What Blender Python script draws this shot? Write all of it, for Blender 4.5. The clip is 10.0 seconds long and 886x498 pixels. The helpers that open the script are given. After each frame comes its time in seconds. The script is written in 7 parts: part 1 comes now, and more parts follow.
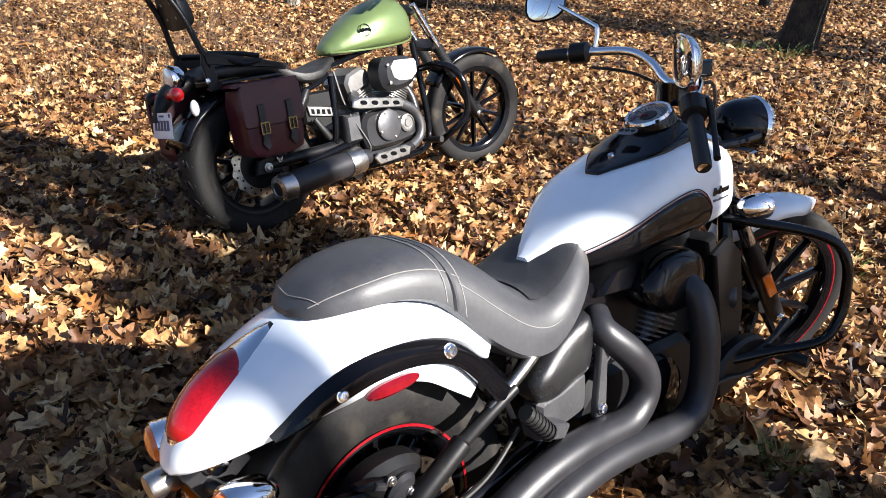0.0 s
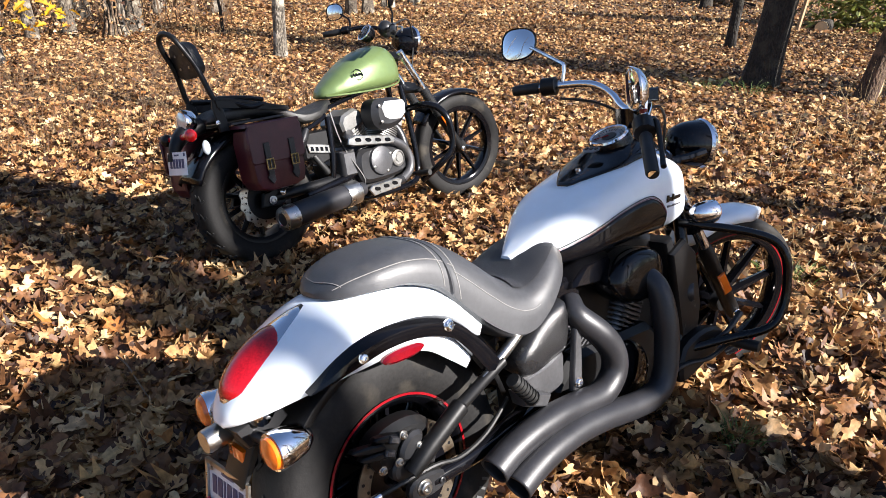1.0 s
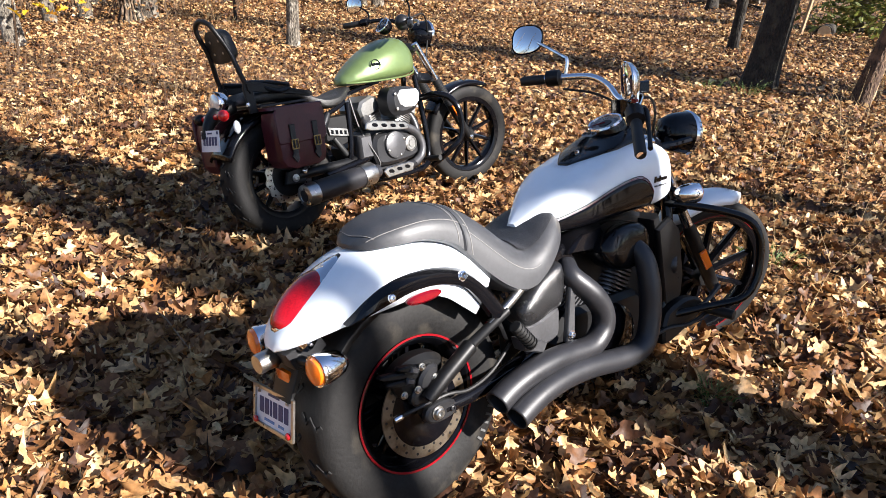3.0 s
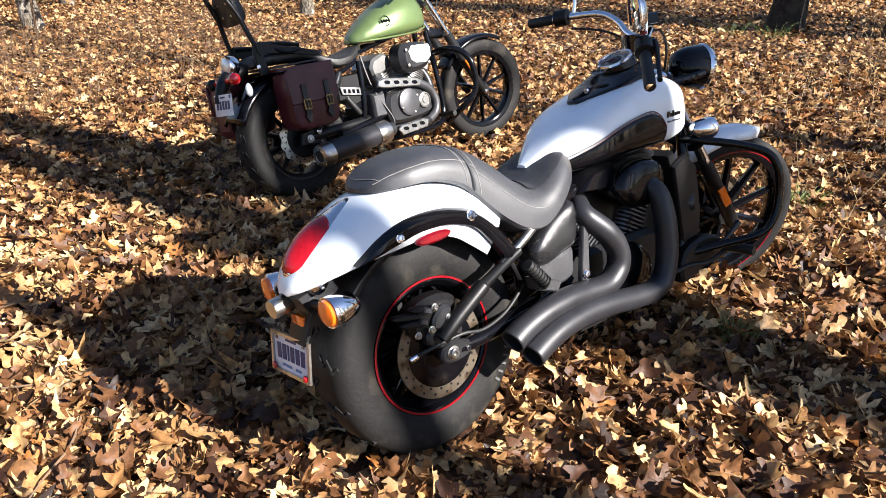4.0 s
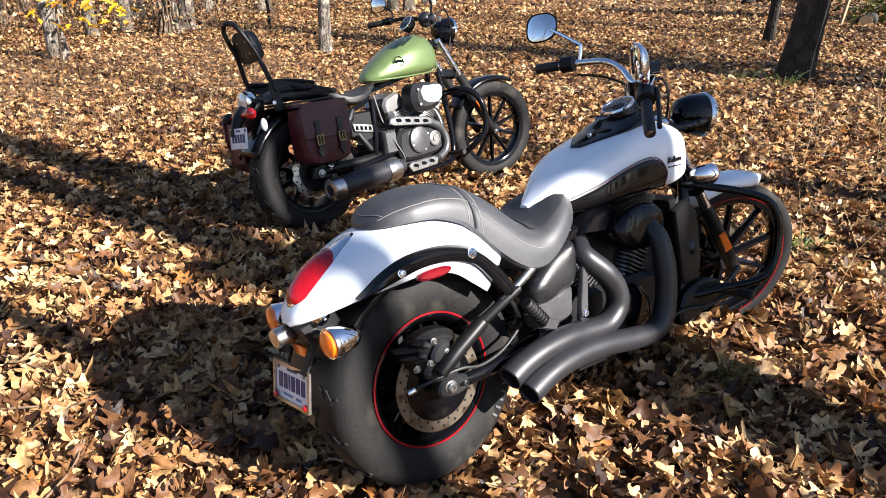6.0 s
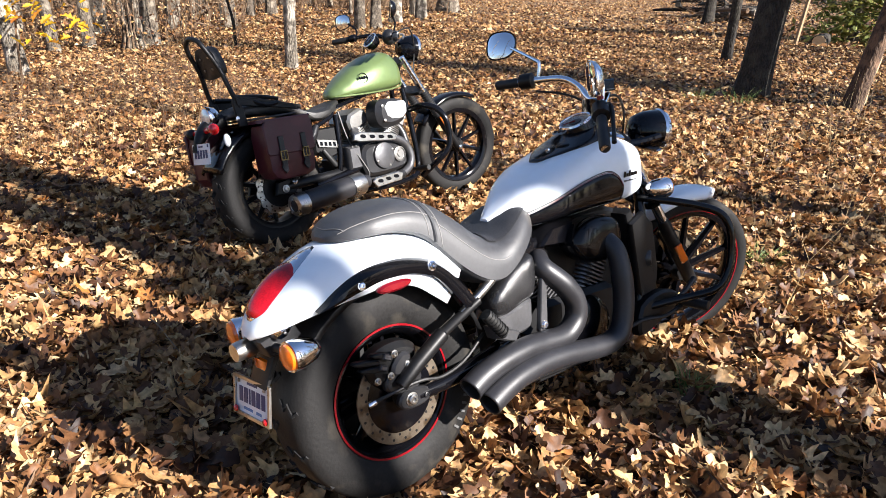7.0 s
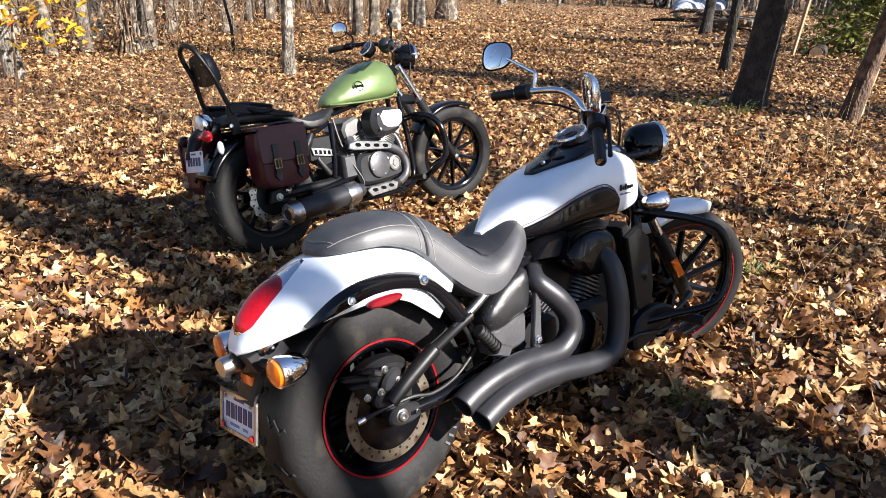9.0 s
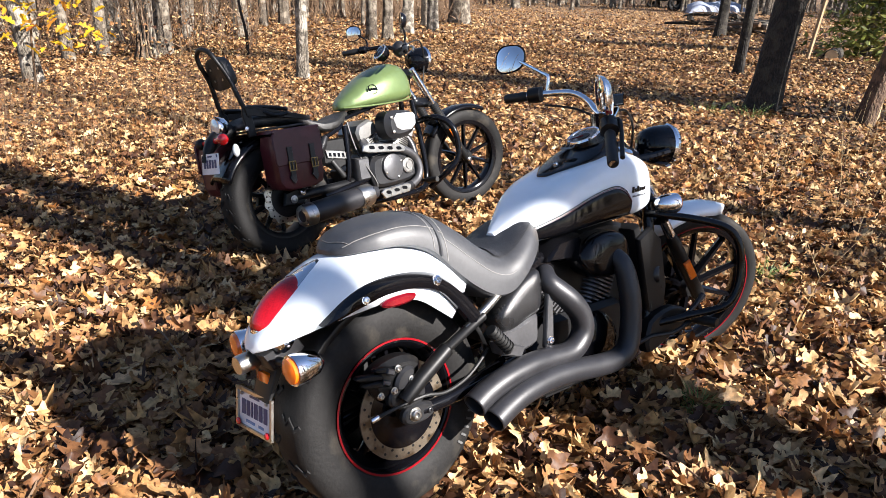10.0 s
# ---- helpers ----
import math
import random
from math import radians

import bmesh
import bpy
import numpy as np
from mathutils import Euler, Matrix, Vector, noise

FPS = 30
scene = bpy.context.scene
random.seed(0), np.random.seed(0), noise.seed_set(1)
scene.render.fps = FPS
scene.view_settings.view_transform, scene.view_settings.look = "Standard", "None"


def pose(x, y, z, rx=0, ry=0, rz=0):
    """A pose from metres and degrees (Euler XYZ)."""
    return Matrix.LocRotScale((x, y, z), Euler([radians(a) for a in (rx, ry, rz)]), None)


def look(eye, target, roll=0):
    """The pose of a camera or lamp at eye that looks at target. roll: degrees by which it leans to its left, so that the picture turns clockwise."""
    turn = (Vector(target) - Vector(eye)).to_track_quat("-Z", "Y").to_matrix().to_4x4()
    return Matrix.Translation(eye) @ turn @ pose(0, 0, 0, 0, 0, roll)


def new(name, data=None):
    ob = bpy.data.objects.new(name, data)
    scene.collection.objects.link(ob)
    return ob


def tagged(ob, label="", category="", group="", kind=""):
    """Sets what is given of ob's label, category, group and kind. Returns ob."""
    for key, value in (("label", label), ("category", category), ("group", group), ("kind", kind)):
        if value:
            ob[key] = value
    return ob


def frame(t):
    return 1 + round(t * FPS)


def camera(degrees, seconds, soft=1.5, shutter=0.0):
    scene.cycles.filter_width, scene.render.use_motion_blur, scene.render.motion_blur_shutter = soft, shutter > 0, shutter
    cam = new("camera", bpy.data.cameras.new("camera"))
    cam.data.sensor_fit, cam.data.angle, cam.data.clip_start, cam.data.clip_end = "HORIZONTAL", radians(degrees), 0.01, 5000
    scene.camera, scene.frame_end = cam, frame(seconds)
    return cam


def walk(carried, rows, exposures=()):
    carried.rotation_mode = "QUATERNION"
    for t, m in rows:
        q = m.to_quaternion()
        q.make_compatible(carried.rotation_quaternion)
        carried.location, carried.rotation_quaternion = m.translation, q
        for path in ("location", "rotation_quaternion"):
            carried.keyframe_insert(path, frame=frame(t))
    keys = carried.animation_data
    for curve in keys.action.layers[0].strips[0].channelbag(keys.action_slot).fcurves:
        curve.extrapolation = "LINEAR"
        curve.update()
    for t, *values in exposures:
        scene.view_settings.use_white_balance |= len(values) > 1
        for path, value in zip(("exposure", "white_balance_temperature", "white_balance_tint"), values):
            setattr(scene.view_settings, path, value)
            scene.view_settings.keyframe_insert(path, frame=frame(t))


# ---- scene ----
cam = camera(64.5, 10.0, soft=0.5)
PATH = [
    (0, (-0.577, -0.875, 1.438), (0.549, 0.521, 0.551), 2.6),
    (0.5, (-0.731, -0.957, 1.454), (0.502, 0.374, 0.613), 2.1),
    (1, (-0.785, -1.101, 1.459), (0.4, 0.314, 0.689), 1.3),
    (1.5, (-0.81, -1.229, 1.456), (0.327, 0.205, 0.648), -1.1),
    (2, (-0.888, -1.264, 1.46), (0.321, 0.117, 0.664), 0.8),
    (2.2, (-0.968, -1.259, 1.474), (0.263, 0.103, 0.679), 1.9),
    (3.3, (-1.004, -1.331, 1.488), (0.147, 0.11, 0.713), 2.1),
    (3.5, (-0.997, -1.346, 1.46), (0.094, 0.14, 0.684), -1.1),
    (4, (-0.982, -1.359, 1.421), (0.114, 0.071, 0.554), -0.7),
    (4.5, (-0.982, -1.38, 1.436), (0.131, 0.091, 0.664), -0.3),
    (5, (-1.003, -1.405, 1.426), (0.039, 0.126, 0.67), -0.2),
    (5.2, (-0.998, -1.39, 1.426), (0.062, 0.117, 0.647), 1.2),
    (6.3, (-0.989, -1.425, 1.448), (0.133, 0.042, 0.681), 0.4),
    (6.5, (-0.988, -1.435, 1.442), (0.162, 0.018, 0.69), 0.8),
    (7, (-0.986, -1.448, 1.446), (0.191, -0.006, 0.715), 1.2),
    (7.5, (-0.982, -1.451, 1.45), (0.204, -0.005, 0.743), 1.7),
    (8, (-0.973, -1.45, 1.45), (0.22, -0.011, 0.74), 1.3),
    (8.5, (-0.966, -1.437, 1.446), (0.231, -0.009, 0.719), 1.2),
    (9, (-0.953, -1.426, 1.453), (0.235, 0.016, 0.74), 1.8),
    (9.5, (-0.957, -1.433, 1.448), (0.209, 0.029, 0.74), 1.2),
    (10, (-0.969, -1.442, 1.453), (0.194, 0.025, 0.748), 1.6),
]
walk(cam, [(t, look(eye, target, roll)) for t, eye, target, roll in PATH])

# ---- light ----
SUN_EL, SUN_AZ = radians(30), math.atan2(0.37, -0.93)     # azimuth from +y towards +x
world = bpy.data.worlds.new("world")
scene.world = world
world.use_nodes = True
wn = world.node_tree.nodes
sky = wn.new("ShaderNodeTexSky")
sky.sky_type, sky.sun_disc, sky.sun_elevation, sky.sun_rotation = "NISHITA", False, SUN_EL, SUN_AZ
clear = wn.new("ShaderNodeMix")                           # the clear autumn sky's own tint
clear.data_type, clear.blend_type = "RGBA", "MULTIPLY"
clear.inputs[0].default_value, clear.inputs[7].default_value = 1.0, (0.99, 0.97, 1.03, 1)
world.node_tree.links.new(sky.outputs[0], clear.inputs[6])
world.node_tree.links.new(clear.outputs[2], wn["Background"].inputs[0])
sky.ozone_density, sky.dust_density, sky.air_density = 2.0, 0.4, 1.0
wn["Background"].inputs[1].default_value = 0.05
sun_to = Vector((math.sin(SUN_AZ) * math.cos(SUN_EL), math.cos(SUN_AZ) * math.cos(SUN_EL), math.sin(SUN_EL)))
sun = new("sun", bpy.data.lights.new("sun", "SUN"))
sun.data.energy, sun.data.angle, sun.data.color = 5.0, radians(0.53), (1.0, 0.945, 0.9)
sun.matrix_world = look(sun_to * 40, (0, 0, 0))
scene.view_settings.exposure = 1.86


# ---- materials ----
def nodes_of(name):
    m = bpy.data.materials.new(name)
    m.use_nodes = True
    n = m.node_tree.nodes
    return m, n, m.node_tree.links, n["Principled BSDF"]


def mat(name, col, rough=0.5, metal=0.0, var=0.15, scale=8.0, bump=0.0, bscale=60.0, coat=0.0, spec=0.5, dirt=None, dirt_at=0.62, rough_var=0.1):
    """A surface with two scales of colour variation, roughness variation and fine relief."""
    m, n, l, p = nodes_of(name)
    tc = n.new("ShaderNodeTexCoord")
    n1, n2 = n.new("ShaderNodeTexNoise"), n.new("ShaderNodeTexNoise")
    n1.inputs["Scale"].default_value, n1.inputs["Detail"].default_value = scale, 5
    n2.inputs["Scale"].default_value, n2.inputs["Detail"].default_value = scale * 9, 4
    mix = n.new("ShaderNodeMath")
    mix.operation = "ADD"
    ramp = n.new("ShaderNodeValToRGB")
    a, b = [c * (1 - var) for c in col], [min(1, c * (1 + var)) for c in col]
    ramp.color_ramp.elements[0].color, ramp.color_ramp.elements[1].color = (*a, 1), (*b, 1)
    ramp.color_ramp.elements[0].position, ramp.color_ramp.elements[1].position = 0.3, 0.7
    half = n.new("ShaderNodeMath")
    half.operation, half.inputs[1].default_value = "MULTIPLY", 0.5
    for k in (n1, n2):
        l.new(tc.outputs["Object"], k.inputs["Vector"])
    l.new(n1.outputs[0], mix.inputs[0]), l.new(n2.outputs[0], mix.inputs[1])
    l.new(mix.outputs[0], half.inputs[0]), l.new(half.outputs[0], ramp.inputs[0])
    colour = ramp.outputs[0]
    if dirt:
        d = n.new("ShaderNodeTexNoise")
        d.inputs["Scale"].default_value, d.inputs["Detail"].default_value = scale * 0.8, 8
        l.new(tc.outputs["Object"], d.inputs["Vector"])
        r2 = n.new("ShaderNodeValToRGB")
        r2.color_ramp.elements[0].position, r2.color_ramp.elements[1].position = dirt_at, dirt_at + 0.16
        mx = n.new("ShaderNodeMix")
        mx.data_type = "RGBA"
        mx.inputs[7].default_value = (*dirt, 1)
        l.new(d.outputs[0], r2.inputs[0]), l.new(r2.outputs[0], mx.inputs[0]), l.new(colour, mx.inputs[6])
        colour = mx.outputs[2]
    l.new(colour, p.inputs["Base Color"])
    mr = n.new("ShaderNodeMapRange")
    mr.inputs[3].default_value, mr.inputs[4].default_value = max(0.02, rough - rough_var), min(1, rough + rough_var)
    l.new(n1.outputs[0], mr.inputs[0]), l.new(mr.outputs[0], p.inputs["Roughness"])
    p.inputs["Metallic"].default_value, p.inputs["Coat Weight"].default_value = metal, coat
    p.inputs["Coat Roughness"].default_value, p.inputs["Specular IOR Level"].default_value = 0.04, spec
    if bump:
        n3, bp = n.new("ShaderNodeTexNoise"), n.new("ShaderNodeBump")
        n3.inputs["Scale"].default_value, n3.inputs["Detail"].default_value = bscale, 4
        bp.inputs["Strength"].default_value, bp.inputs["Distance"].default_value = bump, 0.004
        l.new(tc.outputs["Object"], n3.inputs["Vector"]), l.new(n3.outputs[0], bp.inputs["Height"])
        l.new(bp.outputs[0], p.inputs["Normal"])
    return m


def leaf_mat(name, stops, translucent=0.25, rough=0.55, per="island"):
    """Leaf blades: each blade has a colour of its own, mottled and veined; a little light passes through."""
    m, n, l, p = nodes_of(name)
    ramp = n.new("ShaderNodeValToRGB")
    while len(ramp.color_ramp.elements) < len(stops):
        ramp.color_ramp.elements.new(0.5)
    for e, (at, c) in zip(ramp.color_ramp.elements, stops):
        e.position, e.color = at, (*c, 1)
    if per == "island":
        l.new(n.new("ShaderNodeNewGeometry").outputs["Random Per Island"], ramp.inputs[0])
    else:
        l.new(n.new("ShaderNodeObjectInfo").outputs["Random"], ramp.inputs[0])
    tc, nz = n.new("ShaderNodeTexCoord"), n.new("ShaderNodeTexNoise")
    nz.inputs["Scale"].default_value, nz.inputs["Detail"].default_value = 45, 5
    l.new(tc.outputs["Object"], nz.inputs["Vector"])
    hs, mr = n.new("ShaderNodeHueSaturation"), n.new("ShaderNodeMapRange")
    mr.inputs[1].default_value, mr.inputs[2].default_value = 0.3, 0.7
    mr.inputs[3].default_value, mr.inputs[4].default_value = 0.55, 1.3
    l.new(nz.outputs[0], mr.inputs[0]), l.new(mr.outputs[0], hs.inputs["Value"]), l.new(ramp.outputs[0], hs.inputs["Color"])
    l.new(hs.outputs[0], p.inputs["Base Color"])
    p.inputs["Roughness"].default_value, p.inputs["Specular IOR Level"].default_value = rough, 0.35
    bp = n.new("ShaderNodeBump")
    bp.inputs["Strength"].default_value, bp.inputs["Distance"].default_value = 0.5, 0.004
    l.new(nz.outputs[0], bp.inputs["Height"]), l.new(bp.outputs[0], p.inputs["Normal"])
    tr, ms = n.new("ShaderNodeBsdfTranslucent"), n.new("ShaderNodeMixShader")
    l.new(hs.outputs[0], tr.inputs[0])
    ms.inputs[0].default_value = translucent
    l.new(p.outputs[0], ms.inputs[1]), l.new(tr.outputs[0], ms.inputs[2])
    l.new(ms.outputs[0], n["Material Output"].inputs[0])
    return m


def bark_mat(name, lo, hi, moss=None):
    """Furrowed bark: noise drawn out upwards, with relief, and paler lichen patches."""
    m, n, l, p = nodes_of(name)
    tc, mp = n.new("ShaderNodeTexCoord"), n.new("ShaderNodeMapping")
    mp.inputs["Scale"].default_value = (1, 1, 0.4)
    l.new(tc.outputs["Object"], mp.inputs[0])
    a, b, v = n.new("ShaderNodeTexNoise"), n.new("ShaderNodeTexNoise"), n.new("ShaderNodeTexVoronoi")
    a.inputs["Scale"].default_value, a.inputs["Detail"].default_value = 60, 8
    b.inputs["Scale"].default_value, b.inputs["Detail"].default_value = 6, 7
    v.feature, v.inputs["Scale"].default_value = "DISTANCE_TO_EDGE", 26
    l.new(mp.outputs[0], a.inputs[0]), l.new(tc.outputs["Object"], b.inputs[0]), l.new(mp.outputs[0], v.inputs[0])
    ramp = n.new("ShaderNodeValToRGB")
    ramp.color_ramp.elements[0].color, ramp.color_ramp.elements[1].color = (*lo, 1), (*hi, 1)
    ramp.color_ramp.elements[0].position, ramp.color_ramp.elements[1].position = 0.35, 0.68
    l.new(a.outputs[0], ramp.inputs[0])
    mx, r2 = n.new("ShaderNodeMix"), n.new("ShaderNodeValToRGB")
    mx.data_type = "RGBA"
    r2.color_ramp.elements[0].position, r2.color_ramp.elements[1].position = 0.5, 0.6
    l.new(b.outputs[0], r2.inputs[0]), l.new(r2.outputs[0], mx.inputs[0]), l.new(ramp.outputs[0], mx.inputs[6])
    mx.inputs[7].default_value = (*(moss or [min(1, c * 1.35) for c in hi]), 1)
    l.new(mx.outputs[2], p.inputs["Base Color"])
    p.inputs["Roughness"].default_value = 0.9
    ad, bp = n.new("ShaderNodeMath"), n.new("ShaderNodeBump")
    l.new(a.outputs[0], ad.inputs[0]), l.new(v.outputs[0], ad.inputs[1])
    bp.inputs["Strength"].default_value, bp.inputs["Distance"].default_value = 1.0, 0.02
    l.new(ad.outputs[0], bp.inputs["Height"]), l.new(bp.outputs[0], p.inputs["Normal"])
    return m


def litter_mat(name):
    """The ground between and beyond the loose leaves: packed leaf litter and dark soil."""
    m, n, l, p = nodes_of(name)
    tc = n.new("ShaderNodeTexCoord")
    v, f, b = n.new("ShaderNodeTexVoronoi"), n.new("ShaderNodeTexNoise"), n.new("ShaderNodeTexNoise")
    v.inputs["Scale"].default_value, f.inputs["Scale"].default_value, b.inputs["Scale"].default_value = 17, 60, 0.35
    f.inputs["Detail"].default_value = b.inputs["Detail"].default_value = 6
    for k in (v, f, b):
        l.new(tc.outputs["Object"], k.inputs["Vector"])
    sp, r1 = n.new("ShaderNodeSeparateColor"), n.new("ShaderNodeValToRGB")
    l.new(v.outputs["Color"], sp.inputs[0]), l.new(sp.outputs[0], r1.inputs[0])
    stops = [(0.0, (0.012, 0.006, 0.004)), (0.3, (0.06, 0.029, 0.013)), (0.62, (0.16, 0.085, 0.036)), (1.0, (0.4, 0.25, 0.115))]
    while len(r1.color_ramp.elements) < 4:
        r1.color_ramp.elements.new(0.5)
    for e, (at, c) in zip(r1.color_ramp.elements, stops):
        e.position, e.color = at, (*c, 1)
    hs, ad, mr = n.new("ShaderNodeHueSaturation"), n.new("ShaderNodeMath"), n.new("ShaderNodeMapRange")
    l.new(f.outputs[0], ad.inputs[0]), l.new(b.outputs[0], ad.inputs[1])
    mr.inputs[1].default_value, mr.inputs[2].default_value, mr.inputs[3].default_value, mr.inputs[4].default_value = 0.6, 1.4, 0.5, 1.3
    l.new(ad.outputs[0], mr.inputs[0]), l.new(mr.outputs[0], hs.inputs["Value"]), l.new(r1.outputs[0], hs.inputs["Color"])
    l.new(hs.outputs[0], p.inputs["Base Color"])
    p.inputs["Roughness"].default_value = 0.9
    bp = n.new("ShaderNodeBump")
    bp.inputs["Strength"].default_value, bp.inputs["Distance"].default_value = 0.8, 0.012
    l.new(f.outputs[0], bp.inputs["Height"]), l.new(bp.outputs[0], p.inputs["Normal"])
    return m


WHITE = mat("white_paint", (0.76, 0.81, 0.86), 0.22, var=0.03, coat=0.6, scale=3, dirt=(0.62, 0.6, 0.56), dirt_at=0.68)
BLACK = mat("gloss_black_paint", (0.003, 0.003, 0.004), 0.08, var=0.2, coat=0.0, scale=6, spec=0.3)
SATIN = mat("satin_black_metal", (0.005, 0.005, 0.0055), 0.42, var=0.3, scale=9, spec=0.28, dirt=(0.022, 0.018, 0.014), bump=0.05)
PIPE = mat("matt_black_exhaust", (0.018, 0.018, 0.021), 0.42, metal=0.15, var=0.25, scale=14, bump=0.04, bscale=180)
GREY = mat("grey_cast_metal", (0.085, 0.085, 0.09), 0.4, metal=0.6, var=0.2, scale=14, bump=0.1, dirt=(0.07, 0.06, 0.05))
DKGREY = mat("dark_grey_metal", (0.024, 0.024, 0.026), 0.36, metal=0.4, var=0.2, scale=14, bump=0.08)
STEEL = mat("bare_steel", (0.45, 0.44, 0.42), 0.3, metal=1.0, var=0.15, scale=30, dirt=(0.2, 0.14, 0.09))
# silver lightened so its colour carries the sun's reflection
SILVER = mat("bright_silver_paint", (0.72, 0.73, 0.74), 0.3, metal=0.3, var=0.06, scale=12)
CHROME = mat("chrome", (0.8, 0.8, 0.82), 0.06, metal=1.0, var=0.04, scale=20, rough_var=0.03)
MIRROR = mat("mirror_glass", (0.86, 0.87, 0.88), 0.02, metal=1.0, var=0.0, rough_var=0.0)
RUBBER = mat("tyre_rubber", (0.011, 0.0106, 0.0105), 0.66, var=0.35, scale=12, bump=0.3, bscale=90, dirt=(0.042, 0.037, 0.03), dirt_at=0.56, spec=0.18)
DISC = mat("brake_disc_steel", (0.2, 0.165, 0.125), 0.42, metal=0.9, var=0.25, scale=30, dirt=(0.09, 0.06, 0.035), dirt_at=0.5)
GRIP = mat("grip_rubber", (0.006, 0.006, 0.006), 0.55, var=0.2, scale=20, bump=0.2)
LEATHER = mat("black_seat_vinyl", (0.036, 0.037, 0.041), 0.47, var=0.25, scale=10, bump=0.09, bscale=290, dirt=(0.07, 0.065, 0.06), dirt_at=0.6)
LEATHER2 = mat("worn_black_leather", (0.012, 0.0115, 0.011), 0.5, var=0.3, scale=12, bump=0.35, bscale=160, dirt=(0.06, 0.05, 0.045), dirt_at=0.56)
THREAD = mat("pale_thread", (0.17, 0.165, 0.16), 0.8, var=0.25, scale=60)
BURGUNDY = mat("burgundy_leather", (0.06, 0.008, 0.013), 0.42, var=0.2, scale=6, bump=0.15, bscale=140, dirt=(0.12, 0.025, 0.03), dirt_at=0.6)
GREEN = mat("green_metallic_paint", (0.115, 0.165, 0.06), 0.34, metal=0.35, var=0.08, coat=0.7, scale=5)
RED = mat("red_trim_paint", (0.17, 0.003, 0.007), 0.26, var=0.1)
REDLENS = mat("red_lens", (0.3, 0.003, 0.008), 0.14, var=0.45, scale=24, coat=0.35, spec=0.5)
REFLECTOR = mat("red_reflector", (0.13, 0.002, 0.006), 0.14, var=0.25, scale=60, coat=0.3)
REDBALL = mat("bright_red_lens", (0.5, 0.008, 0.01), 0.15, var=0.1, coat=1.0)
AMBER = mat("amber_lens", (0.85, 0.16, 0.006), 0.12, var=0.15, scale=40, coat=1.0, spec=0.8)
CLEAR = mat("clear_lens", (0.62, 0.66, 0.7), 0.08, metal=0.4, var=0.2, scale=40, coat=1.0)
PLATE = mat("plate_white", (0.68, 0.72, 0.78), 0.35, var=0.08, scale=20, coat=0.2)
WORN = mat("worn_pale_print", (0.07, 0.07, 0.07), 0.7, var=0.4, scale=60)
INK = mat("dark_blue_ink", (0.02, 0.035, 0.12), 0.5, var=0.1)
DIAL = mat("dial_face", (0.13, 0.133, 0.138), 0.35, var=0.15, coat=0.6)
COVER = mat("textured_black_cover", (0.012, 0.012, 0.013), 0.3, var=0.3, scale=14, bump=0.3, bscale=420, spec=0.6)
CAST = mat("bare_cast_alloy", (0.24, 0.235, 0.225), 0.38, metal=0.75, var=0.2, scale=16, bump=0.1, dirt=(0.1, 0.085, 0.07))
BRASS = mat("brass", (0.24, 0.17, 0.07), 0.3, metal=1.0, var=0.2, scale=40)
WOOD = mat("weathered_wood", (0.3, 0.2, 0.11), 0.85, var=0.35, scale=14, bump=0.5, bscale=50)
PALEWOOD = mat("split_pale_wood", (0.52, 0.38, 0.22), 0.8, var=0.3, scale=10, bump=0.5, bscale=40)
TARP = mat("pale_blue_tarp", (0.3, 0.33, 0.4), 0.5, var=0.25, scale=5, bump=0.3)
BARK = bark_mat("grey_bark", (0.018, 0.013, 0.01), (0.14, 0.11, 0.078), moss=(0.2, 0.17, 0.13))
PALEBARK = bark_mat("pale_grey_bark", (0.03, 0.025, 0.02), (0.2, 0.17, 0.13), moss=(0.34, 0.3, 0.245))
# bark colours lowered to carry the shade that lies on the thick oak
SHADEBARK = bark_mat("dark_oak_bark", (0.004, 0.0032, 0.0026), (0.03, 0.023, 0.017), moss=(0.038, 0.032, 0.022))
TWIG = mat("dry_twig", (0.16, 0.1, 0.058), 0.9, var=0.4, scale=20)
STRAW = mat("dry_grass", (0.36, 0.26, 0.13), 0.85, var=0.4, scale=3)
GRASS = mat("green_grass", (0.09, 0.15, 0.025), 0.6, var=0.35, scale=12)
FIR = leaf_mat("cedar_green", [(0, (0.08, 0.1, 0.028)), (0.6, (0.2, 0.22, 0.05)), (1, (0.34, 0.29, 0.085))], 0.4)
LEAFSTOPS = [(0.0, (0.02, 0.008, 0.005)), (0.16, (0.075, 0.031, 0.014)), (0.36, (0.195, 0.087, 0.034)), (0.58, (0.35, 0.182, 0.07)), (0.8, (0.55, 0.345, 0.15)), (0.93, (0.68, 0.49, 0.265)), (1.0, (0.4, 0.15, 0.035))]
LEAF = leaf_mat("oak_leaf", LEAFSTOPS)
LEAFOB = leaf_mat("loose_oak_leaf", LEAFSTOPS, per="object")
LITTER = litter_mat("leaf_litter")


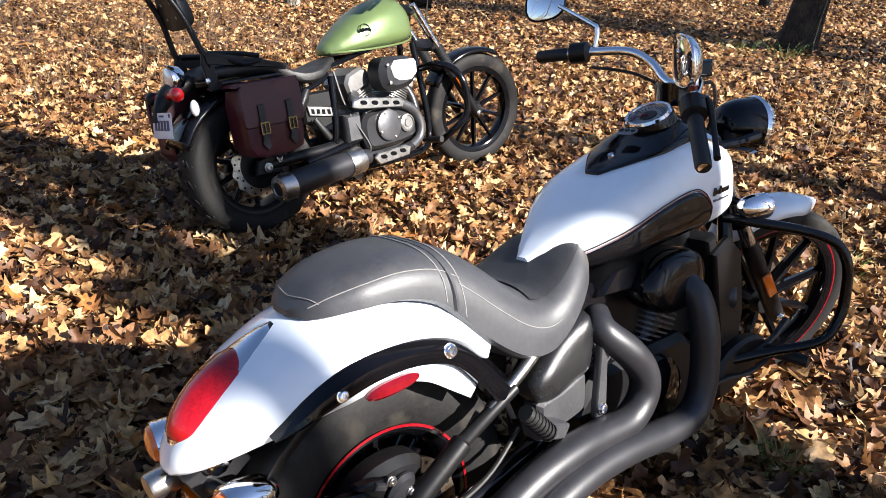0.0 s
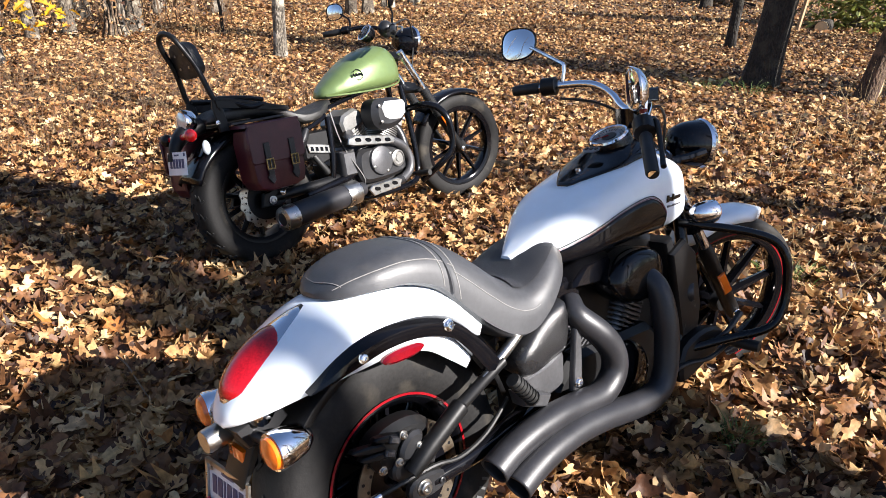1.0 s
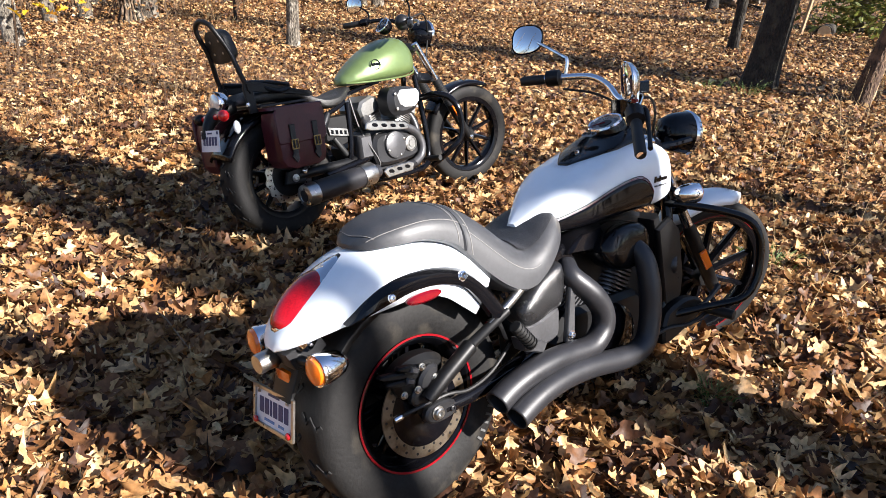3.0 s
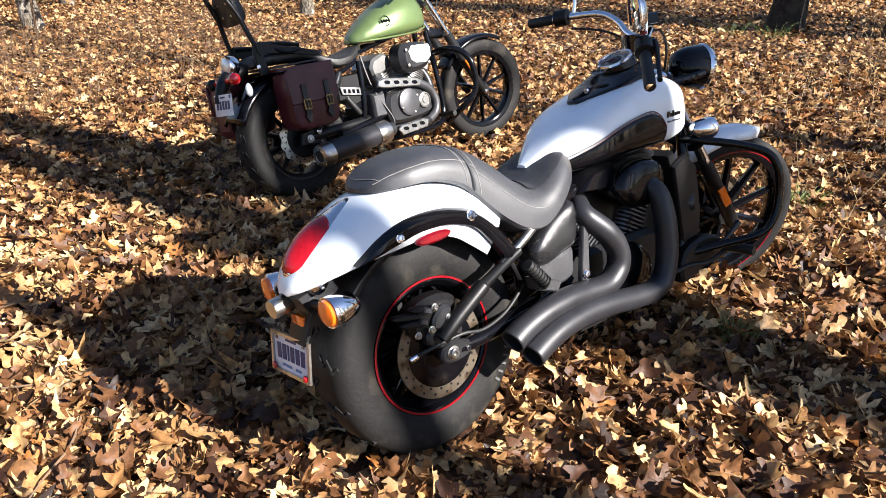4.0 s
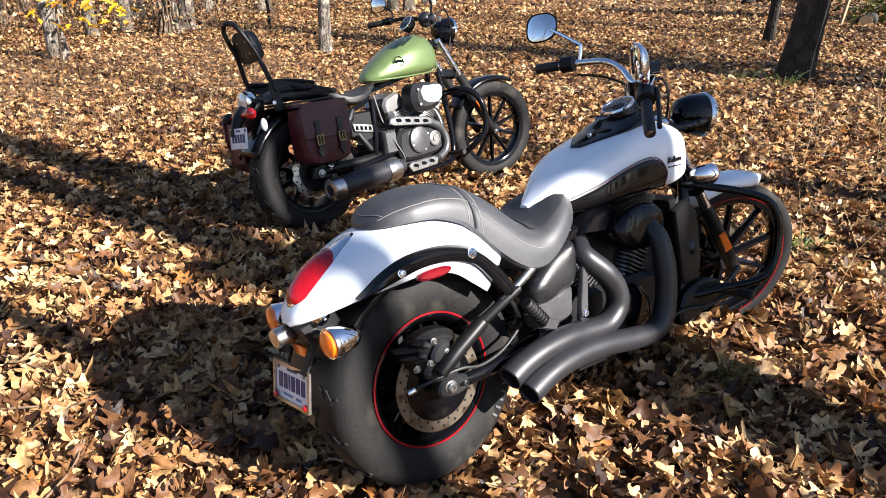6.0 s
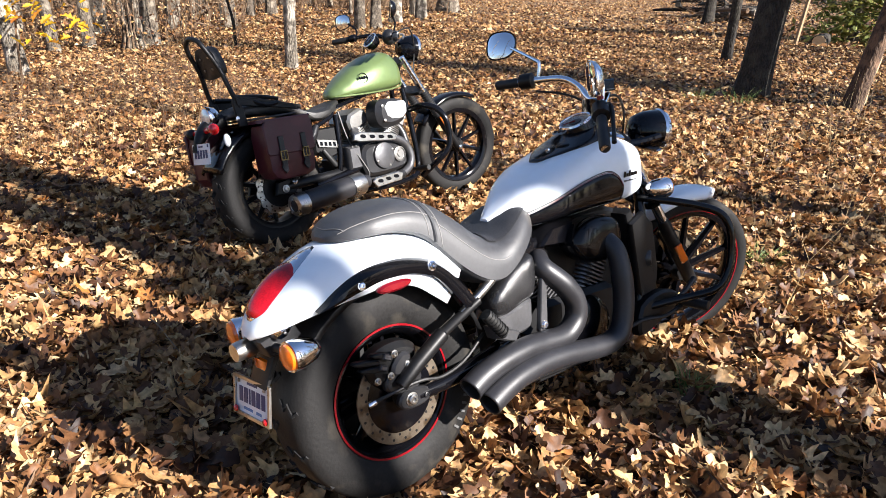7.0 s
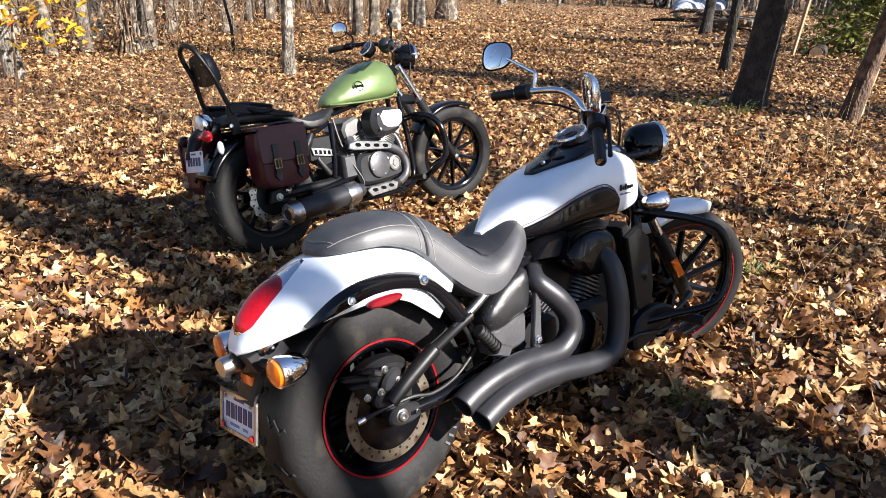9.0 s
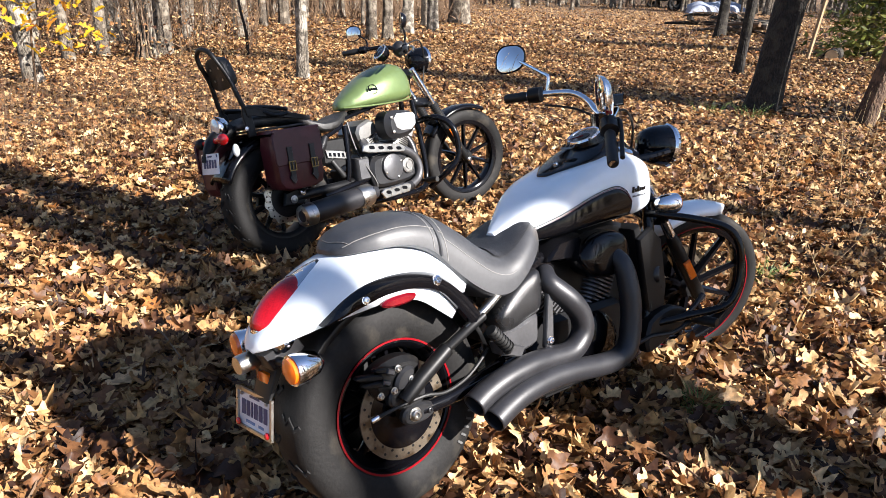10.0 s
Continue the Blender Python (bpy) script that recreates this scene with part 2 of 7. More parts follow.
# ---- shape tools ----
class G:
    """Points and faces gathered into one mesh."""

    def __init__(self):
        self.v, self.f = [], []

    def add(self, v, f, m=None):
        o = len(self.v)
        self.v += [tuple(m @ Vector(p)) for p in v] if m else [tuple(p) for p in v]
        self.f += [tuple(i + o for i in q) for q in f]
        return self

    def rings(self, rings, closed=True, caps=True):
        n, v, f = len(rings[0]), [p for r in rings for p in r], []
        for a in range(len(rings) - 1):
            for b in range(n if closed else n - 1):
                c = (b + 1) % n
                f.append((a * n + b, a * n + c, (a + 1) * n + c, (a + 1) * n + b))
        if caps and closed:
            f += [tuple(range(n - 1, -1, -1)), tuple(range((len(rings) - 1) * n, len(rings) * n))]
        return self.add(v, f)

    def tube(self, pts, r, seg=10, smooth=0, caps=True):
        """A round bar along points; r is one radius or one a point."""
        pts = [Vector(p) for p in pts]
        rs = list(r) if isinstance(r, (list, tuple)) else [r] * len(pts)
        if smooth and len(pts) > 2:
            pts, rs = curve(pts, rs, smooth)
        rings, side = [], None
        for i, p in enumerate(pts):
            t = (pts[min(i + 1, len(pts) - 1)] - pts[max(i - 1, 0)]).normalized()
            if side is None:
                side = t.orthogonal().normalized()
            side = (side - t * side.dot(t)).normalized()
            up = t.cross(side)
            rings.append([p + (side * math.cos(a) + up * math.sin(a)) * rs[i] for a in (2 * math.pi * k / seg for k in range(seg))])
        return self.rings(rings, True, caps)

    def lathe(self, prof, o=(0, 0, 0), axis=(0, 1, 0), seg=24, closed=False):
        """A profile of (radius, height) turned about an axis through o; closed: the profile is a loop."""
        o, a = Vector(o), Vector(axis).normalized()
        s = a.orthogonal().normalized()
        u = a.cross(s)
        rings = [[o + a * h + (s * math.cos(2 * math.pi * k / seg) + u * math.sin(2 * math.pi * k / seg)) * max(r, 1e-4) for k in range(seg)] for r, h in prof]
        if closed:
            rings.append(rings[0])
        return self.rings(rings, True, not closed)

    def prism(self, poly, y0, y1, b=0.004, m=None):
        """A flat outline in x and z between y0 and y1, with softened edges."""
        n = len(poly)
        area = sum(poly[i][0] * poly[(i + 1) % n][1] - poly[(i + 1) % n][0] * poly[i][1] for i in range(n))
        sg, inner = (1 if area > 0 else -1), []
        for i in range(n):
            p, q, r = Vector(poly[i - 1]), Vector(poly[i]), Vector(poly[(i + 1) % n])
            d1, d2 = (q - p).normalized(), (r - q).normalized()
            nn = Vector((-(d1.y + d2.y), d1.x + d2.x)) * sg
            nn = nn.normalized() if nn.length > 1e-6 else Vector((0, 0))
            inner.append((q.x + nn.x * b, q.y + nn.y * b))
        lo, hi = min(y0, y1), max(y0, y1)
        rings = [[(x, y, z) for x, z in pl] for pl, y in ((inner, lo), (poly, lo + b), (poly, hi - b), (inner, hi))]
        if sg > 0:
            rings = rings[::-1]
        if m:
            rings = [[m @ Vector(p) for p in r] for r in rings]
        return self.rings(rings)

    def box(self, c, s, b=0.004, m=None):
        x, z = s[0] / 2, s[2] / 2
        m2 = Matrix.Translation(c) @ (m or Matrix())
        return self.prism([(-x, -z), (x, -z), (x, z), (-x, z)], -s[1] / 2, s[1] / 2, min(b, x * 0.6, z * 0.6, s[1] * 0.3), m2)

    def ball(self, c, r, seg=14, m=None):
        rx, ry, rz = r if isinstance(r, (tuple, list)) else (r, r, r)
        rings = []
        for i in range(seg // 2 + 1):
            a = math.pi * i / (seg // 2)
            rings.append([(rx * math.sin(a) * math.cos(t) or 0, ry * math.sin(a) * math.sin(t), rz * math.cos(a)) for t in (2 * math.pi * k / seg for k in range(seg))])
        m2 = Matrix.Translation(c) @ (m or Matrix())
        return self.rings([[m2 @ Vector(p) for p in r] for r in rings][::-1], True, False)


def curve(pts, rs, sub):
    """Catmull-Rom through points and radii."""
    out, ro, n = [], [], len(pts)
    for i in range(n - 1):
        p = [pts[max(i - 1, 0)], pts[i], pts[i + 1], pts[min(i + 2, n - 1)]]
        for k in range(sub):
            t = k / sub
            out.append(0.5 * ((2 * p[1]) + (p[2] - p[0]) * t + (2 * p[0] - 5 * p[1] + 4 * p[2] - p[3]) * t * t + (3 * p[1] - p[0] - 3 * p[2] + p[3]) * t ** 3))
            ro.append(rs[i] * (1 - t) + rs[i + 1] * t)
    return out + [pts[-1]], ro + [rs[-1]]


def table(rows, x, col):
    """Smooth interpolation in a table sorted by its first column."""
    xs = [r[0] for r in rows]
    i = min(max(sum(1 for q in xs if q <= x) - 1, 0), len(xs) - 2)
    t = min(max((x - xs[i]) / (xs[i + 1] - xs[i]), 0), 1)
    v = [rows[min(max(j, 0), len(rows) - 1)][col] for j in (i - 1, i, i + 1, i + 2)]
    return 0.5 * (2 * v[1] + (v[2] - v[0]) * t + (2 * v[0] - 5 * v[1] + 4 * v[2] - v[3]) * t * t + (3 * v[1] - v[0] - 3 * v[2] + v[3]) * t ** 3)


def mesh_of(name, g, material, sharp=38):
    me = bpy.data.meshes.new(name)
    me.from_pydata(g.v, [], g.f)
    me.materials.append(material)
    me.validate()
    bm = bmesh.new()
    bm.from_mesh(me)
    bmesh.ops.recalc_face_normals(bm, faces=bm.faces)
    bm.to_mesh(me)
    bm.free()
    me.polygons.foreach_set("use_smooth", [True] * len(me.polygons))
    me.set_sharp_from_angle(angle=radians(sharp))
    return me


def part(name, g, material, parent, label="", m=None, thick=0.0, sharp=38):
    if isinstance(g, list):
        return [part(name, k, material, parent, label, m, thick, sharp) for k in g]
    ob = new(name, mesh_of(name, g, material, sharp))
    ob.parent = parent
    if m:
        ob.matrix_local = m
    if thick:
        s = ob.modifiers.new("shell", "SOLIDIFY")
        s.thickness, s.offset = thick, -1
    return tagged(ob, label)


def again(ob, m, parent=None):
    """A further part on the same mesh."""
    o = new(ob.name.split(".")[0], ob.data)
    o.parent = parent or ob.parent
    o.matrix_local = m
    for md in ob.modifiers:
        s = o.modifiers.new(md.name, md.type)
        s.thickness, s.offset = md.thickness, md.offset
    if "label" in ob:
        o["label"] = ob["label"]
    return o




def turn_about(p, axis, deg):
    return Matrix.Translation(p) @ Matrix.Rotation(radians(deg), 4, Vector(axis)) @ Matrix.Translation(-Vector(p))


def arch(top, edge, w, n=18, p=0.8):
    """A cross-section over the top from one side edge to the other."""
    out = []
    for k in range(n + 1):
        a = (k / n * 2 - 1) * math.pi / 2
        y, d = math.copysign(abs(math.sin(a)) ** p, a) * w, 1 - abs(math.cos(a)) ** p
        out.append((top[0] + (edge[0] - top[0]) * d, y, top[1] + (edge[1] - top[1]) * d))
    return out


def hull(x, zt, zb, w, n=24, p=0.75, q=0.45):
    """A closed cross-section at x: rounded above, flatter below."""
    mid, out = zb + (zt - zb) * q, []
    for k in range(n):
        a = 2 * math.pi * k / n
        s, c = math.sin(a), math.cos(a)
        h = (zt - mid) if s > 0 else (mid - zb)
        out.append((x, math.copysign(abs(c) ** p, c) * w, mid + math.copysign(abs(s) ** p, s) * h))
    return out


def bars(widths, h, gap, thick, o, ux, uz, un):
    """Plain bars in a row, for writing that is not lettered. ux along the row, uz up, un outwards."""
    out, x, tot = [], 0.0, sum(widths) + gap * (len(widths) - 1)
    o, ux, uz, un = Vector(o), Vector(ux).normalized(), Vector(uz).normalized(), Vector(un).normalized()
    for w in widths:
        a = o + ux * (x - tot / 2)
        c = [a - uz * h / 2, a + ux * w - uz * h / 2, a + ux * w + uz * h / 2, a + uz * h / 2]
        out.append(G().add(c + [p + un * thick for p in c], [(0, 1, 2, 3), (7, 6, 5, 4), (0, 4, 5, 1), (1, 5, 6, 2), (2, 6, 7, 3), (3, 7, 4, 0)]))
        x += w + gap
    return out


def cushion(pts, y0, y1):
    """A shallow cushion over an outline in the x-z plane, from y0 out to y1."""
    cx, cz = sum(p[0] for p in pts) / len(pts), sum(p[1] for p in pts) / len(pts)
    rows = []
    for k, h in ((0.96, 0.0), (1.0, 0.35), (0.985, 0.6), (0.93, 0.8), (0.82, 0.92), (0.6, 0.985), (0.3, 1.0), (0.02, 1.0)):
        rows.append([(cx + (x - cx) * k, y0 + (y1 - y0) * h, cz + (z - cz) * k) for x, z in pts])
    return G().rings(rows)


def rounded(pts, sub=4):
    """A closed outline smoothed through its corners."""
    n, out = len(pts), []
    for i in range(n):
        p = [Vector(pts[(i + k) % n]) for k in (-1, 0, 1, 2)]
        for k in range(sub):
            t = k / sub
            q = 0.5 * (2 * p[1] + (p[2] - p[0]) * t + (2 * p[0] - 5 * p[1] + 4 * p[2] - p[3]) * t * t + (3 * p[1] - p[0] - 3 * p[2] + p[3]) * t ** 3)
            out.append((q.x, q.y))
    return out


def capsule(cx, cz, a, b, deg, n=20):
    c, s = math.cos(radians(deg)), math.sin(radians(deg))
    return [(cx + c * a * math.copysign(abs(math.cos(t)) ** 0.8, math.cos(t)) - s * b * math.sin(t), cz + s * a * math.copysign(abs(math.cos(t)) ** 0.8, math.cos(t)) + c * b * math.sin(t)) for t in (2 * math.pi * k / n for k in range(n))]


# ---- motorcycles: shared pieces ----
def tyre_profile(R, w, rr):
    h = R - rr
    half = [(rr, 0.37), (rr + 0.12 * h, 0.45), (rr + 0.4 * h, 0.5), (rr + 0.68 * h, 0.49), (rr + 0.86 * h, 0.43), (rr + 0.955 * h, 0.3), (R - 0.0015, 0.14)]
    prof = [(r, -k * w) for r, k in half] + [(R, 0)] + [(r, k * w) for r, k in half[::-1]]
    return prof + [(rr - 0.012, 0.3 * w), (rr - 0.012, -0.3 * w)]


def wheel(bike, c, R, w, rr, n_spokes, m=None, stripe=False, grooves=0, paired=False, rim_mat=None, label=""):
    """A cast wheel: the rim is the part, with its tyre, spokes, hub and painted stripe under it."""
    g = G().lathe([(rr + 0.006, -0.40 * w), (rr + 0.008, -0.43 * w), (rr - 0.004, -0.43 * w), (rr - 0.022, -0.34 * w), (rr - 0.03, -0.1 * w), (rr - 0.03, 0.1 * w), (rr - 0.022, 0.34 * w), (rr - 0.004, 0.43 * w), (rr + 0.008, 0.43 * w), (rr + 0.006, 0.40 * w), (rr - 0.005, 0.3 * w), (rr - 0.014, 0), (rr - 0.005, -0.3 * w)], c, (0, 1, 0), 56, True)
    rim = part("wheel", g, rim_mat or BLACK, bike, label, m)
    part("tyre", G().lathe(tyre_profile(R, w, rr), c, (0, 1, 0), 72, True), RUBBER, rim, "dusty black rubber tyre")
    part("hub", G().lathe([(0.02, -0.5 * w), (0.035, -0.5 * w), (0.04, -0.3 * w), (0.05, -0.2 * w), (0.05, 0.2 * w), (0.04, 0.3 * w), (0.035, 0.5 * w), (0.02, 0.5 * w)], c, (0, 1, 0), 24), SATIN, rim)
    c = Vector(c)
    s0 = None
    for k in range(n_spokes):
        a = 2 * math.pi * k / n_spokes
        mm = Matrix.Translation(c) @ Matrix.Rotation(a, 4, "Y") @ Matrix.Translation(-c)
        if s0 is None:
            sp, L = G(), rr - 0.02
            for off in ((-0.011, 0.011) if paired else (0,)):
                rings = []
                for t in (0, 0.15, 0.5, 0.85, 1.0):
                    x = c.x + off * (1 + t * 1.2)
                    z = c.z + 0.035 + (L - 0.035) * t
                    hw, hd = (0.011, 0.017) if paired else (0.016 - 0.005 * t, 0.02 - 0.006 * t)
                    rings.append([(x - hw, c.y, z), (x - hw * 0.5, c.y - hd, z), (x + hw * 0.5, c.y - hd, z), (x + hw, c.y, z), (x + hw * 0.5, c.y + hd, z), (x - hw * 0.5, c.y + hd, z)])
                sp.rings(rings)
            s0 = part("spoke", sp, rim_mat or BLACK, rim)
            base = s0
        else:
            again(base, mm, rim)
    if stripe:
        for sd in (-1, 1):
            part("rim_stripe", G().lathe([(rr + 0.008, sd * 0.437 * w), (rr + 0.008, sd * 0.443 * w), (rr + 0.002, sd * 0.442 * w), (rr + 0.002, sd * 0.432 * w)], c, (0, 1, 0), 72, True), RED, rim, "thin red painted rim stripe")
    if grooves:
        gr = G()
        for k in range(grooves):
            for sd in (-1, 1):
                a0 = 2 * math.pi * (k + (0.5 if sd > 0 else 0)) / grooves
                pts = []
                for da, f in ((0, 0.05), (0.07, 0.16), (0.02, 0.22), (0.11, 0.33), (0.07, 0.41)):
                    rad = (R - 0.0005) if f < 0.16 else R - 0.0015 - (R - rr) * (0.045 * (f - 0.14) / 0.16 if f < 0.3 else 0.045 + 0.095 * (f - 0.3) / 0.13)
                    pts.append(c + Vector((math.cos(a0 + da) * rad, sd * f * w, math.sin(a0 + da) * rad)))
                gr.tube(pts, 0.0072, 5)
        tagged(part("tread_groove", gr, mat("groove_black", (0.004, 0.004, 0.004), 0.9), rim, "dark zigzag tread grooves"), kind="stuff")
    return rim


def brake_disc(parent, c, r0, r1, holes=24, m=None):
    g = G().lathe([(r0, -0.0025), (r1, -0.0025), (r1, 0.0025), (r0, 0.0025)], c, (0, 1, 0), 64, True)
    d = part("brake_disc", g, DISC, parent, "drilled steel brake disc", m)
    h, c = G(), Vector(c)
    for k in range(holes):
        a, r = 2 * math.pi * k / holes, r0 + (r1 - r0) * (0.3 if k % 2 else 0.7)
        h.lathe([(0.0042, -0.0034), (0.0042, 0.0034)], c + Vector((math.cos(a) * r, 0, math.sin(a) * r)), (0, 1, 0), 8)
    tagged(part("drill_hole", h, SATIN, parent, "", m), kind="stuff")
    part("disc_carrier", G().lathe([(0.03, -0.004), (r0 + 0.006, -0.004), (r0 + 0.006, 0.004), (0.03, 0.004)], c, (0, 1, 0), 40, True), BLACK, parent, "", m)
    return d


def bolt(parent, p, axis, r=0.009, h=0.008, material=None, label="", m=None):
    g = G().lathe([(0.001, 0), (r * 1.35, 0), (r * 1.35, h * 0.3), (r, h * 0.35), (r, h * 0.85), (r * 0.8, h), (r * 0.45, h), (r * 0.4, h * 0.6), (0.001, h * 0.6)], p, axis, 12)
    return part("bolt", g, material or CHROME, parent, label, m)


def turn_signal(parent, p, d, r=0.04, length=0.075, body=None, lens=None, m=None, label=""):
    """A bullet lamp at p that looks along d: shell, lens and stalk-side cap."""
    s = part("turn_signal", G().lathe([(0.008, -length), (0.5 * r, -length * 0.93), (0.82 * r, -length * 0.7), (r, -length * 0.3), (r * 1.04, 0), (r * 1.0, 0.006), (r * 0.9, 0.004), (r * 0.85, -0.01)], p, d, 24), body or CHROME, parent, label, m)
    q = Vector(p) + Vector(d).normalized() * 0.002
    part("lens", G().lathe([(0.001, 0.02), (0.5 * r, 0.018), (0.8 * r, 0.012), (0.93 * r, 0.0), (0.93 * r, -0.006)], q, d, 24), lens or AMBER, s, "ribbed amber lens" if lens is None else "")
    return s


def fins(o, axis, w, d, n, pitch, taper=0.0, corner=0.3):
    """A core and a stack of cooling fins from o along an axis, each a rounded plate w by d."""
    plates, core = [], G()
    o, a = Vector(o), Vector(axis).normalized()
    y = Vector((0, 1, 0))
    x = y.cross(a).normalized()
    for k in range(n):
        s = 1 - taper * k / n
        rings = []
        for hh in (0, pitch * 0.42):
            ring = []
            for j in range(16):
                t = 2 * math.pi * j / 16
                ct, st = math.cos(t), math.sin(t)
                ring.append(o + a * (k * pitch + hh) + x * math.copysign(abs(ct) ** 0.5, ct) * w * s / 2 + y * math.copysign(abs(st) ** 0.5, st) * d * s / 2)
            rings.append(ring)
        plates.append(G().rings(rings))
    core.rings([[o + a * h + x * math.cos(2 * math.pi * j / 16) * w * 0.4 + y * math.sin(2 * math.pi * j / 16) * d * 0.4 for j in range(16)] for h in (0, n * pitch)])
    return core, plates


def mirror(parent, c, facing, up, wide, high, shell, label, m=None):
    """An oval mirror head: shell and glass."""
    n, u = Vector(facing).normalized(), Vector(up)
    u = (u - n * u.dot(n)).normalized()
    s, c = u.cross(n), Vector(c)

    def ring(k, dep):
        return [c + n * dep + s * math.copysign(abs(math.cos(t)) ** 0.75, math.cos(t)) * wide / 2 * k + u * math.copysign(abs(math.sin(t)) ** 0.75, math.sin(t)) * high / 2 * k * (1 - 0.12 * math.cos(t)) for t in (2 * math.pi * j / 28 for j in range(28))]

    head = part("mirror", G().rings([ring(0.25, -0.032), ring(0.7, -0.024), ring(0.95, -0.008), ring(1.0, 0.002), ring(0.97, 0.006), ring(0.9, 0.003)]), shell, parent, label, m)
    part("mirror_glass", G().rings([ring(0.9, 0.0035), ring(0.88, 0.0042)]), MIRROR, head, "reflecting mirror glass")
    return head


# ---- the white motorcycle ----
def white_motorcycle(pose_m):
    bike = new("motorcycle")
    bike.matrix_world = pose_m
    tagged(bike, "white and black cruiser motorcycle with red rim stripes on its stand", "motorcycle", "parked motorcycles")
    STEER, RAKE = -25, 33
    ax = Vector((-math.sin(radians(RAKE)), 0, math.cos(radians(RAKE))))
    head_p = Vector((1.17, 0, 0.90))
    ST = turn_about(head_p, ax, STEER)

    # wheels
    rw = wheel(bike, (-0.004, 0, 0.32), 0.32, 0.185, 0.19, 7, None, True, 15, True, BLACK, "black cast rear wheel")
    brake_disc(rw, (-0.004, -0.107, 0.32), 0.104, 0.143, 40)
    part("belt_pulley", G().lathe([(0.02, 0.0), (0.12, 0.0), (0.165, 0.012), (0.172, 0.012), (0.172, 0.034), (0.16, 0.034), (0.11, 0.016), (0.02, 0.016)], (-0.004, 0.085, 0.32), (0, 1, 0), 48), SATIN, rw, "black belt drive pulley")
    fw = wheel(bike, (1.555, 0, 0.33), 0.33, 0.088, 0.27, 10, ST, True, 0, False, None, "black cast front wheel")
    brake_disc(fw, (1.555, 0.07, 0.33), 0.1, 0.15, 30)
    # sidewall writing as plain bars
    for a0 in (-14,):
        for k in range(6):
            a = radians(a0 - k * 5.5)
            g = G().add(*zip_bar(Vector((math.cos(a) * 0.262, -0.0932, 0.316 + math.sin(a) * 0.262)), Vector((math.cos(a), 0, math.sin(a))), Vector((-math.sin(a), 0, math.cos(a))), 0.021, 0.007))
            part("sidewall_mark", g, WORN, rw, "worn pale sidewall bar")

    # swing arm, shock strut, caliper, axle
    for sd in (-1, 1):
        arm = part("swingarm", G().tube([(0, sd * 0.145, 0.316), (0.16, sd * 0.15, 0.325), (0.33, sd * 0.13, 0.34), (0.46, sd * 0.1, 0.36)], [0.02, 0.022, 0.026, 0.03], 12, 4), BLACK, bike)
        bolt(arm, (-0.006, sd * 0.164, 0.322), (0, sd, 0), 0.015, 0.016, STEEL, "steel axle nut")
        bolt(arm, (0.045, sd * 0.164, 0.318), (0, sd, 0), 0.008, 0.008, DKGREY)
        part("axle_plate", G().prism(rounded([(-0.045, 0.312), (-0.02, 0.293), (0.04, 0.294), (0.075, 0.32), (0.035, 0.345), (-0.03, 0.343)], 3), sd * 0.14, sd * 0.166, 0.006), DKGREY, bike)
        part("strut", G().tube([(-0.035, sd * 0.165, 0.37), (0.02, sd * 0.17, 0.415), (0.12, sd * 0.17, 0.475), (0.125, sd * 0.17, 0.478), (0.27, sd * 0.165, 0.535)], [0.02, 0.022, 0.022, 0.015, 0.014], 14), SATIN, bike)
        part("seat_rail", G().tube([(0.2, sd * 0.165, 0.51), (0.34, sd * 0.15, 0.575), (0.45, sd * 0.13, 0.64), (0.56, sd * 0.08, 0.7)], 0.014, 10, 4), STEEL if sd < 0 else SATIN, bike, "bare grey frame rail")
    cal = part("brake_caliper", G().prism(rounded([(-0.115, 0.44), (-0.07, 0.475), (0.0, 0.482), (0.05, 0.46), (0.045, 0.415), (-0.02, 0.4), (-0.06, 0.375), (-0.1, 0.385)], 3), -0.14, -0.07, 0.016), SATIN, bike, "dark cast brake caliper")
    part("caliper_bracket", G().prism(rounded([(-0.06, 0.4), (0.0, 0.42), (0.05, 0.38), (0.035, 0.34), (-0.02, 0.335), (-0.07, 0.36)], 3), -0.15, -0.12, 0.006), DKGREY, bike)
    for x, z, w in ((-0.112, 0.462, 0.05), (-0.088, 0.437, 0.055), (-0.06, 0.468, 0.045)):
        part("caliper_finger", G().prism(rounded([(x - w, z + 0.008), (x + w * 0.4, z - 0.004), (x + w * 0.45, z - 0.02), (x - w * 0.9, z - 0.006)], 2), -0.152, -0.128, 0.004), SATIN, cal)
    part("caliper_cover", G().prism(rounded([(-0.045, 0.43), (-0.015, 0.455), (0.015, 0.45), (0.012, 0.42), (-0.02, 0.395), (-0.05, 0.4)], 3), -0.158, -0.136, 0.008), DKGREY, cal, "grey caliper cover")
    for x, z, w in ((-0.062, 0.458, 0.026), (-0.078, 0.432, 0.024)):
        part("brake_pad", G().box((x, -0.153, z), (w, 0.014, 0.016), 0.004, Matrix.Rotation(radians(25), 4, "Y")), GREY, cal, "pale grey pad plate")
    for p in ((-0.06, -0.158, 0.405), (0.0, -0.158, 0.42), (-0.1, -0.152, 0.4), (-0.04, -0.157, 0.462), (0.025, -0.15, 0.385)):
        bolt(cal, p, (0, -1, 0), 0.008, 0.009, STEEL)
    part("brake_hose", G().tube([(-0.12, -0.15, 0.345), (-0.08, -0.17, 0.36), (0.02, -0.18, 0.37), (0.1, -0.175, 0.355), (0.2, -0.16, 0.37), (0.3, -0.14, 0.42)], 0.0055, 8, 5), GRIP, bike)
    part("hose_fitting", G().lathe([(0.004, -0.02), (0.009, -0.02), (0.009, 0.0), (0.006, 0.004), (0.006, 0.02), (0.001, 0.02)], (-0.115, -0.153, 0.347), (1, -0.3, 0.3), 10), CHROME, bike)

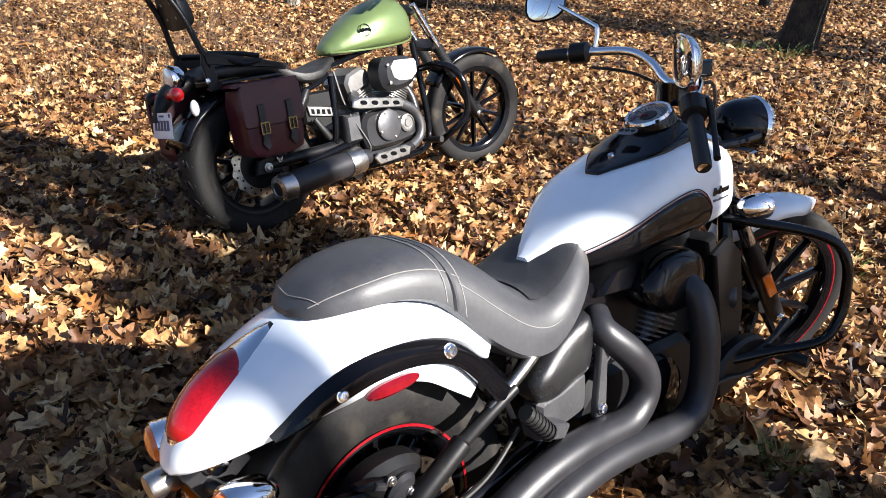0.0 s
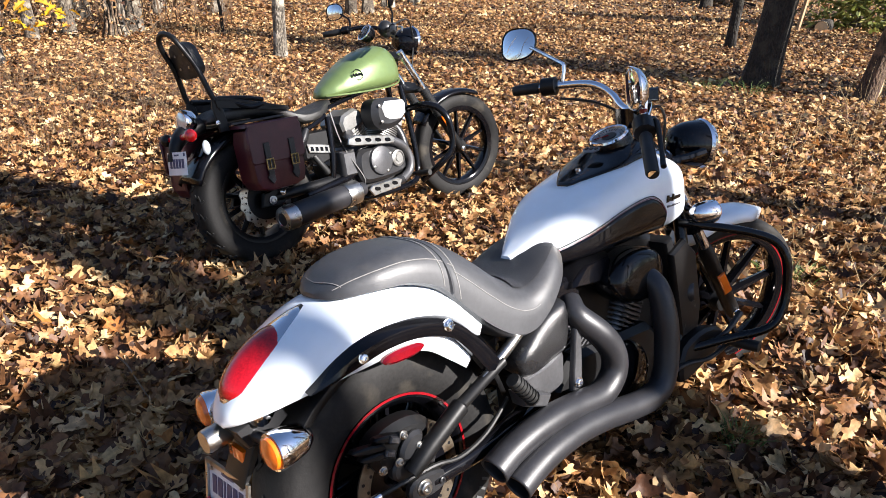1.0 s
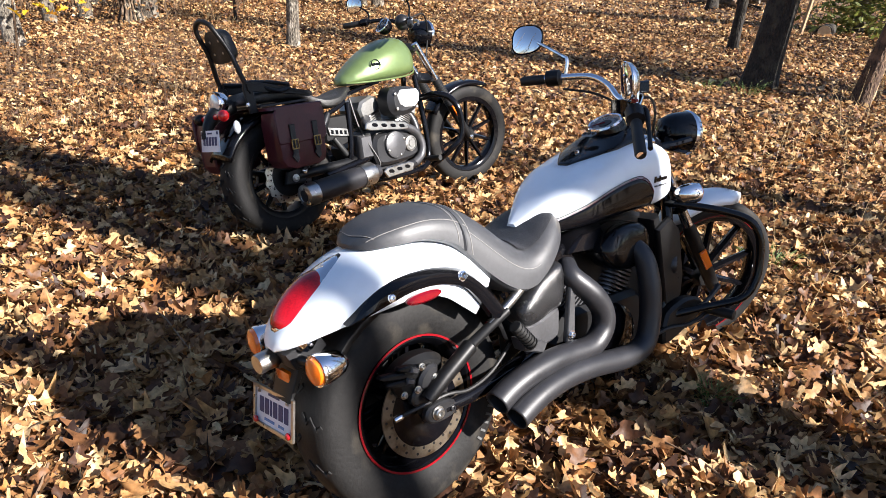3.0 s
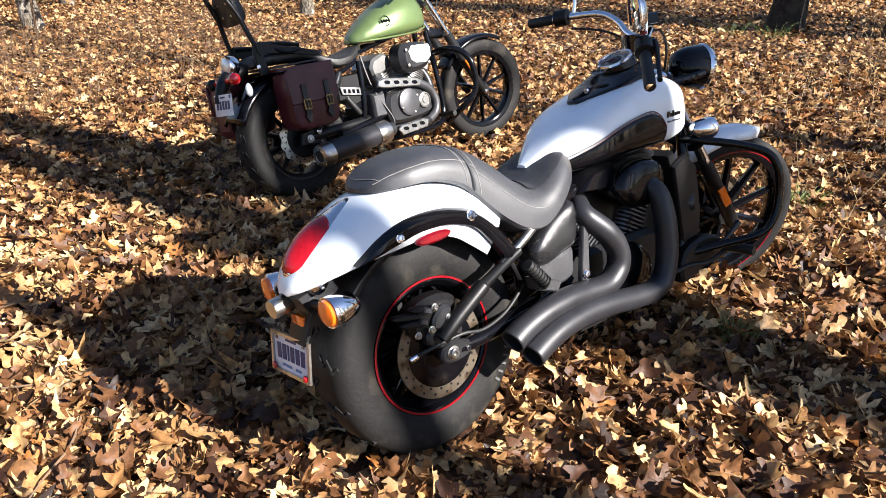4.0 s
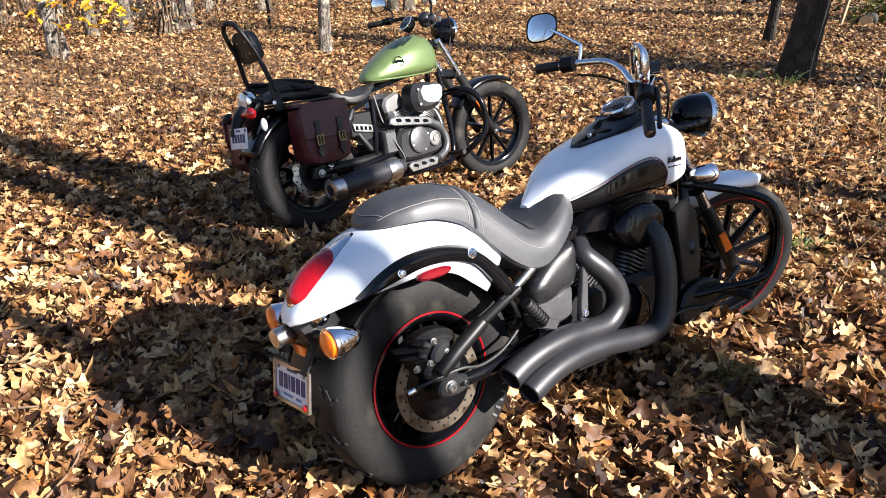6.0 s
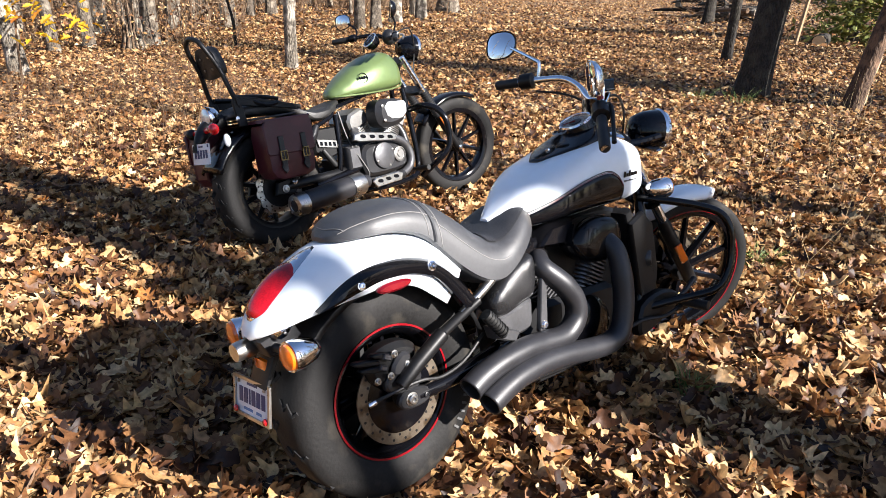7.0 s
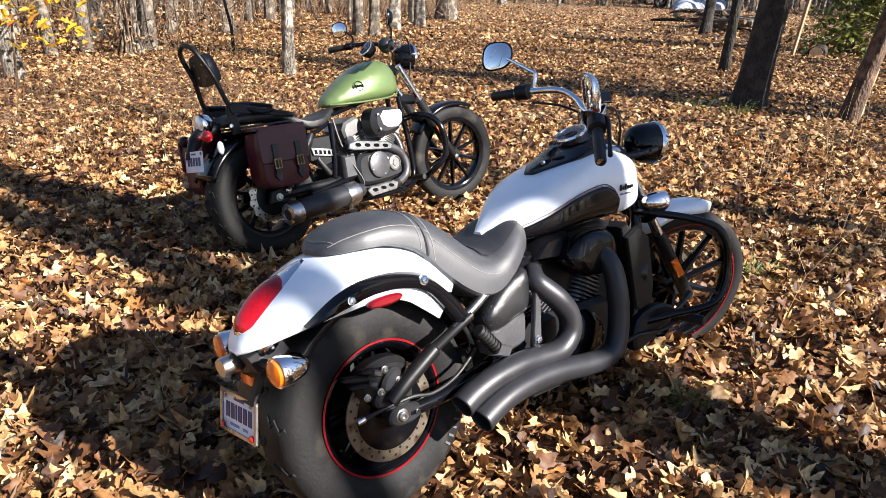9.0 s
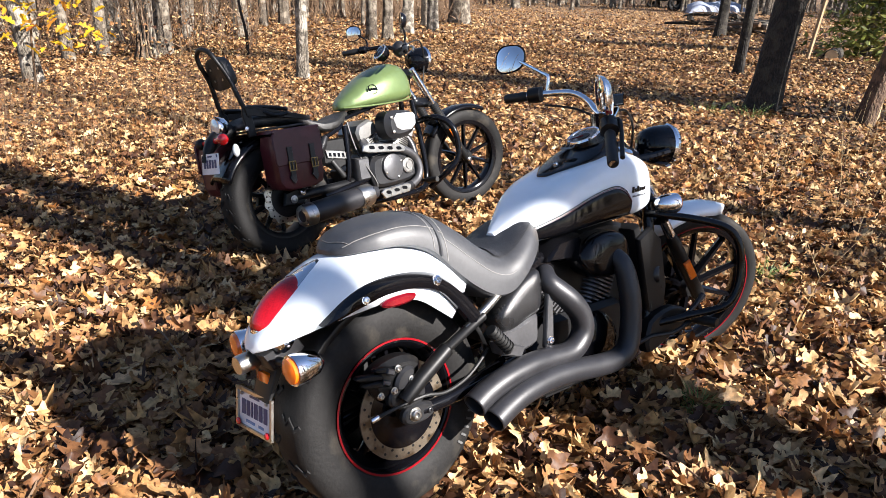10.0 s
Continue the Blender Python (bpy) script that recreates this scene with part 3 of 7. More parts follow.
    # rear fender
    FT = [((-0.384, 0.58), (-0.378, 0.57), 0.02), ((-0.372, 0.606), (-0.36, 0.58), 0.055), ((-0.344, 0.64), (-0.325, 0.594), 0.088), ((-0.294, 0.686), (-0.27, 0.612), 0.118), ((-0.228, 0.732), (-0.2, 0.629), 0.141), ((-0.136, 0.774), (-0.12, 0.642), 0.156), ((-0.03, 0.791), (-0.03, 0.65), 0.162), ((0.085, 0.786), (0.05, 0.63), 0.162), ((0.2, 0.75), (0.112, 0.588), 0.162), ((0.29, 0.685), (0.16, 0.552), 0.158)]
    rows = [(i, *t, *e, w) for i, (t, e, w) in enumerate(FT)]

    def fend(s):
        r = [table(rows, s, k) for k in range(1, 6)]
        return (r[0], r[1]), (r[2], r[3]), r[4]

    part("rear_fender", G().rings([arch(*fend(i / 5)) for i in range(46)], False), WHITE, bike, "glossy white rear fender", None, 0.005)
    # inner black fender below the white skin
    inner = []
    for k in range(15):
        a = radians(150 - k * 9.5)
        inner.append(arch((math.cos(a) * 0.352, 0.318 + math.sin(a) * 0.352), (math.cos(a) * 0.325, 0.318 + math.sin(a) * 0.325), 0.112, 10, 0.5))
    part("inner_fender", G().rings(inner, False), SATIN, bike, "", None, 0.003)
    for sd in (-1, 1):
        up = [(-0.242, 0.63), (-0.185, 0.674), (-0.123, 0.705), (-0.045, 0.719), (0.045, 0.714), (0.134, 0.688), (0.2, 0.64), (0.265, 0.565)]
        lo = [(-0.242, 0.626), (-0.2, 0.637), (-0.138, 0.653), (-0.06, 0.669), (0.03, 0.668), (0.11, 0.642), (0.165, 0.588), (0.22, 0.515)]
        up, lo = curve([Vector((x, 0, z)) for x, z in up], [0] * 8, 4)[0], curve([Vector((x, 0, z)) for x, z in lo], [0] * 8, 4)[0]
        rings = []
        for u, w in zip(up, lo):
            t = (u - w)
            dome = min(1, (u.x + 0.242) / 0.06 + 0.15)
            yb = 0.150 + 0.012 * min(1, (u.x + 0.25) / 0.15)
            ys = (yb - 0.006, yb + 0.012 * dome, yb + 0.018 * dome, yb + 0.017 * dome, yb + 0.008 * dome, yb - 0.012)
            rings.append([(w.x + t.x * k, sd * (y - (0.02 * k if k > 0.7 else 0)), w.z + t.z * k) for k, y in zip((0, 0.06, 0.3, 0.65, 0.92, 1.0), ys)] + [(w.x + t.x * 0.5, sd * (yb - 0.02), w.z + t.z * 0.5)])
        rail = part("fender_rail", G().rings(rings), BLACK, bike, "gloss black fender side rail")
        bolt(rail, (-0.126, sd * 0.176, 0.674), (0, sd, 0.15), 0.009, 0.008)
        bolt(rail, (0.102, sd * 0.178, 0.678), (0, sd, 0.15), 0.011, 0.012)
        part("side_reflector", G().prism(capsule(-0.02, 0.648, 0.057, 0.014, 2), sd * 0.155, sd * 0.175, 0.006), REFLECTOR, bike, "red side reflector")

    # tail lamp
    def lamp_shell(s0, s1, wide, high, blunt=False, n=15):
        out = []
        for i in range(n):
            t = i / (n - 1)
            top, edge, w = fend(s0 + (s1 - s0) * t)
            k = wide * max(0.05, math.sin(math.pi * (0.03 + 0.94 * t) ** 0.85)) ** 0.7
            if blunt:
                k = wide * min(1, 0.12 + 3.2 * t) ** 0.6 * min(1, 0.5 + 4 * (1 - t)) ** 0.8
            nx, nz = -0.72 + 0.42 * t, 0.6 + 0.3 * t
            h, ring = high * max(0.0, math.sin(math.pi * (0.02 + 0.96 * t))) ** 0.5, []
            for q in range(15):
                u = q / 7 - 1
                drop = (1 - math.sqrt(max(0, 1 - (u * k / max(w, k + 0.002)) ** 2))) * 0.13
                hh = h * (1 - u * u) ** 0.45 - 0.012 * u * u
                ring.append((top[0] + nx * hh + drop * 0.2, u * k, top[1] + nz * hh - drop))
            out.append(ring)
        return out

    bezel = part("tail_lamp", G().rings(lamp_shell(1.35, 4.8, 0.094, 0.014), False), CHROME, bike, "chrome tail lamp bezel", None, 0.006)
    part("lens", G().rings(lamp_shell(1.5, 4.1, 0.064, 0.03, True), False), REDLENS, bezel, "glossy red tail lamp lens", None, 0.006)

    # tail bracket, rear signals, plate
    part("tail_bracket", G().prism([(-0.368, 0.568), (-0.27, 0.598), (-0.25, 0.56), (-0.3, 0.525), (-0.345, 0.522)], -0.055, 0.055), DKGREY, bike)
    part("signal_bar", G().tube([(-0.3, -0.13, 0.538), (-0.325, -0.06, 0.545), (-0.335, 0, 0.545), (-0.33, 0.06, 0.548), (-0.315, 0.125, 0.553)], 0.013, 10, 3), DKGREY, bike)
    part("plate_lamp", G().lathe([(0.001, -0.03), (0.024, -0.03), (0.026, -0.024), (0.026, 0.022), (0.02, 0.03), (0.001, 0.03)], (-0.378, 0.025, 0.54), (1, 0.1, 0.1), 18), STEEL, bike, "round steel plate lamp")
    part("rear_reflector", G().box((-0.345, 0.01, 0.492), (0.014, 0.07, 0.032), 0.004), AMBER, bike, "orange rear reflector")
    for sd in (-1, 1):
        turn_signal(bike, (-0.328, -0.136, 0.538) if sd < 0 else (-0.354, 0.13, 0.558), (-1, sd * 0.08, -0.04), 0.04, 0.085, label="chrome bullet turn signal")
    pm = Matrix.Translation((-0.37, 0.042, 0.394)) @ Matrix.Rotation(radians(3), 4, "Z") @ Matrix.Rotation(radians(8.5), 4, "Y") @ Matrix.Diagonal((1, 1, 0.9, 1))
    pl = part("number_plate", G().box((0, 0, 0), (0.003, 0.178, 0.108), 0.001), PLATE, bike, "white number plate with dark bars", pm)
    fr = G()
    for y, z, sy, sz in ((0, 0.056, 0.2, 0.01), (0, -0.056, 0.2, 0.01), (0.095, 0, 0.01, 0.104), (-0.095, 0, 0.01, 0.104)):
        fr.box((-0.003, y, z), (0.009, sy, sz), 0.002)
    part("plate_frame", fr, STEEL, pl, "steel number plate frame")
    part("plate_mark", bars([0.02, 0.02, 0.008, 0.02, 0.02, 0.02], 0.046, 0.007, 0.0012, (-0.0018, 0, 0.004), (0, -1, 0), (0, 0, 1), (-1, 0, 0)), INK, pl, "plain dark blue bars")
    part("plate_band", bars([0.05, 0.028], 0.008, 0.02, 0.001, (-0.0018, -0.002, -0.036), (0, -1, 0), (0, 0, 1), (-1, 0, 0)), mat("plate_blue", (0.1, 0.2, 0.42), 0.5), pl)
    part("plate_header", bars([0.055], 0.007, 0.02, 0.001, (-0.0018, 0, 0.042), (0, -1, 0), (0, 0, 1), (-1, 0, 0)), INK, pl)
    for y in (-0.08, 0.083):
        part("corner_reflector", G().ball((-0.008, y, -0.046), (0.006, 0.011, 0.011)), REDBALL, pl, "round red reflector")
    for y in (-0.07, 0.07):
        bolt(pl, (-0.004, y, 0.043), (-1, 0, 0), 0.005, 0.004, STEEL)
    part("plate_bracket", G().prism([(-0.37, 0.44), (-0.36, 0.44), (-0.305, 0.535), (-0.325, 0.545)], -0.05, 0.05, 0.003), SATIN, bike)

    # seat
    ST_ROWS = [(-0.135, 0.79, 0.778, 0.03), (-0.12, 0.806, 0.776, 0.07), (-0.085, 0.832, 0.776, 0.1), (-0.03, 0.85, 0.778, 0.122), (0.05, 0.861, 0.772, 0.132), (0.13, 0.856, 0.738, 0.138), (0.2, 0.831, 0.66, 0.148), (0.27, 0.783, 0.595, 0.16), (0.335, 0.735, 0.562, 0.168), (0.395, 0.713, 0.564, 0.17), (0.455, 0.724, 0.598, 0.166), (0.505, 0.747, 0.632, 0.152), (0.55, 0.766, 0.662, 0.13), (0.588, 0.768, 0.685, 0.1), (0.62, 0.757, 0.7, 0.066), (0.645, 0.735, 0.71, 0.025)]

    def seat_ring(x, n=40):
        zt, zb, w = (table(ST_ROWS, x, k) for k in (1, 2, 3))
        dish = 0.016 * max(0, 1 - abs(x - 0.4) / 0.14)
        out = []
        for k in range(n):
            a = 2 * math.pi * k / n
            s, c = math.sin(a), math.cos(a)
            if s >= 0:
                z, y = zb + (zt - zb) * (0.12 + 0.88 * abs(s) ** 0.72) - dish * (1 - abs(c)) ** 0.7, math.copysign(abs(c) ** 0.62, c) * w
            else:
                z, y = zb + (zt - zb) * 0.12 * (1 + s), math.copysign(abs(c) ** 0.5, c) * w * 0.97
            out.append((x, y, z))
        return out

    xs = [-0.135 + 0.78 * i / 60 for i in range(61)]
    seat = part("seat", G().rings([seat_ring(x) for x in xs]), LEATHER, bike, "black stitched vinyl two-up seat")

    def on_seat(x, k):
        r = seat_ring(x)
        a, f = int(k) % 40, k - int(k)
        return Vector(r[a]).lerp(Vector(r[(a + 1) % 40]), f) + Vector((0, 0, 0.0012))

    for k in (3.4, 16.6):
        part("stitching", G().tube([on_seat(-0.115 + 0.29 * i / 24, k) for i in range(25)], 0.0012, 5), THREAD, seat, "pale stitching")
        kk = 2.6 if k < 10 else 17.4
        part("stitching", G().tube([on_seat(0.17 + 0.25 * i / 20, kk - (0.9 if k < 10 else -0.9) * (i / 20)) for i in range(21)], 0.0012, 5), THREAD, seat, "pale stitching")
    for x0, r in ((0.115, 0.0016), (0.155, 0.0016), (0.135, 0.006)):
        part("stitching" if r < 0.003 else "seat_welt", G().tube([on_seat(x0 + 0.035 * math.cos(math.pi * (q / 20)) ** 2 * 0.6, q) - (Vector((0, 0, 0.004)) if r > 0.003 else Vector((0, 0, 0))) for q in [0.2 + 19.6 * j / 30 for j in range(31)]], r, 5), THREAD if r < 0.003 else LEATHER, seat)
    part("stitching", G().tube([on_seat(-0.118 + 0.02 * abs(q - 10) / 8, q) for q in [3 + 14 * j / 20 for j in range(21)]], 0.0014, 5), THREAD, seat)
    # ribbed insert of the front seat
    ins = G()
    ins.rings([[Vector(p) + Vector((0, 0, 0.0035)) for p in [on_seat(x, 5.4 + 9.2 * j / 14) for j in range(15)]] for x in [0.36 + 0.235 * i / 30 for i in range(31)]], False)
    part("seat_insert", ins, mat("perforated_vinyl", (0.02, 0.02, 0.022), 0.5, var=0.3, scale=30, bump=0.35, bscale=380), seat, "textured black seat panel")

    # tank
    TK = [(0.47, 0.735, 0.7, 0.02), (0.497, 0.752, 0.69, 0.045), (0.545, 0.785, 0.685, 0.078), (0.612, 0.835, 0.687, 0.118), (0.69, 0.873, 0.693, 0.152), (0.75, 0.895, 0.697, 0.163), (0.82, 0.917, 0.7, 0.168), (0.91, 0.942, 0.702, 0.168), (1.0, 0.948, 0.703, 0.163), (1.07, 0.938, 0.706, 0.156), (1.135, 0.915, 0.718, 0.141), (1.18, 0.885, 0.742, 0.108), (1.203, 0.85, 0.772, 0.055)]

    def tank_ring(x, n=64):
        return hull(x, *(table(TK, x, k) for k in (1, 2, 3)), n, 0.53, 0.38)

    txs = [0.47 + 0.733 * i / 44 for i in range(45)]
    tank = part("fuel_tank", G().rings([tank_ring(x) for x in txs]), WHITE, bike, "glossy white teardrop fuel tank")

    def tank_y(x, z):
        zt, zb, w = (table(TK, x, k) for k in (1, 2, 3))
        mid = zb + (zt - zb) * 0.38
        s = min(0.999, abs(z - mid) / ((zt - mid) if z > mid else (mid - zb)))
        s = s ** (1 / 0.53)
        return math.sqrt(max(0, 1 - s * s)) ** 0.53 * w

    UP = [(0.49, 0.708), (0.57, 0.732), (0.657, 0.763), (0.72, 0.788), (0.78, 0.807), (0.86, 0.822), (0.92, 0.823), (0.965, 0.802), (0.995, 0.765), (1.008, 0.722)]
    LO = [(0.49, 0.695), (0.65, 0.7), (0.85, 0.706), (1.008, 0.713)]
    for sd in (-1, 1):
        g, edge = G(), []
        for i in range(37):
            x = 0.49 + 0.518 * i / 36
            zu, zl = table(UP, x, 1), table(LO, x, 1)
            g.v += [(x, sd * (tank_y(x, zl + (zu - zl) * j / 8) + 0.004), zl + (zu - zl) * j / 8) for j in range(9)]
            edge.append((x, sd * (tank_y(x, zu) + 0.004), zu + 0.003))
        g.f = [(i * 9 + j, (i + 1) * 9 + j, (i + 1) * 9 + j + 1, i * 9 + j + 1) for i in range(36) for j in range(8)]
        pnl = part("tank_panel", g, BLACK, tank, "gloss black tank side panel", None, 0.003)
        part("pinstripe", G().tube(edge, 0.0011, 5), RED, tank, "thin red pinstripe")
        part("pinstripe", G().tube([(x - 0.002, y, z + 0.005) for x, y, z in edge], 0.0016, 5), SATIN, tank)
        for row_z, tall, n, paint in ((0.808, 0.02, 6, BLACK), (0.785, 0.006, 6, GREY)):
            for k in range(n):
                x = 1.006 + 0.0155 * k
                y = tank_y(x, row_z)
                run = (tank_y(x + 0.008, row_z) - tank_y(x - 0.008, row_z)) / 0.016
                rise = (tank_y(x, row_z + 0.008) - tank_y(x, row_z - 0.008)) / 0.016
                part("tank_badge", bars([0.0105 if k else 0.0125], tall * 1.05 if k in (0, 2) else tall * 0.62, 0, 0.002, (x, sd * (y + 0.0015), row_z - (0 if k in (0, 2) else tall * 0.14)), (1, sd * run, -0.08), (0.25, sd * rise, 1), (-run, sd, -rise)), paint, tank, "black badge shown as plain bars")

    # dash on the tank
    DS = [(0.722, 0.02, 0.002), (0.735, 0.031, 0.002), (0.76, 0.05, 0.003), (0.8, 0.078, 0.005), (0.85, 0.104, 0.008), (0.885, 0.116, 0.015), (0.93, 0.117, 0.03), (0.957, 0.116, 0.039), (1.0, 0.11, 0.05), (1.03, 0.1, 0.043), (1.075, 0.06, 0.016), (1.09, 0.03, 0.004)]

    def tank_z(x, y):
        zt, zb, w = (table(TK, x, k) for k in (1, 2, 3))
        mid = zb + (zt - zb) * 0.38
        c = min(0.98, abs(y) / w) ** (1 / 0.53)
        return mid + (zt - mid) * math.sqrt(1 - c * c) ** 0.53

    plate = G()
    for i in range(27):
        x = 0.722 + 0.368 * i / 26
        half, crown = table(DS, x, 1), table(DS, x, 2)
        plate.v += [(x, half * u, tank_z(x, half * u) + 0.005 + crown * (1 - u * u) ** 0.8) for u in [k / 8 - 1 for k in range(17)]]
    plate.f = [(i * 17 + k, (i + 1) * 17 + k, (i + 1) * 17 + k + 1, i * 17 + k + 1) for i in range(26) for k in range(16)]
    dash = part("dash_console", plate, BLACK, tank, "gloss black dash console", None, 0.012)
    gn = Vector((-0.41, 0, 0.912)).normalized()
    gc = Vector((0.957, 0, 0.999))
    part("gauge_housing", G().lathe([(0.069, -0.035), (0.067, -0.01), (0.064, 0.004), (0.052, 0.004), (0.001, 0.003)], gc, gn, 36), BLACK, dash, "gloss black speedometer housing")
    part("gauge_ring", G().lathe([(0.053, 0.0), (0.06, 0.0), (0.062, 0.008), (0.059, 0.014), (0.053, 0.013), (0.051, 0.006)], gc, gn, 36, True), CHROME, dash, "chrome speedometer ring")
    part("gauge_face", G().lathe([(0.001, 0.006), (0.053, 0.006), (0.053, 0.0)], gc, gn, 36), DIAL, dash, "pale speedometer dial")
    tk, sx, sy = G(), Vector((0, 1, 0)).cross(gn).normalized(), Vector((0, 1, 0))
    for k in range(22):
        a = radians(-130 + 260 * k / 21)
        dr = sx * math.cos(a) + sy * math.sin(a)
        pr = gn.cross(dr)
        r0 = 0.036 if k % 2 else 0.032
        tk.add([gc + gn * 0.0072 + dr * r + pr * s for r, s in ((r0, -0.0012), (r0, 0.0012), (0.047, 0.0016), (0.047, -0.0016))], [(0, 1, 2, 3)])
    part("dial_mark", tk, BLACK, dash)
    part("dial_insert", G().lathe([(0.001, 0.0085), (0.022, 0.0085), (0.024, 0.006)], gc, gn, 24), SATIN, dash)
    part("needle", G().tube([gc + gn * 0.01, gc + gn * 0.01 + (sx * -0.5 + sy * 0.8).normalized() * 0.05], [0.0022, 0.0008], 6), RED, dash, "red needle")
    part("indicator_panel", G().prism([(-0.013, -0.02), (0.0, -0.031), (0.013, -0.026), (0.016, 0), (0.013, 0.026), (0.0, 0.031), (-0.013, 0.02)], 0, 0.004, 0.002, Matrix.Translation((0.864, 0, 0.972)) @ Matrix.Rotation(radians(-24), 4, "Y") @ Matrix.Rotation(radians(90), 4, "X")), DIAL, dash, "silver panel with three indicator lamps")
    for k in (-1, 0, 1):
        part("indicator", G().lathe([(0.001, 0.004), (0.006, 0.004), (0.007, 0)], (0.867, k * 0.018, 0.977), (-0.35, 0, 0.94), 12), BLACK, dash)
    part("ignition_lock", G().lathe([(0.001, 0.006), (0.008, 0.006), (0.009, 0)], (0.8, 0, 0.921), (-0.4, 0, 0.9), 12), CHROME, dash)
    part("fuel_cap", G().lathe([(0.001, 0.022), (0.02, 0.022), (0.03, 0.016), (0.031, 0.0)], (1.07, -0.085, 0.928), (0.1, -0.4, 0.9), 22), CHROME, tank, "chrome fuel cap")

    # side cover and brackets
    for sd in (-1, 1):
        pol = [(0.325, 0.505), (0.37, 0.56), (0.435, 0.605), (0.505, 0.628), (0.525, 0.608), (0.524, 0.545), (0.505, 0.49), (0.45, 0.474), (0.36, 0.455)]
        sc = part("side_cover", cushion(rounded(pol, 5), sd * 0.09, sd * 0.178), COVER, bike, "textured black side cover")
        part("cover_badge", bars([0.012, 0.01, 0.014, 0.01, 0.01, 0.008, 0.01, 0.005], 0.012, 0.002, 0.002, (0.445, sd * 0.1715, 0.496), (1, 0, 0.24), (-0.2, 0, 1), (0, sd, 0)), DIAL, sc, "pale badge shown as plain bars")
        part("lower_cover", G().prism(rounded([(0.35, 0.455), (0.42, 0.468), (0.5, 0.486), (0.507, 0.44), (0.495, 0.39), (0.43, 0.376), (0.37, 0.378)], 3), sd * 0.1, sd * 0.158, 0.012), GREY, bike, "grey lower cover")
        br = part("frame_bracket", G().prism([(0.525, 0.545), (0.55, 0.55), (0.54, 0.385), (0.525, 0.37), (0.5, 0.375)], sd * 0.165, sd * 0.185, 0.005), GREY, bike, "grey cast frame bracket")
        bolt(br, (0.52, sd * 0.186, 0.395), (0, sd, 0), 0.011, 0.01, CHROME)
        pg = part("passenger_peg", G().tube([(0.25, sd * 0.215, 0.505), (0.265, sd * 0.216, 0.488), (0.31, sd * 0.22, 0.436), (0.325, sd * 0.2, 0.418)], [0.018, 0.019, 0.017, 0.011], 12), GRIP, bike, "folded rubber passenger footpeg")
        for k in range(7):
            part("peg_rib", G().lathe([(0.017, -0.002), (0.0205, -0.002), (0.0205, 0.002), (0.017, 0.002)], Vector((0.258, sd * 0.216, 0.496)).lerp(Vector((0.308, sd * 0.22, 0.438)), k / 6), (0.7, 0, -0.75), 12, True), GRIP, pg)
        part("peg_hanger", G().prism([(0.29, 0.45), (0.33, 0.44), (0.4, 0.41), (0.38, 0.38), (0.3, 0.41)], sd * 0.15, sd * 0.2, 0.006), GREY, bike)

    # engine
    part("crankcase", G().prism([(0.5, 0.18), (0.95, 0.16), (1.03, 0.24), (1.02, 0.36), (0.94, 0.43), (0.58, 0.44), (0.49, 0.36)], -0.13, 0.13, 0.02), SATIN, bike, "black engine crankcase")
    part("engine_cover", G().lathe([(0.001, 0.03), (0.07, 0.028), (0.095, 0.018), (0.105, 0.0)], (0.8, -0.128, 0.31), (0, -1, 0), 30), BLACK, bike)
    for k in range(6):
        a = k * math.pi / 3
        bolt(bike, (0.8 + 0.09 * math.cos(a), -0.142, 0.31 + 0.09 * math.sin(a)), (0, -1, 0), 0.006, 0.006, STEEL)
    for tilt, x0 in ((-27, 0.67), (27, 0.86)):
        a = Vector((math.sin(radians(tilt)), 0, math.cos(radians(tilt))))
        core, plates = fins((x0, 0, 0.4), a, 0.15, 0.2, 12, 0.0145)
        part("fin", plates, GREY, part("cylinder", core, DKGREY, bike, "finned black cylinder"))
        part("cylinder_head", G().prism([(-0.085, 0), (0.085, 0), (0.08, 0.06), (0.05, 0.09), (-0.05, 0.09), (-0.08, 0.06)], -0.095, 0.095, 0.015, Matrix.Translation(Vector((x0, 0, 0.4)) + a * 0.172) @ Matrix.Rotation(radians(tilt), 4, "Y")), BLACK, bike)
    part("air_cleaner", cushion(rounded([(0.72, 0.6), (0.76, 0.668), (0.86, 0.69), (0.95, 0.66), (0.965, 0.58), (0.9, 0.53), (0.79, 0.535)], 5), -0.09, -0.185), BLACK, bike, "gloss black air cleaner cover")
    part("engine_block", G().prism([(0.52, 0.38), (0.6, 0.66), (0.7, 0.7), (1.0, 0.7), (1.12, 0.66), (1.1, 0.36)], -0.06, 0.06, 0.02), SATIN, bike)
    part("coil_cover", G().prism([(0.6, 0.62), (0.66, 0.69), (0.78, 0.69), (0.74, 0.6)], -0.12, 0.12, 0.02), BLACK, bike)
    part("regulator", G().box((1.15, -0.02, 0.27), (0.09, 0.2, 0.15), 0.015), SATIN, bike, "black finned regulator")
    part("brake_linkage", G().tube([(0.9, -0.15, 0.23), (1.05, -0.17, 0.26), (1.17, -0.19, 0.25), (1.27, -0.2, 0.27)], 0.008, 8, 3), SATIN, bike)
    part("pedal_mount", G().prism(rounded([(1.05, 0.2), (1.18, 0.22), (1.29, 0.26), (1.3, 0.31), (1.2, 0.34), (1.07, 0.31)], 3), -0.17, -0.12, 0.01), SATIN, bike)
    part("horn", G().lathe([(0.001, 0.03), (0.03, 0.028), (0.04, 0.018), (0.042, 0.0), (0.03, -0.02), (0.001, -0.022)], (1.19, -0.1, 0.42), (0.6, -0.8, 0.1), 22), BLACK, bike, "round black horn")
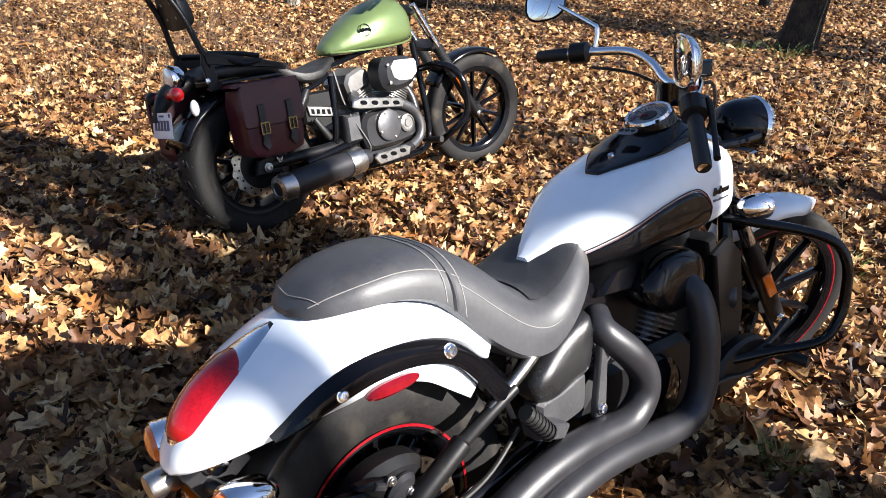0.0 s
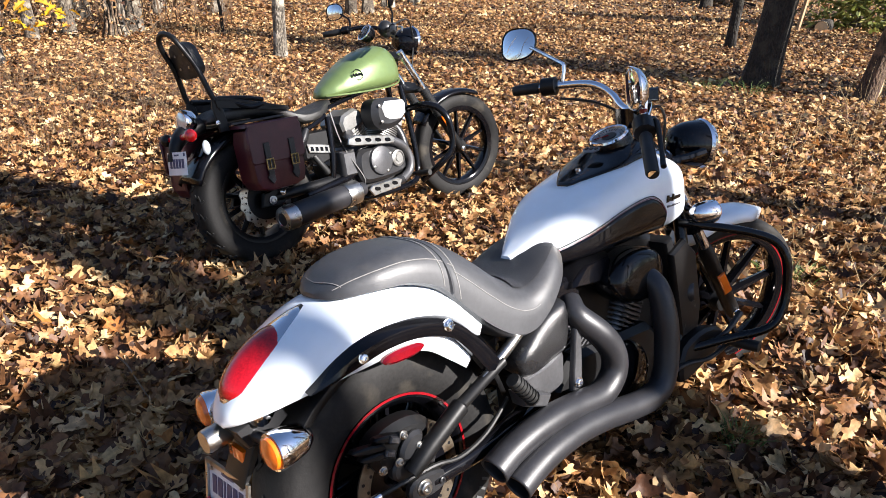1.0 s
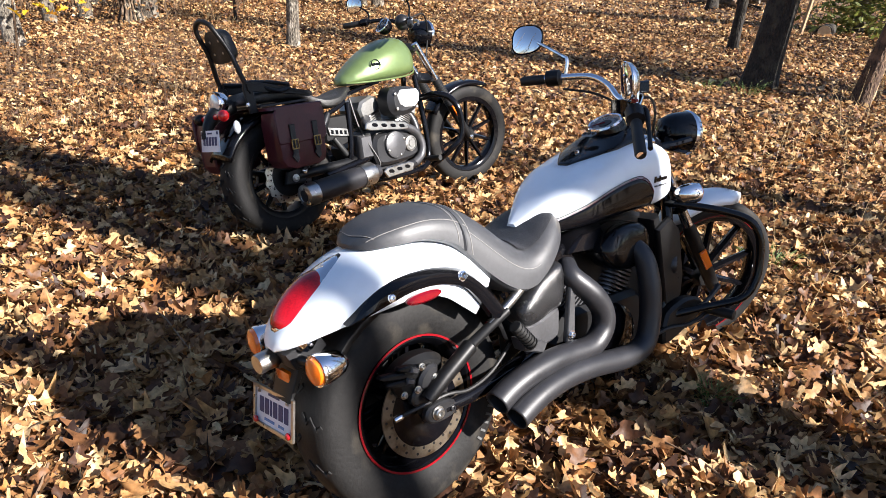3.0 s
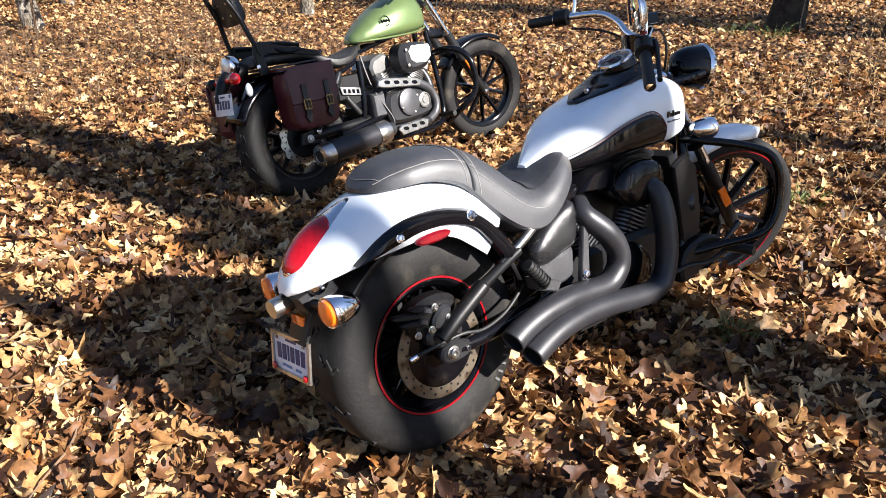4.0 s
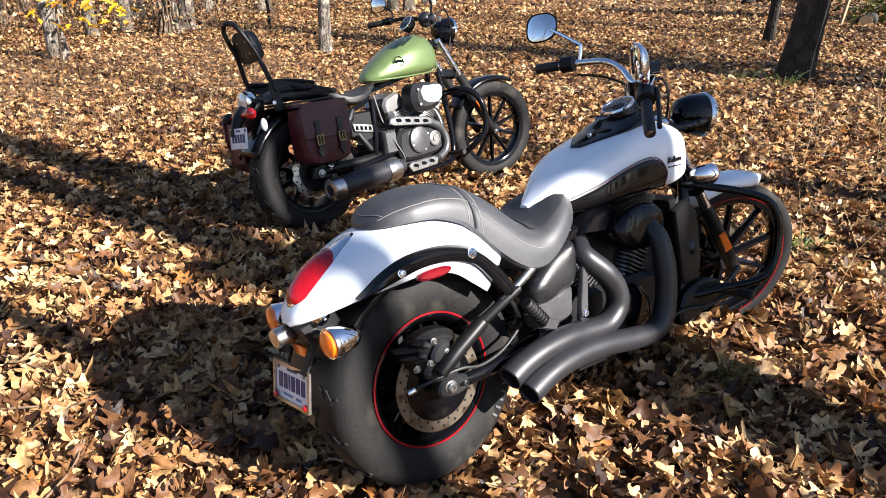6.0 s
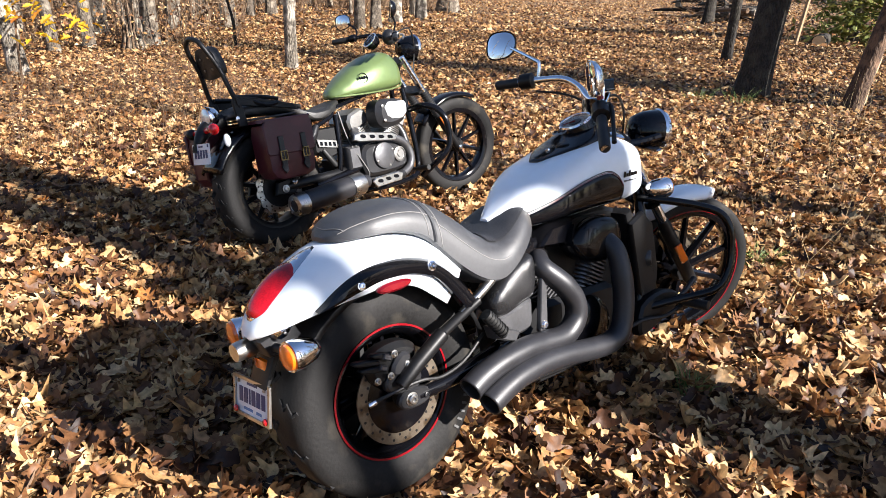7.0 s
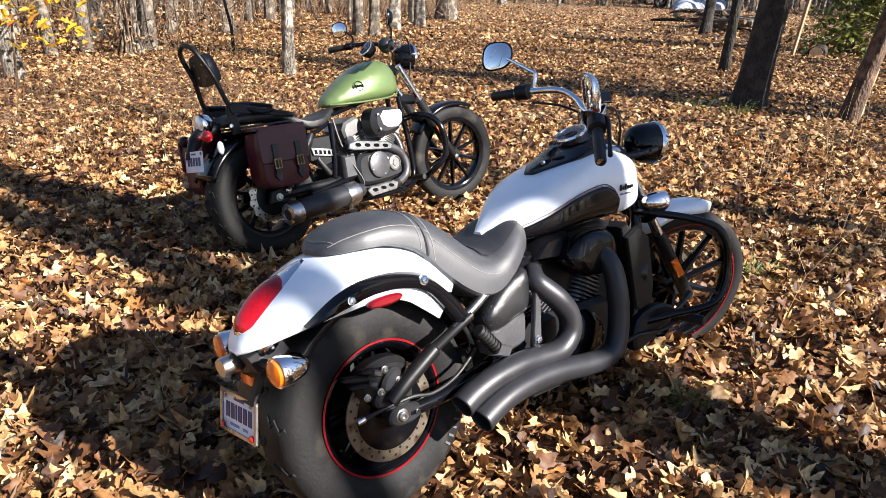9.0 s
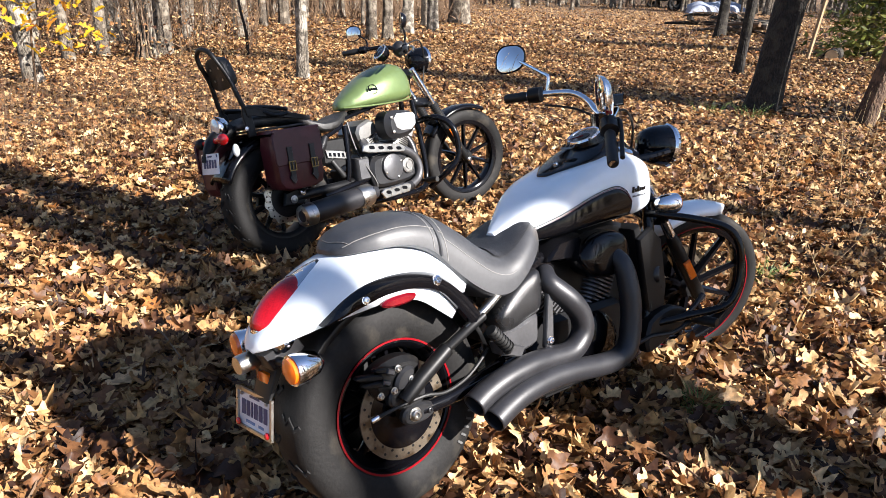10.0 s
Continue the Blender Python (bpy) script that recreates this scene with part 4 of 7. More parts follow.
    part("radiator_shroud", G().prism([(1.06, 0.62), (1.14, 0.655), (1.2, 0.6), (1.22, 0.42), (1.2, 0.34), (1.1, 0.33)], -0.14, -0.11, 0.01), SATIN, bike, "black radiator shroud")
    part("radiator", G().box((1.115, 0, 0.5), (0.05, 0.24, 0.34), 0.012, Matrix.Rotation(radians(-14), 4, "Y")), SATIN, bike, "black radiator")
    for sd in (-1, 1):
        part("down_tube", G().tube([(1.17, sd * 0.05, 0.84), (1.185, sd * 0.09, 0.7), (1.13, sd * 0.12, 0.4), (1.07, sd * 0.11, 0.24), (0.95, sd * 0.09, 0.19), (0.5, sd * 0.09, 0.2), (0.4, sd * 0.1, 0.3)], 0.02, 10, 5), BLACK, bike, "black frame tube")
    part("steering_head", G().lathe([(0.001, -0.09), (0.036, -0.09), (0.04, -0.07), (0.034, -0.05), (0.034, 0.05), (0.04, 0.07), (0.036, 0.09), (0.001, 0.09)], head_p - ax * 0.03, ax, 18), BLACK, bike)
    part("side_stand", G().tube([(0.72, 0.14, 0.2), (0.66, 0.24, 0.1), (0.62, 0.3, -0.03)], 0.011, 8, 3), STEEL, bike)
    part("belly_box", G().box((0.62, -0.09, 0.19), (0.14, 0.05, 0.045), 0.008), SATIN, bike)
    part("linkage_tube", G().tube([(0.37, -0.1, 0.225), (0.4, -0.1, 0.22), (0.5, -0.1, 0.205), (0.54, -0.1, 0.2)], [0.01, 0.017, 0.017, 0.012], 12), STEEL, bike, "bare steel linkage tube")
    part("box_mark", bars([0.012, 0.012, 0.012, 0.012, 0.012], 0.014, 0.008, 0.001, (0.62, -0.1155, 0.19), (1, 0, 0), (0, 0, 1), (0, -1, 0)), DIAL, bike, "pale print shown as plain bars")

    # exhaust pipes
    P1 = [(0.57, -0.13, 0.6), (0.55, -0.17, 0.572), (0.605, -0.2, 0.51), (0.65, -0.205, 0.445), (0.648, -0.205, 0.385), (0.59, -0.205, 0.343), (0.49, -0.205, 0.347), (0.4, -0.21, 0.353), (0.3, -0.212, 0.345), (0.22, -0.212, 0.325), (0.165, -0.214, 0.302)]
    P2 = [(0.87, -0.12, 0.62), (0.885, -0.19, 0.575), (0.89, -0.215, 0.48), (0.885, -0.22, 0.37), (0.858, -0.22, 0.288), (0.795, -0.222, 0.262), (0.69, -0.225, 0.27), (0.565, -0.228, 0.29), (0.445, -0.232, 0.299), (0.34, -0.238, 0.292), (0.265, -0.242, 0.274), (0.205, -0.246, 0.252)]
    for pts in (P1, P2):
        ex = part("exhaust_pipe", G().tube(pts, [0.032, 0.034] + [0.037] * (len(pts) - 3) + [0.038], 20, 6, False), PIPE, bike, "matt black swept exhaust pipe", None, 0.004)

    # fork, front fender, headlamp, signals: all turned with the bars
    axle = Vector((1.555, 0, 0.33))
    for sd in (-1, 1):
        lo = axle + Vector((-0.01, sd * 0.095, 0))
        part("fork_slider", G().tube([lo - ax * 0.03, lo, lo + ax * 0.3, lo + ax * 0.33], [0.02, 0.027, 0.027, 0.022], 16), SATIN, bike, "black fork leg", ST)
        part("fork_tube", G().tube([lo + ax * 0.32, lo + ax * 0.74], 0.0205, 16), CHROME, bike, "chrome fork tube", ST)
        part("fork_reflector", G().prism([(-0.016, -0.045), (0.016, -0.045), (0.016, 0.045), (-0.016, 0.045)], -0.006, 0.006, 0.004, Matrix.Translation(lo + ax * 0.16 + Vector((0, sd * 0.032, 0))) @ Matrix.Rotation(radians(-RAKE), 4, "Y")), AMBER, bike, "orange fork reflector", ST)
        bolt(bike, lo + Vector((0, sd * 0.028, 0)), (0, sd, 0), 0.012, 0.01, CHROME, "", ST)
        q = lo + ax * 0.53 + Vector((-0.03, 0, 0))
        part("signal_stalk", G().tube([q, q + Vector((0.02, sd * 0.07, 0.0))], 0.01, 8), BLACK, bike, "", ST)
        turn_signal(bike, q + Vector((0.07, sd * 0.085, 0.0)), (1, 0, 0), 0.036, 0.085, label="chrome front turn signal", m=ST)
    for h, wd in ((0.42, 0.13), (0.72, 0.12)):
        part("triple_clamp", G().prism(rounded([(-0.035, -0.085), (-0.01, -0.118), (0.028, -0.112), (0.036, 0), (0.028, 0.112), (-0.01, 0.118), (-0.035, 0.085), (-0.045, 0)], 3), -0.016, 0.016, 0.008, Matrix.Translation(axle + ax * h + Vector((-0.02, 0, 0))) @ Matrix.Rotation(radians(-RAKE), 4, "Y") @ Matrix.Rotation(radians(90), 4, "X")), BLACK, bike, "", ST)
    rg = []
    for k in range(19):
        a = radians(134 - k * 3.45)
        w = 0.064 * min(1, 0.35 + k / 4) * min(1, 0.3 + (18 - k) / 5)
        rg.append(arch((axle.x + math.cos(a) * 0.372, axle.z + math.sin(a) * 0.372), (axle.x + math.cos(a) * 0.33, axle.z + math.sin(a) * 0.33), w, 12, 0.7))
    part("front_fender", G().rings(rg, False), WHITE, bike, "glossy white front fender", ST, 0.004)
    part("fork_caliper", G().box(axle + Vector((-0.1, 0.09, 0.09)), (0.09, 0.05, 0.1), 0.012), SATIN, bike, "", ST)
    hl = Vector((1.333, 0, 0.945))
    hd = Vector((1, 0, -0.08))
    shell = part("headlamp", G().lathe([(0.001, -0.105), (0.026, -0.102), (0.052, -0.088), (0.069, -0.053), (0.077, -0.013), (0.079, 0.01)], hl, hd, 32), BLACK, bike, "gloss black headlamp shell", ST)
    part("headlamp_ring", G().lathe([(0.072, 0.011), (0.08, 0.007), (0.084, 0.018), (0.079, 0.032), (0.072, 0.03)], hl, hd, 32, True), CHROME, shell, "chrome headlamp ring")
    part("lens", G().lathe([(0.001, 0.042), (0.043, 0.038), (0.076, 0.024)], hl, hd, 32), CLEAR, shell, "clear headlamp lens")
    part("lamp_bracket", G().tube([hl + Vector((-0.03, -0.09, 0.0)), hl + Vector((-0.1, -0.1, -0.01)), hl + Vector((-0.16, -0.09, -0.02))], 0.014, 8), BLACK, bike, "", ST)

    # handlebar with its controls, already turned
    clamp = Vector((1.085, 0, 1.06))
    barL = [(1.085, 0.04, 1.085), (1.095, 0.09, 1.13), (1.078, 0.15, 1.165), (1.05, 0.25, 1.172), (1.012, 0.32, 1.171), (0.978, 0.41, 1.168)]
    barR = [(1.06, -0.03, 1.065), (1.03, -0.09, 1.085), (0.97, -0.135, 1.085), (0.89, -0.175, 1.055), (0.83, -0.215, 1.015), (0.73, -0.3, 0.925)]
    part("handlebar", G().tube(barL[::-1] + barR, 0.0125, 14, 5), CHROME, bike, "chrome handlebar")
    part("bar_clamp", G().box((1.075, 0.005, 1.05), (0.06, 0.11, 0.06), 0.012, Matrix.Rotation(radians(-23), 4, "Z")), BLACK, bike)
    for pts, sd in ((barL, 1), (barR, -1)):
        a, b = Vector(pts[-2]), Vector(pts[-1])
        d = (b - a).normalized()
        gp = part("grip", G().tube([a, a + d * 0.006, b - d * 0.006, b], [0.016, 0.0185, 0.0185, 0.016], 14), GRIP, bike, "black rubber grip")
        c = a - d * 0.035
        part("switch_housing", G().tube([c - d * 0.028, c - d * 0.024, c + d * 0.024, c + d * 0.028], [0.02, 0.031, 0.031, 0.02], 10), SATIN, bike, "black switch housing")
        f = Vector((0.92, -0.4, 0)) if sd > 0 else Vector((0.8, -0.1, 0.5))
        part("lever", G().tube([c + f * 0.03, c + f * 0.06 + d * 0.03, b + f * 0.055 - d * 0.04, b + f * 0.05 + d * 0.015], [0.009, 0.008, 0.0065, 0.008], 8, 3), SATIN, bike)
        part("lever_perch", G().box(c + f * 0.025 + Vector((0, 0, 0.004)), (0.035, 0.03, 0.026), 0.006), BLACK, bike)
    part("red_switch", G().box((0.875, -0.18, 1.08), (0.016, 0.018, 0.012), 0.003), RED, bike, "red stop switch")
    part("brake_reservoir", G().box((0.955, -0.14, 1.12), (0.055, 0.06, 0.04), 0.01, Matrix.Rotation(radians(-30), 4, "Z")), BLACK, bike, "black brake fluid reservoir")
    part("mirror_stem", G().tube([(1.055, 0.255, 1.185), (1.06, 0.25, 1.235), (1.055, 0.275, 1.255), (1.035, 0.37, 1.31)], [0.008, 0.008, 0.0065, 0.0065], 8, 3), CHROME, bike, "chrome mirror stem")
    mirror(bike, (1.037, 0.425, 1.326), (-0.9, -0.28, 0.26), (0, 0, 1), 0.138, 0.118, BLACK, "oval black mirror reflecting bare trees", None)
    part("mirror_stem", G().tube([(0.9, -0.165, 1.06), (0.91, -0.165, 1.11), (0.9, -0.17, 1.135), (0.872, -0.17, 1.145)], [0.008, 0.008, 0.007, 0.007], 8, 3), CHROME, bike, "chrome mirror stem")
    mirror(bike, (0.85, -0.172, 1.143), (-0.8, 0.6, -0.04), (0.18, -0.22, 1), 0.135, 0.122, CHROME, "oval chrome mirror", None)
    for q in ([(0.93, -0.15, 1.08), (1.02, -0.14, 1.08), (1.12, -0.09, 1.02), (1.18, -0.03, 0.92)], [(1.02, 0.24, 1.13), (1.1, 0.14, 1.1), (1.18, 0.06, 1.02), (1.2, 0.04, 0.9)]):
        part("cable", G().tube(q, 0.0045, 6, 6), GRIP, bike)

    # engine guard and foot controls
    for sd in (-1, 1):
        part("engine_guard", G().tube([(1.165, sd * 0.1, 0.70), (1.2, sd * 0.18, 0.688), (1.285, sd * 0.27, 0.658), (1.338, sd * 0.33, 0.622), (1.358, sd * 0.355, 0.565), (1.362, sd * 0.357, 0.49), (1.348, sd * 0.35, 0.405), (1.305, sd * 0.32, 0.34), (1.22, sd * 0.23, 0.312), (1.1, sd * 0.14, 0.29)], 0.0145, 14, 5), BLACK, bike, "gloss black tubular engine guard")
        part("foot_peg", G().tube([(1.27, sd * 0.15, 0.29), (1.275, sd * 0.18, 0.287), (1.276, sd * 0.19, 0.286), (1.29, sd * 0.3, 0.275)], [0.012, 0.012, 0.02, 0.019], 12), GRIP, bike, "rubber forward footpeg")
        part("peg_bracket", G().prism([(1.12, 0.27), (1.3, 0.28), (1.3, 0.31), (1.12, 0.33)], sd * 0.13, sd * 0.155, 0.006), SATIN, bike)
    part("brake_pedal", G().tube([(1.2, -0.16, 0.28), (1.3, -0.18, 0.3), (1.38, -0.19, 0.35)], [0.008, 0.008, 0.012], 8, 3), DKGREY, bike)
    part("horn", G().lathe([(0.001, 0.02), (0.03, 0.02), (0.038, 0.01), (0.04, -0.01), (0.02, -0.02), (0.001, -0.02)], (1.17, -0.12, 0.47), (0.5, -0.8, 0), 20), DKGREY, bike)
    return bike


def zip_bar(o, up, along, h, w):
    n = Vector((0, -1, 0))
    c = [o - up * h / 2 - along * w / 2, o + up * h / 2 - along * w / 2, o + up * h / 2 + along * w / 2, o - up * h / 2 + along * w / 2]
    return c + [p + n * 0.0015 for p in c], [(0, 1, 2, 3), (4, 5, 6, 7), (0, 4, 5, 1), (1, 5, 6, 2), (2, 6, 7, 3), (3, 7, 4, 0)]


white_motorcycle(pose(-0.005, -0.026, 0, 0, 0, 1.4) @ pose(0, 0, 0, -12.5) @ pose(0, 0, 0, 0, 1.4))


# ---- the green motorcycle ----
def raised(ob, dx, dz):
    """Sets a part, with the pieces on it, forward and up on its machine."""
    ob.matrix_basis = Matrix.Translation((dx, 0, dz)) @ ob.matrix_basis


def green_motorcycle(pose_m):
    bike = new("motorcycle")
    bike.matrix_world = pose_m
    tagged(bike, "green cruiser motorcycle with burgundy saddlebags and sissy bar", "motorcycle", "parked motorcycles")
    STEER, RAKE = -13, 33
    ax = Vector((-math.sin(radians(RAKE)), 0, math.cos(radians(RAKE))))
    ST = turn_about(Vector((1.13, 0, 0.85)), ax, STEER)

    rw = wheel(bike, (0, 0, 0.323), 0.325, 0.155, 0.215, 10, None, False, 24, False, SATIN, "black cast rear wheel")
    # waved rear brake disc
    c, ring = Vector((0, -0.095, 0.323)), []
    wave = [[(math.cos(a) * r, y, math.sin(a) * r) for r, y in ((0.1, -0.0025), (0.143 + 0.006 * math.sin(a * 14), -0.0025), (0.143 + 0.006 * math.sin(a * 14), 0.0025), (0.1, 0.0025))] for a in (2 * math.pi * k / 84 for k in range(85))]
    part("brake_disc", G().rings([[c + Vector(p) for p in r] for r in wave], True, False), STEEL, rw, "waved steel brake disc")
    h = G()
    for k in range(28):
        a, r = 2 * math.pi * k / 28, 0.113 + 0.018 * (k % 2)
        h.lathe([(0.0055, -0.0035), (0.0055, 0.0035)], c + Vector((math.cos(a) * r, 0, math.sin(a) * r)), (0, 1, 0), 8)
    tagged(part("drill_hole", h, SATIN, rw), kind="stuff")
    part("disc_carrier", G().lathe([(0.03, -0.004), (0.104, -0.004), (0.104, 0.004), (0.03, 0.004)], c, (0, 1, 0), 36, True), SATIN, rw)
    wheel(bike, (1.535, 0, 0.331), 0.333, 0.1, 0.248, 10, ST, False, 0, False, None, "black cast front wheel")

    # swing arm, shocks, frame
    for sd in (-1, 1):
        arm = part("swingarm", G().tube([(-0.02, sd * 0.13, 0.32), (0.12, sd * 0.14, 0.325), (0.38, sd * 0.13, 0.33), (0.5, sd * 0.1, 0.34)], [0.024, 0.028, 0.026, 0.024], 12, 3), SATIN, bike)
        bolt(arm, (0.0, sd * 0.158, 0.315), (0, sd, 0), 0.016, 0.014, STEEL, "steel axle nut")
        bolt(arm, (0.06, sd * 0.165, 0.345), (0, sd, 0), 0.012, 0.012, CHROME)
        part("axle_plate", G().prism([(-0.06, 0.29), (0.06, 0.28), (0.1, 0.32), (0.06, 0.37), (-0.04, 0.355)], sd * 0.125, sd * 0.155, 0.006), SATIN, bike)
        part("shock", G().tube([(0.05, sd * 0.165, 0.35), (0.09, sd * 0.165, 0.39), (0.24, sd * 0.165, 0.58), (0.27, sd * 0.165, 0.62)], [0.014, 0.026, 0.026, 0.014], 12), DKGREY, bike)
        part("frame_tube", G().tube([(0.06, sd * 0.13, 0.62), (0.25, sd * 0.14, 0.61), (0.42, sd * 0.12, 0.66), (0.48, sd * 0.08, 0.7), (1.0, sd * 0.04, 0.8)], 0.012, 10, 4), BLACK, bike, "black frame tube")
        part("frame_tube", G().tube([(0.44, sd * 0.13, 0.66), (0.42, sd * 0.14, 0.45), (0.4, sd * 0.13, 0.3), (0.47, sd * 0.12, 0.2), (0.95, sd * 0.12, 0.19), (1.06, sd * 0.1, 0.26), (1.075, sd * 0.085, 0.45), (1.07, sd * 0.05, 0.76)], 0.017, 10, 4), BLACK, bike, "black frame tube")
        part("lower_rail", G().tube([(0.2, sd * 0.16, 0.29), (0.5, sd * 0.15, 0.33), (0.56, sd * 0.12, 0.35)], 0.02, 10, 3), BLACK, bike)
        cv = part("side_cover", G().prism([(0.26, 0.6), (0.42, 0.6), (0.42, 0.44), (0.34, 0.42), (0.25, 0.47)], sd * 0.09, sd * 0.135, 0.012), SATIN, bike)
        sv = part("slotted_plate", G().prism([(0.265, 0.545), (0.405, 0.52), (0.405, 0.475), (0.275, 0.498)], sd * 0.138, sd * 0.147, 0.003), STEEL, bike, "silver slotted trim plate")
        for k in range(4):
            part("slot", G().prism([(0.285 + 0.03 * k, 0.528 - 0.005 * k), (0.303 + 0.03 * k, 0.525 - 0.005 * k), (0.303 + 0.03 * k, 0.503 - 0.005 * k), (0.285 + 0.03 * k, 0.506 - 0.005 * k)], sd * 0.1455, sd * 0.1485, 0.001), BLACK, sv)
        part("passenger_peg", G().tube([(0.28, sd * 0.17, 0.48), (0.33, sd * 0.19, 0.39), (0.335, sd * 0.19, 0.38)], [0.016, 0.018, 0.013], 10), GRIP, bike, "folded rubber footpeg")
    part("rear_fender", G().rings([arch((math.cos(a) * 0.375, 0.33 + math.sin(a) * 0.365), (math.cos(a) * 0.345, 0.33 + math.sin(a) * 0.31), 0.1, 14, 0.7) for a in (radians(60 + 5.4 * k) for k in range(19))], False), BLACK, bike, "gloss black rear fender", None, 0.004)

    # seat and rear pad
    SR = [(-0.2, 0.715, 0.69, 0.06), (-0.17, 0.742, 0.685, 0.095), (-0.08, 0.758, 0.685, 0.115), (0.03, 0.762, 0.685, 0.12), (0.12, 0.752, 0.68, 0.118), (0.18, 0.727, 0.655, 0.115), (0.24, 0.695, 0.63, 0.125), (0.31, 0.676, 0.61, 0.135), (0.4, 0.684, 0.615, 0.13), (0.47, 0.705, 0.64, 0.1), (0.53, 0.718, 0.67, 0.06)]
    seat = part("seat", G().rings([hull(x, *(table(SR, x, k) for k in (1, 2, 3)), 24, 0.6, 0.5) for x in [-0.2 + 0.73 * i / 40 for i in range(41)]]), LEATHER2, bike, "worn black leather seat")
    for x0 in (0.08, 0.105):
        part("seam", G().tube([Vector(p) + Vector((0, 0, 0.001)) for p in hull(x0, *(table(SR, x0, k) + (0.001 if k == 1 else 0.001 if k == 3 else 0) for k in (1, 2, 3)), 24, 0.6, 0.5)[:13]], 0.003, 6), LEATHER2, seat)

    # tank
    TK = [(0.465, 0.75, 0.725, 0.02), (0.485, 0.772, 0.717, 0.055), (0.53, 0.808, 0.712, 0.088), (0.6, 0.856, 0.71, 0.116), (0.69, 0.908, 0.71, 0.138), (0.78, 0.945, 0.712, 0.148), (0.87, 0.965, 0.716, 0.147), (0.945, 0.956, 0.725, 0.135), (0.995, 0.922, 0.74, 0.11), (1.02, 0.875, 0.765, 0.075), (1.03, 0.83, 0.79, 0.03)]
    tank = part("fuel_tank", G().rings([hull(x, *(table(TK, x, k) for k in (1, 2, 3)), 36, 0.8, 0.3) for x in [0.47 + 0.56 * i / 40 for i in range(41)]]), GREEN, bike, "metallic green teardrop fuel tank")
    for sd in (-1, 1):
        part("tank_seam", G().tube([(x, sd * (table(TK, x, 3) * 0.93 + 0.002), table(TK, x, 2) + 0.012) for x in [0.49 + 0.52 * i / 20 for i in range(21)]], 0.005, 6), GREEN, tank)
        em = G().lathe([(0.028, -0.001), (0.031, -0.001), (0.031, 0.002), (0.028, 0.002)], (0.665, sd * 0.136, 0.815), (-0.12, sd, 0.35), 22, True)
        part("tank_emblem", em, BLACK, tank, "black tank emblem outline")
        part("tank_emblem", bars([0.012, 0.012, 0.012, 0.012], 0.016, 0.006, 0.002, (0.665, sd * 0.1355, 0.815), (1, sd * 0.12, 0), (0, sd * -0.35, 1), (-0.12, sd, 0.35)), BLACK, tank, "black emblem shown as plain bars")
    part("fuel_cap", G().lathe([(0.001, 0.02), (0.018, 0.02), (0.028, 0.014), (0.03, 0.0)], (0.87, -0.02, 0.945), (0, 0, 1), 20), BLACK, tank)

    # engine
    part("crankcase", G().prism([(0.47, 0.22), (0.92, 0.2), (1.0, 0.28), (0.97, 0.4), (0.88, 0.46), (0.55, 0.48), (0.46, 0.4)], -0.13, 0.13, 0.02), DKGREY, bike, "dark grey engine crankcase")
    part("clutch_cover", G().prism(rounded([(0.56, 0.3), (0.63, 0.27), (0.85, 0.28), (0.93, 0.33), (0.9, 0.42), (0.78, 0.46), (0.6, 0.46), (0.55, 0.4)], 3), -0.185, -0.12, 0.02), DKGREY, bike)
    part("cover_disc", G().lathe([(0.001, 0.022), (0.066, 0.022), (0.078, 0.016), (0.082, 0.0)], (0.705, -0.184, 0.38), (0, -1, 0), 30), GREY, bike, "round grey engine cover")
    part("cover_disc", G().lathe([(0.001, 0.018), (0.02, 0.018), (0.022, 0.012), (0.035, 0.012), (0.037, 0.018), (0.046, 0.014), (0.05, 0.0)], (0.83, -0.184, 0.37), (0, -1, 0), 26), CAST, bike, "round grey engine cover")
    for k in range(4):
        a = k * math.pi / 2 + 0.4
        bolt(bike, (0.705 + 0.068 * math.cos(a), -0.204, 0.38 + 0.068 * math.sin(a)), (0, -1, 0), 0.006, 0.006, STEEL)
    part("side_block", G().box((0.5, -0.12, 0.4), (0.1, 0.12, 0.14), 0.02), GREY, bike)
    for tilt, x0 in ((-20, 0.695), (30, 0.84)):
        a = Vector((math.sin(radians(tilt)), 0, math.cos(radians(tilt))))
        core, plates = fins((x0, 0, 0.43), a, 0.16, 0.2, 12, 0.0125)
        part("fin", plates, CAST, part("cylinder", core, CAST, bike, "finned grey cylinder"))
        part("cylinder_head", G().prism([(-0.085, 0), (0.085, 0), (0.08, 0.07), (0.045, 0.1), (-0.045, 0.1), (-0.08, 0.07)], -0.1, 0.1, 0.015, Matrix.Translation(Vector((x0, 0, 0.43)) + a * 0.15) @ Matrix.Rotation(radians(tilt), 4, "Y")), CAST, bike, "grey cast cylinder head")
    air = part("air_cleaner", G().prism(rounded([(0.675, 0.62), (0.685, 0.675), (0.73, 0.71), (0.86, 0.702), (0.915, 0.675), (0.92, 0.6), (0.86, 0.555), (0.76, 0.54), (0.695, 0.565)], 4), -0.235, -0.09, 0.03), DKGREY, bike, "grey rounded air cleaner")
    # the panel's near-white tone stands for sun reflecting off it
    part("air_cleaner_badge", G().prism([(0.73, 0.66), (0.76, 0.69), (0.89, 0.685), (0.905, 0.665), (0.9, 0.615), (0.86, 0.585), (0.78, 0.59), (0.745, 0.61)], -0.243, -0.228, 0.006), SILVER, air, "silver air cleaner panel, lightened for the sun's reflection")
    for p in ((0.72, -0.237, 0.585), (0.715, -0.237, 0.67), (0.88, -0.237, 0.58)):
        bolt(air, p, (0, -1, 0), 0.007, 0.006, STEEL)

